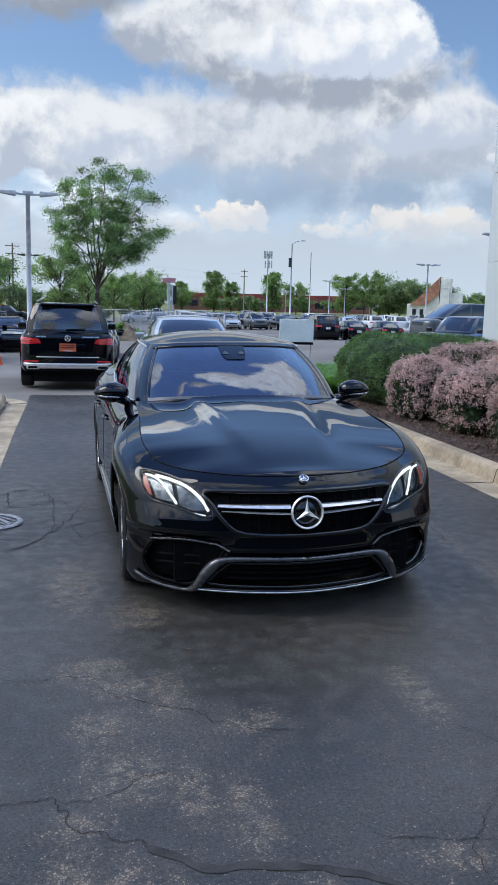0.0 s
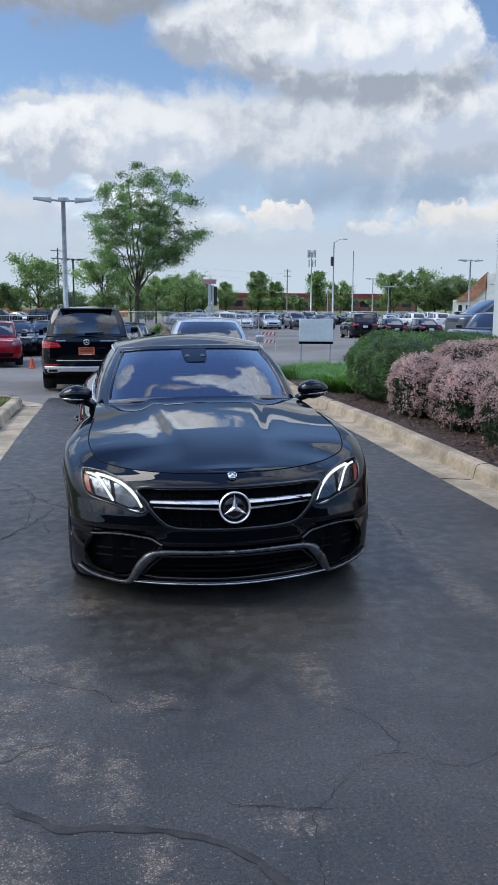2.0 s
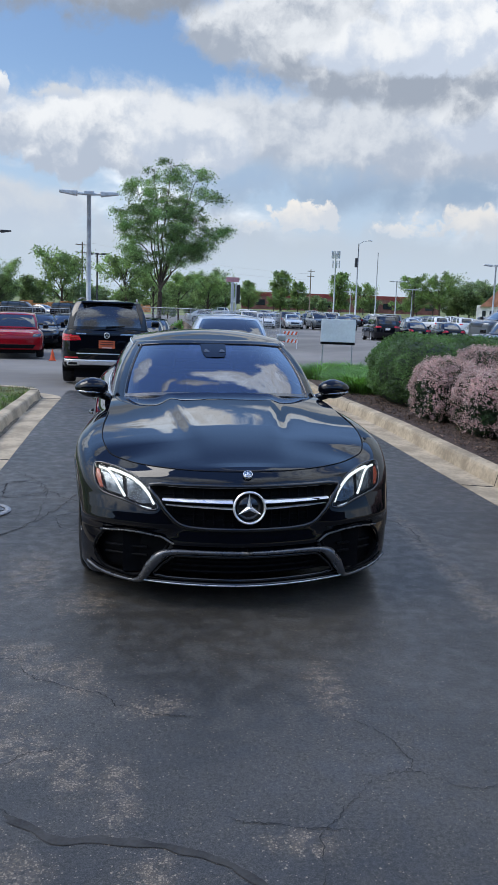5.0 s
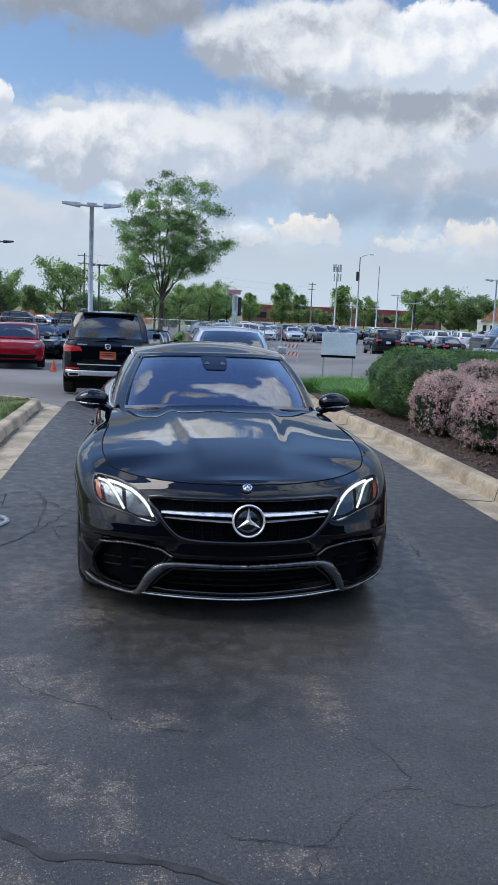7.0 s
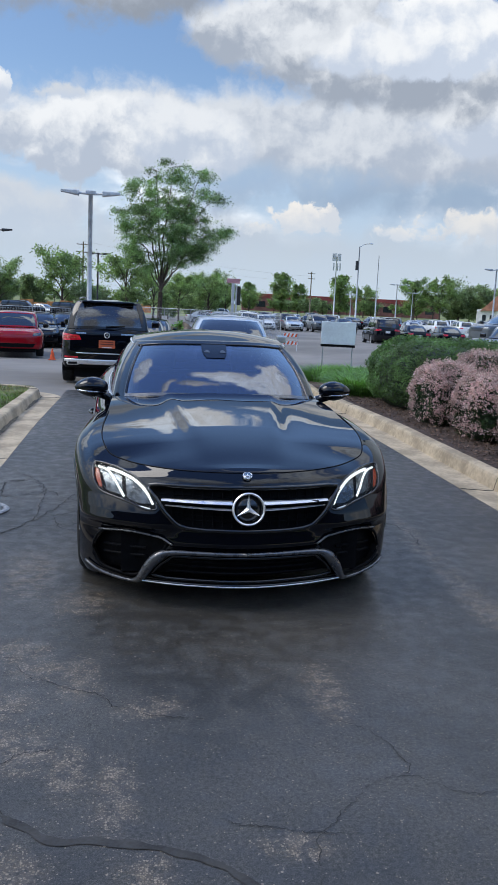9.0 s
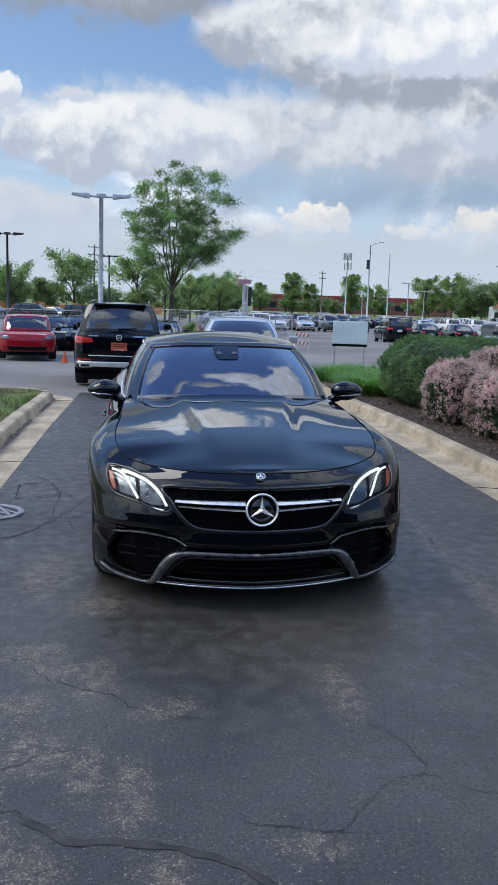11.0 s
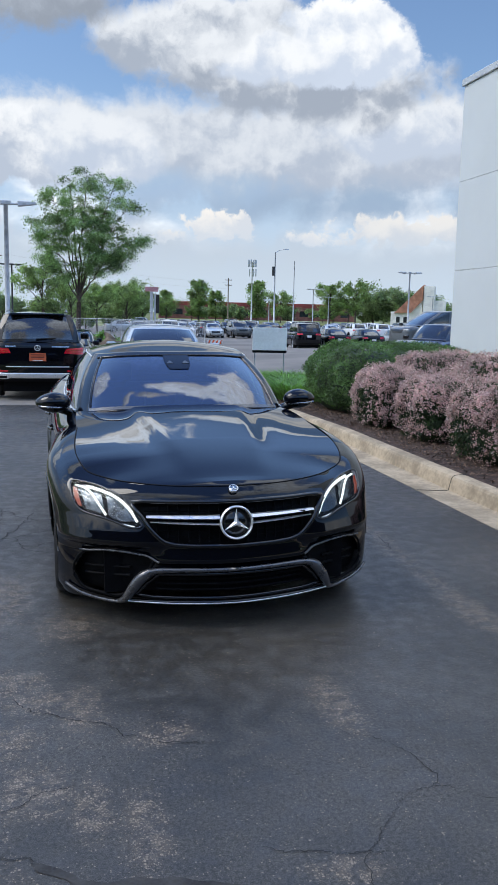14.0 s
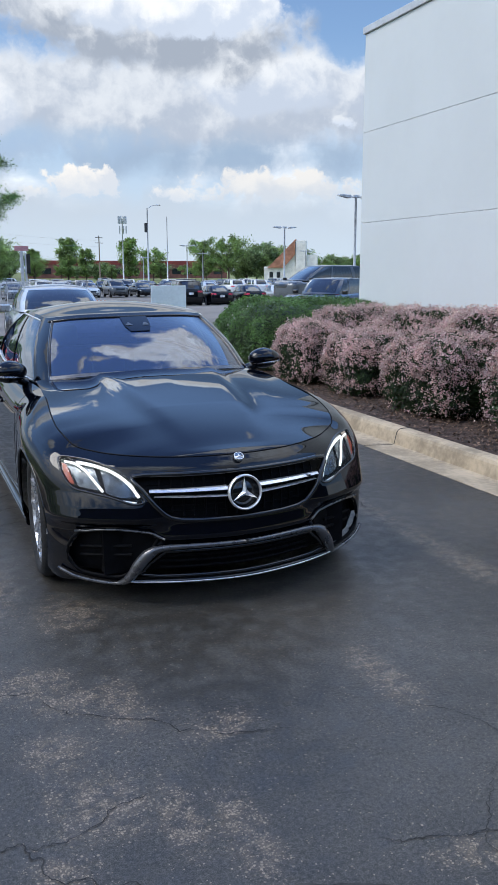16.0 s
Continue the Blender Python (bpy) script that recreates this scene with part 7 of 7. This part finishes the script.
crack([(0.14, 7.08), (0.01, 6.48), (-0.14, 6.06), (-0.35, 5.69), (-0.55, 5.43)], 0.012, CRACK, LAB, 0.003, 0.02, 15)
crack([(-0.12, 6.18), (0.16, 6.37), (0.4, 6.5)], 0.012, CRACK, LAB, 0.003, 0.02, 6)
crack([(-0.6, 7.30), (-0.29, 7.64)], 0.014, CRACK, LAB, 0.003, 0.02, 7)
crack([(2.1, 7.2), (2.93, 7.16), (3.56, 7.15), (3.79, 7.08)], 0.011, CRACK, LAB, 0.003, 0.01, 8)
crack([(1.35, 2.24), (1.1, 2.27), (0.93, 2.33)], 0.009, CRACK, LAB, 0.003, 0.02, 9)
crack([(3.79, 7.5), (4.0, 7.53), (4.10, 7.42)], 0.012, CRACK, "thin crack across the gutter", 0.005, 0.01, 10)

# ---- far buildings ----
def brick_hall():
    root = new("brick_building")
    part("wall", box_bm(-8, 0, 0, 62, 14, 4.7), BRICK, root)
    part("roof_band", box_bm(-8.15, -0.15, 4.7, 62.15, 14.15, 6.0, 0.05), material("red_fascia", (0.30, 0.055, 0.05), 0.7, 0, 0.12, 0.3), root, "red fascia band")
    for k in range(-1, 12):
        part("window", box_bm(2 + k * 5, -0.1, 1.4, 5.2 + k * 5, 0.05, 3.4, 0.03), WINDOW_DARK, root)
    part("roof_unit", box_bm(5, 4, 6.0, 10, 8, 7.4, 0.1), BEIGE, root)
    part("roof_unit", box_bm(28, 5, 6.0, 30, 7, 7.2, 0.1), STEEL, root)
    return tagged(root, "long low red brick building behind trees", "building")


b = brick_hall()
b.matrix_world = pose(45, 298, ground_z(298), 0, 0, -6)


def chapel():
    root = new("chapel")
    part("wall", box_bm(-7, 0, 0, 5, 10, 4.2, 0.05), BEIGE, root)
    bm = bmesh.new()
    q = [(-5.5, 0, 4.2), (1.5, 0, 4.2), (1.5, 0, 11.2), (-5.5, 9, 4.2), (1.5, 9, 4.2), (1.5, 9, 11.2)]
    vs = [bm.verts.new(p) for p in q]
    for f in ((0, 1, 2), (3, 5, 4), (1, 4, 5, 2), (0, 3, 4, 1)):
        bm.faces.new([vs[i] for i in f])
    part("gable", bm, BEIGE, root)
    bm = bmesh.new()
    vs = [bm.verts.new(p) for p in ((-6, -0.4, 3.9), (1.7, -0.4, 11.6), (1.7, 9.4, 11.6), (-6, 9.4, 3.9), (-6, -0.4, 3.6), (1.7, -0.4, 11.3), (1.7, 9.4, 11.3), (-6, 9.4, 3.6))]
    for f in ((0, 1, 2, 3), (7, 6, 5, 4), (0, 4, 5, 1), (1, 5, 6, 2), (2, 6, 7, 3), (3, 7, 4, 0)):
        bm.faces.new([vs[i] for i in f])
    part("roof", bm, ROOF_TILE, root, "steep terracotta roof slope")
    bm = bmesh.new()
    vs = [bm.verts.new(p) for p in ((-6, -0.5, 3.9), (-1.6, -0.5, 3.9), (1.6, -0.5, 7.4), (1.6, -0.5, 11.4), (-6, -0.75, 3.9), (-1.6, -0.75, 3.9), (1.6, -0.75, 7.4), (1.6, -0.75, 11.4))]
    for f in ((0, 1, 2, 3), (7, 6, 5, 4), (0, 4, 5, 1), (1, 5, 6, 2), (2, 6, 7, 3), (3, 7, 4, 0)):
        bm.faces.new([vs[i] for i in f])
    part("roof", bm, ROOF_TILE, root, "steep terracotta roof slope")
    part("tower", box_bm(1.75, -0.6, 0, 4.6, 6, 11.2, 0.05), BEIGE, root)
    part("wing", box_bm(4.6, 0.2, 0, 7.6, 6, 7.4, 0.05), BEIGE, root)
    for x in (-5.5, -3.5, 5.6):
        part("window", box_bm(x, 0.14 if x > 3 else -0.06, 1.2, x + 1.0, 0.25 if x > 3 else 0.05, 2.8, 0.02), WINDOW_DARK, root)
    return tagged(root, "beige chapel with one steep terracotta roof", "building")


chapel().matrix_world = pose(88.2, 196.2, ground_z(196), 0, 0, -28) @ Matrix.Scale(0.9, 4)


def netting():
    root = new("safety_netting")
    for k in range(14):
        p, q = (-24 + k * 1.9, 128), (-24 + (k + 1) * 1.9, 128)
        part("net_panel", box_bm(p[0], p[1] - 0.03, -0.3, q[0], p[1] + 0.03, 0.7 + 0.25 * math.sin(k * 2.1), 0.02), ORANGE, root)
        mesh_object("post", *tube([(p[0], p[1], -0.9), (p[0], p[1], 1.0)], 0.04, 5), WOODPOLE, root)
    return tagged(root, "orange safety netting along a far work site", "fence")


netting()
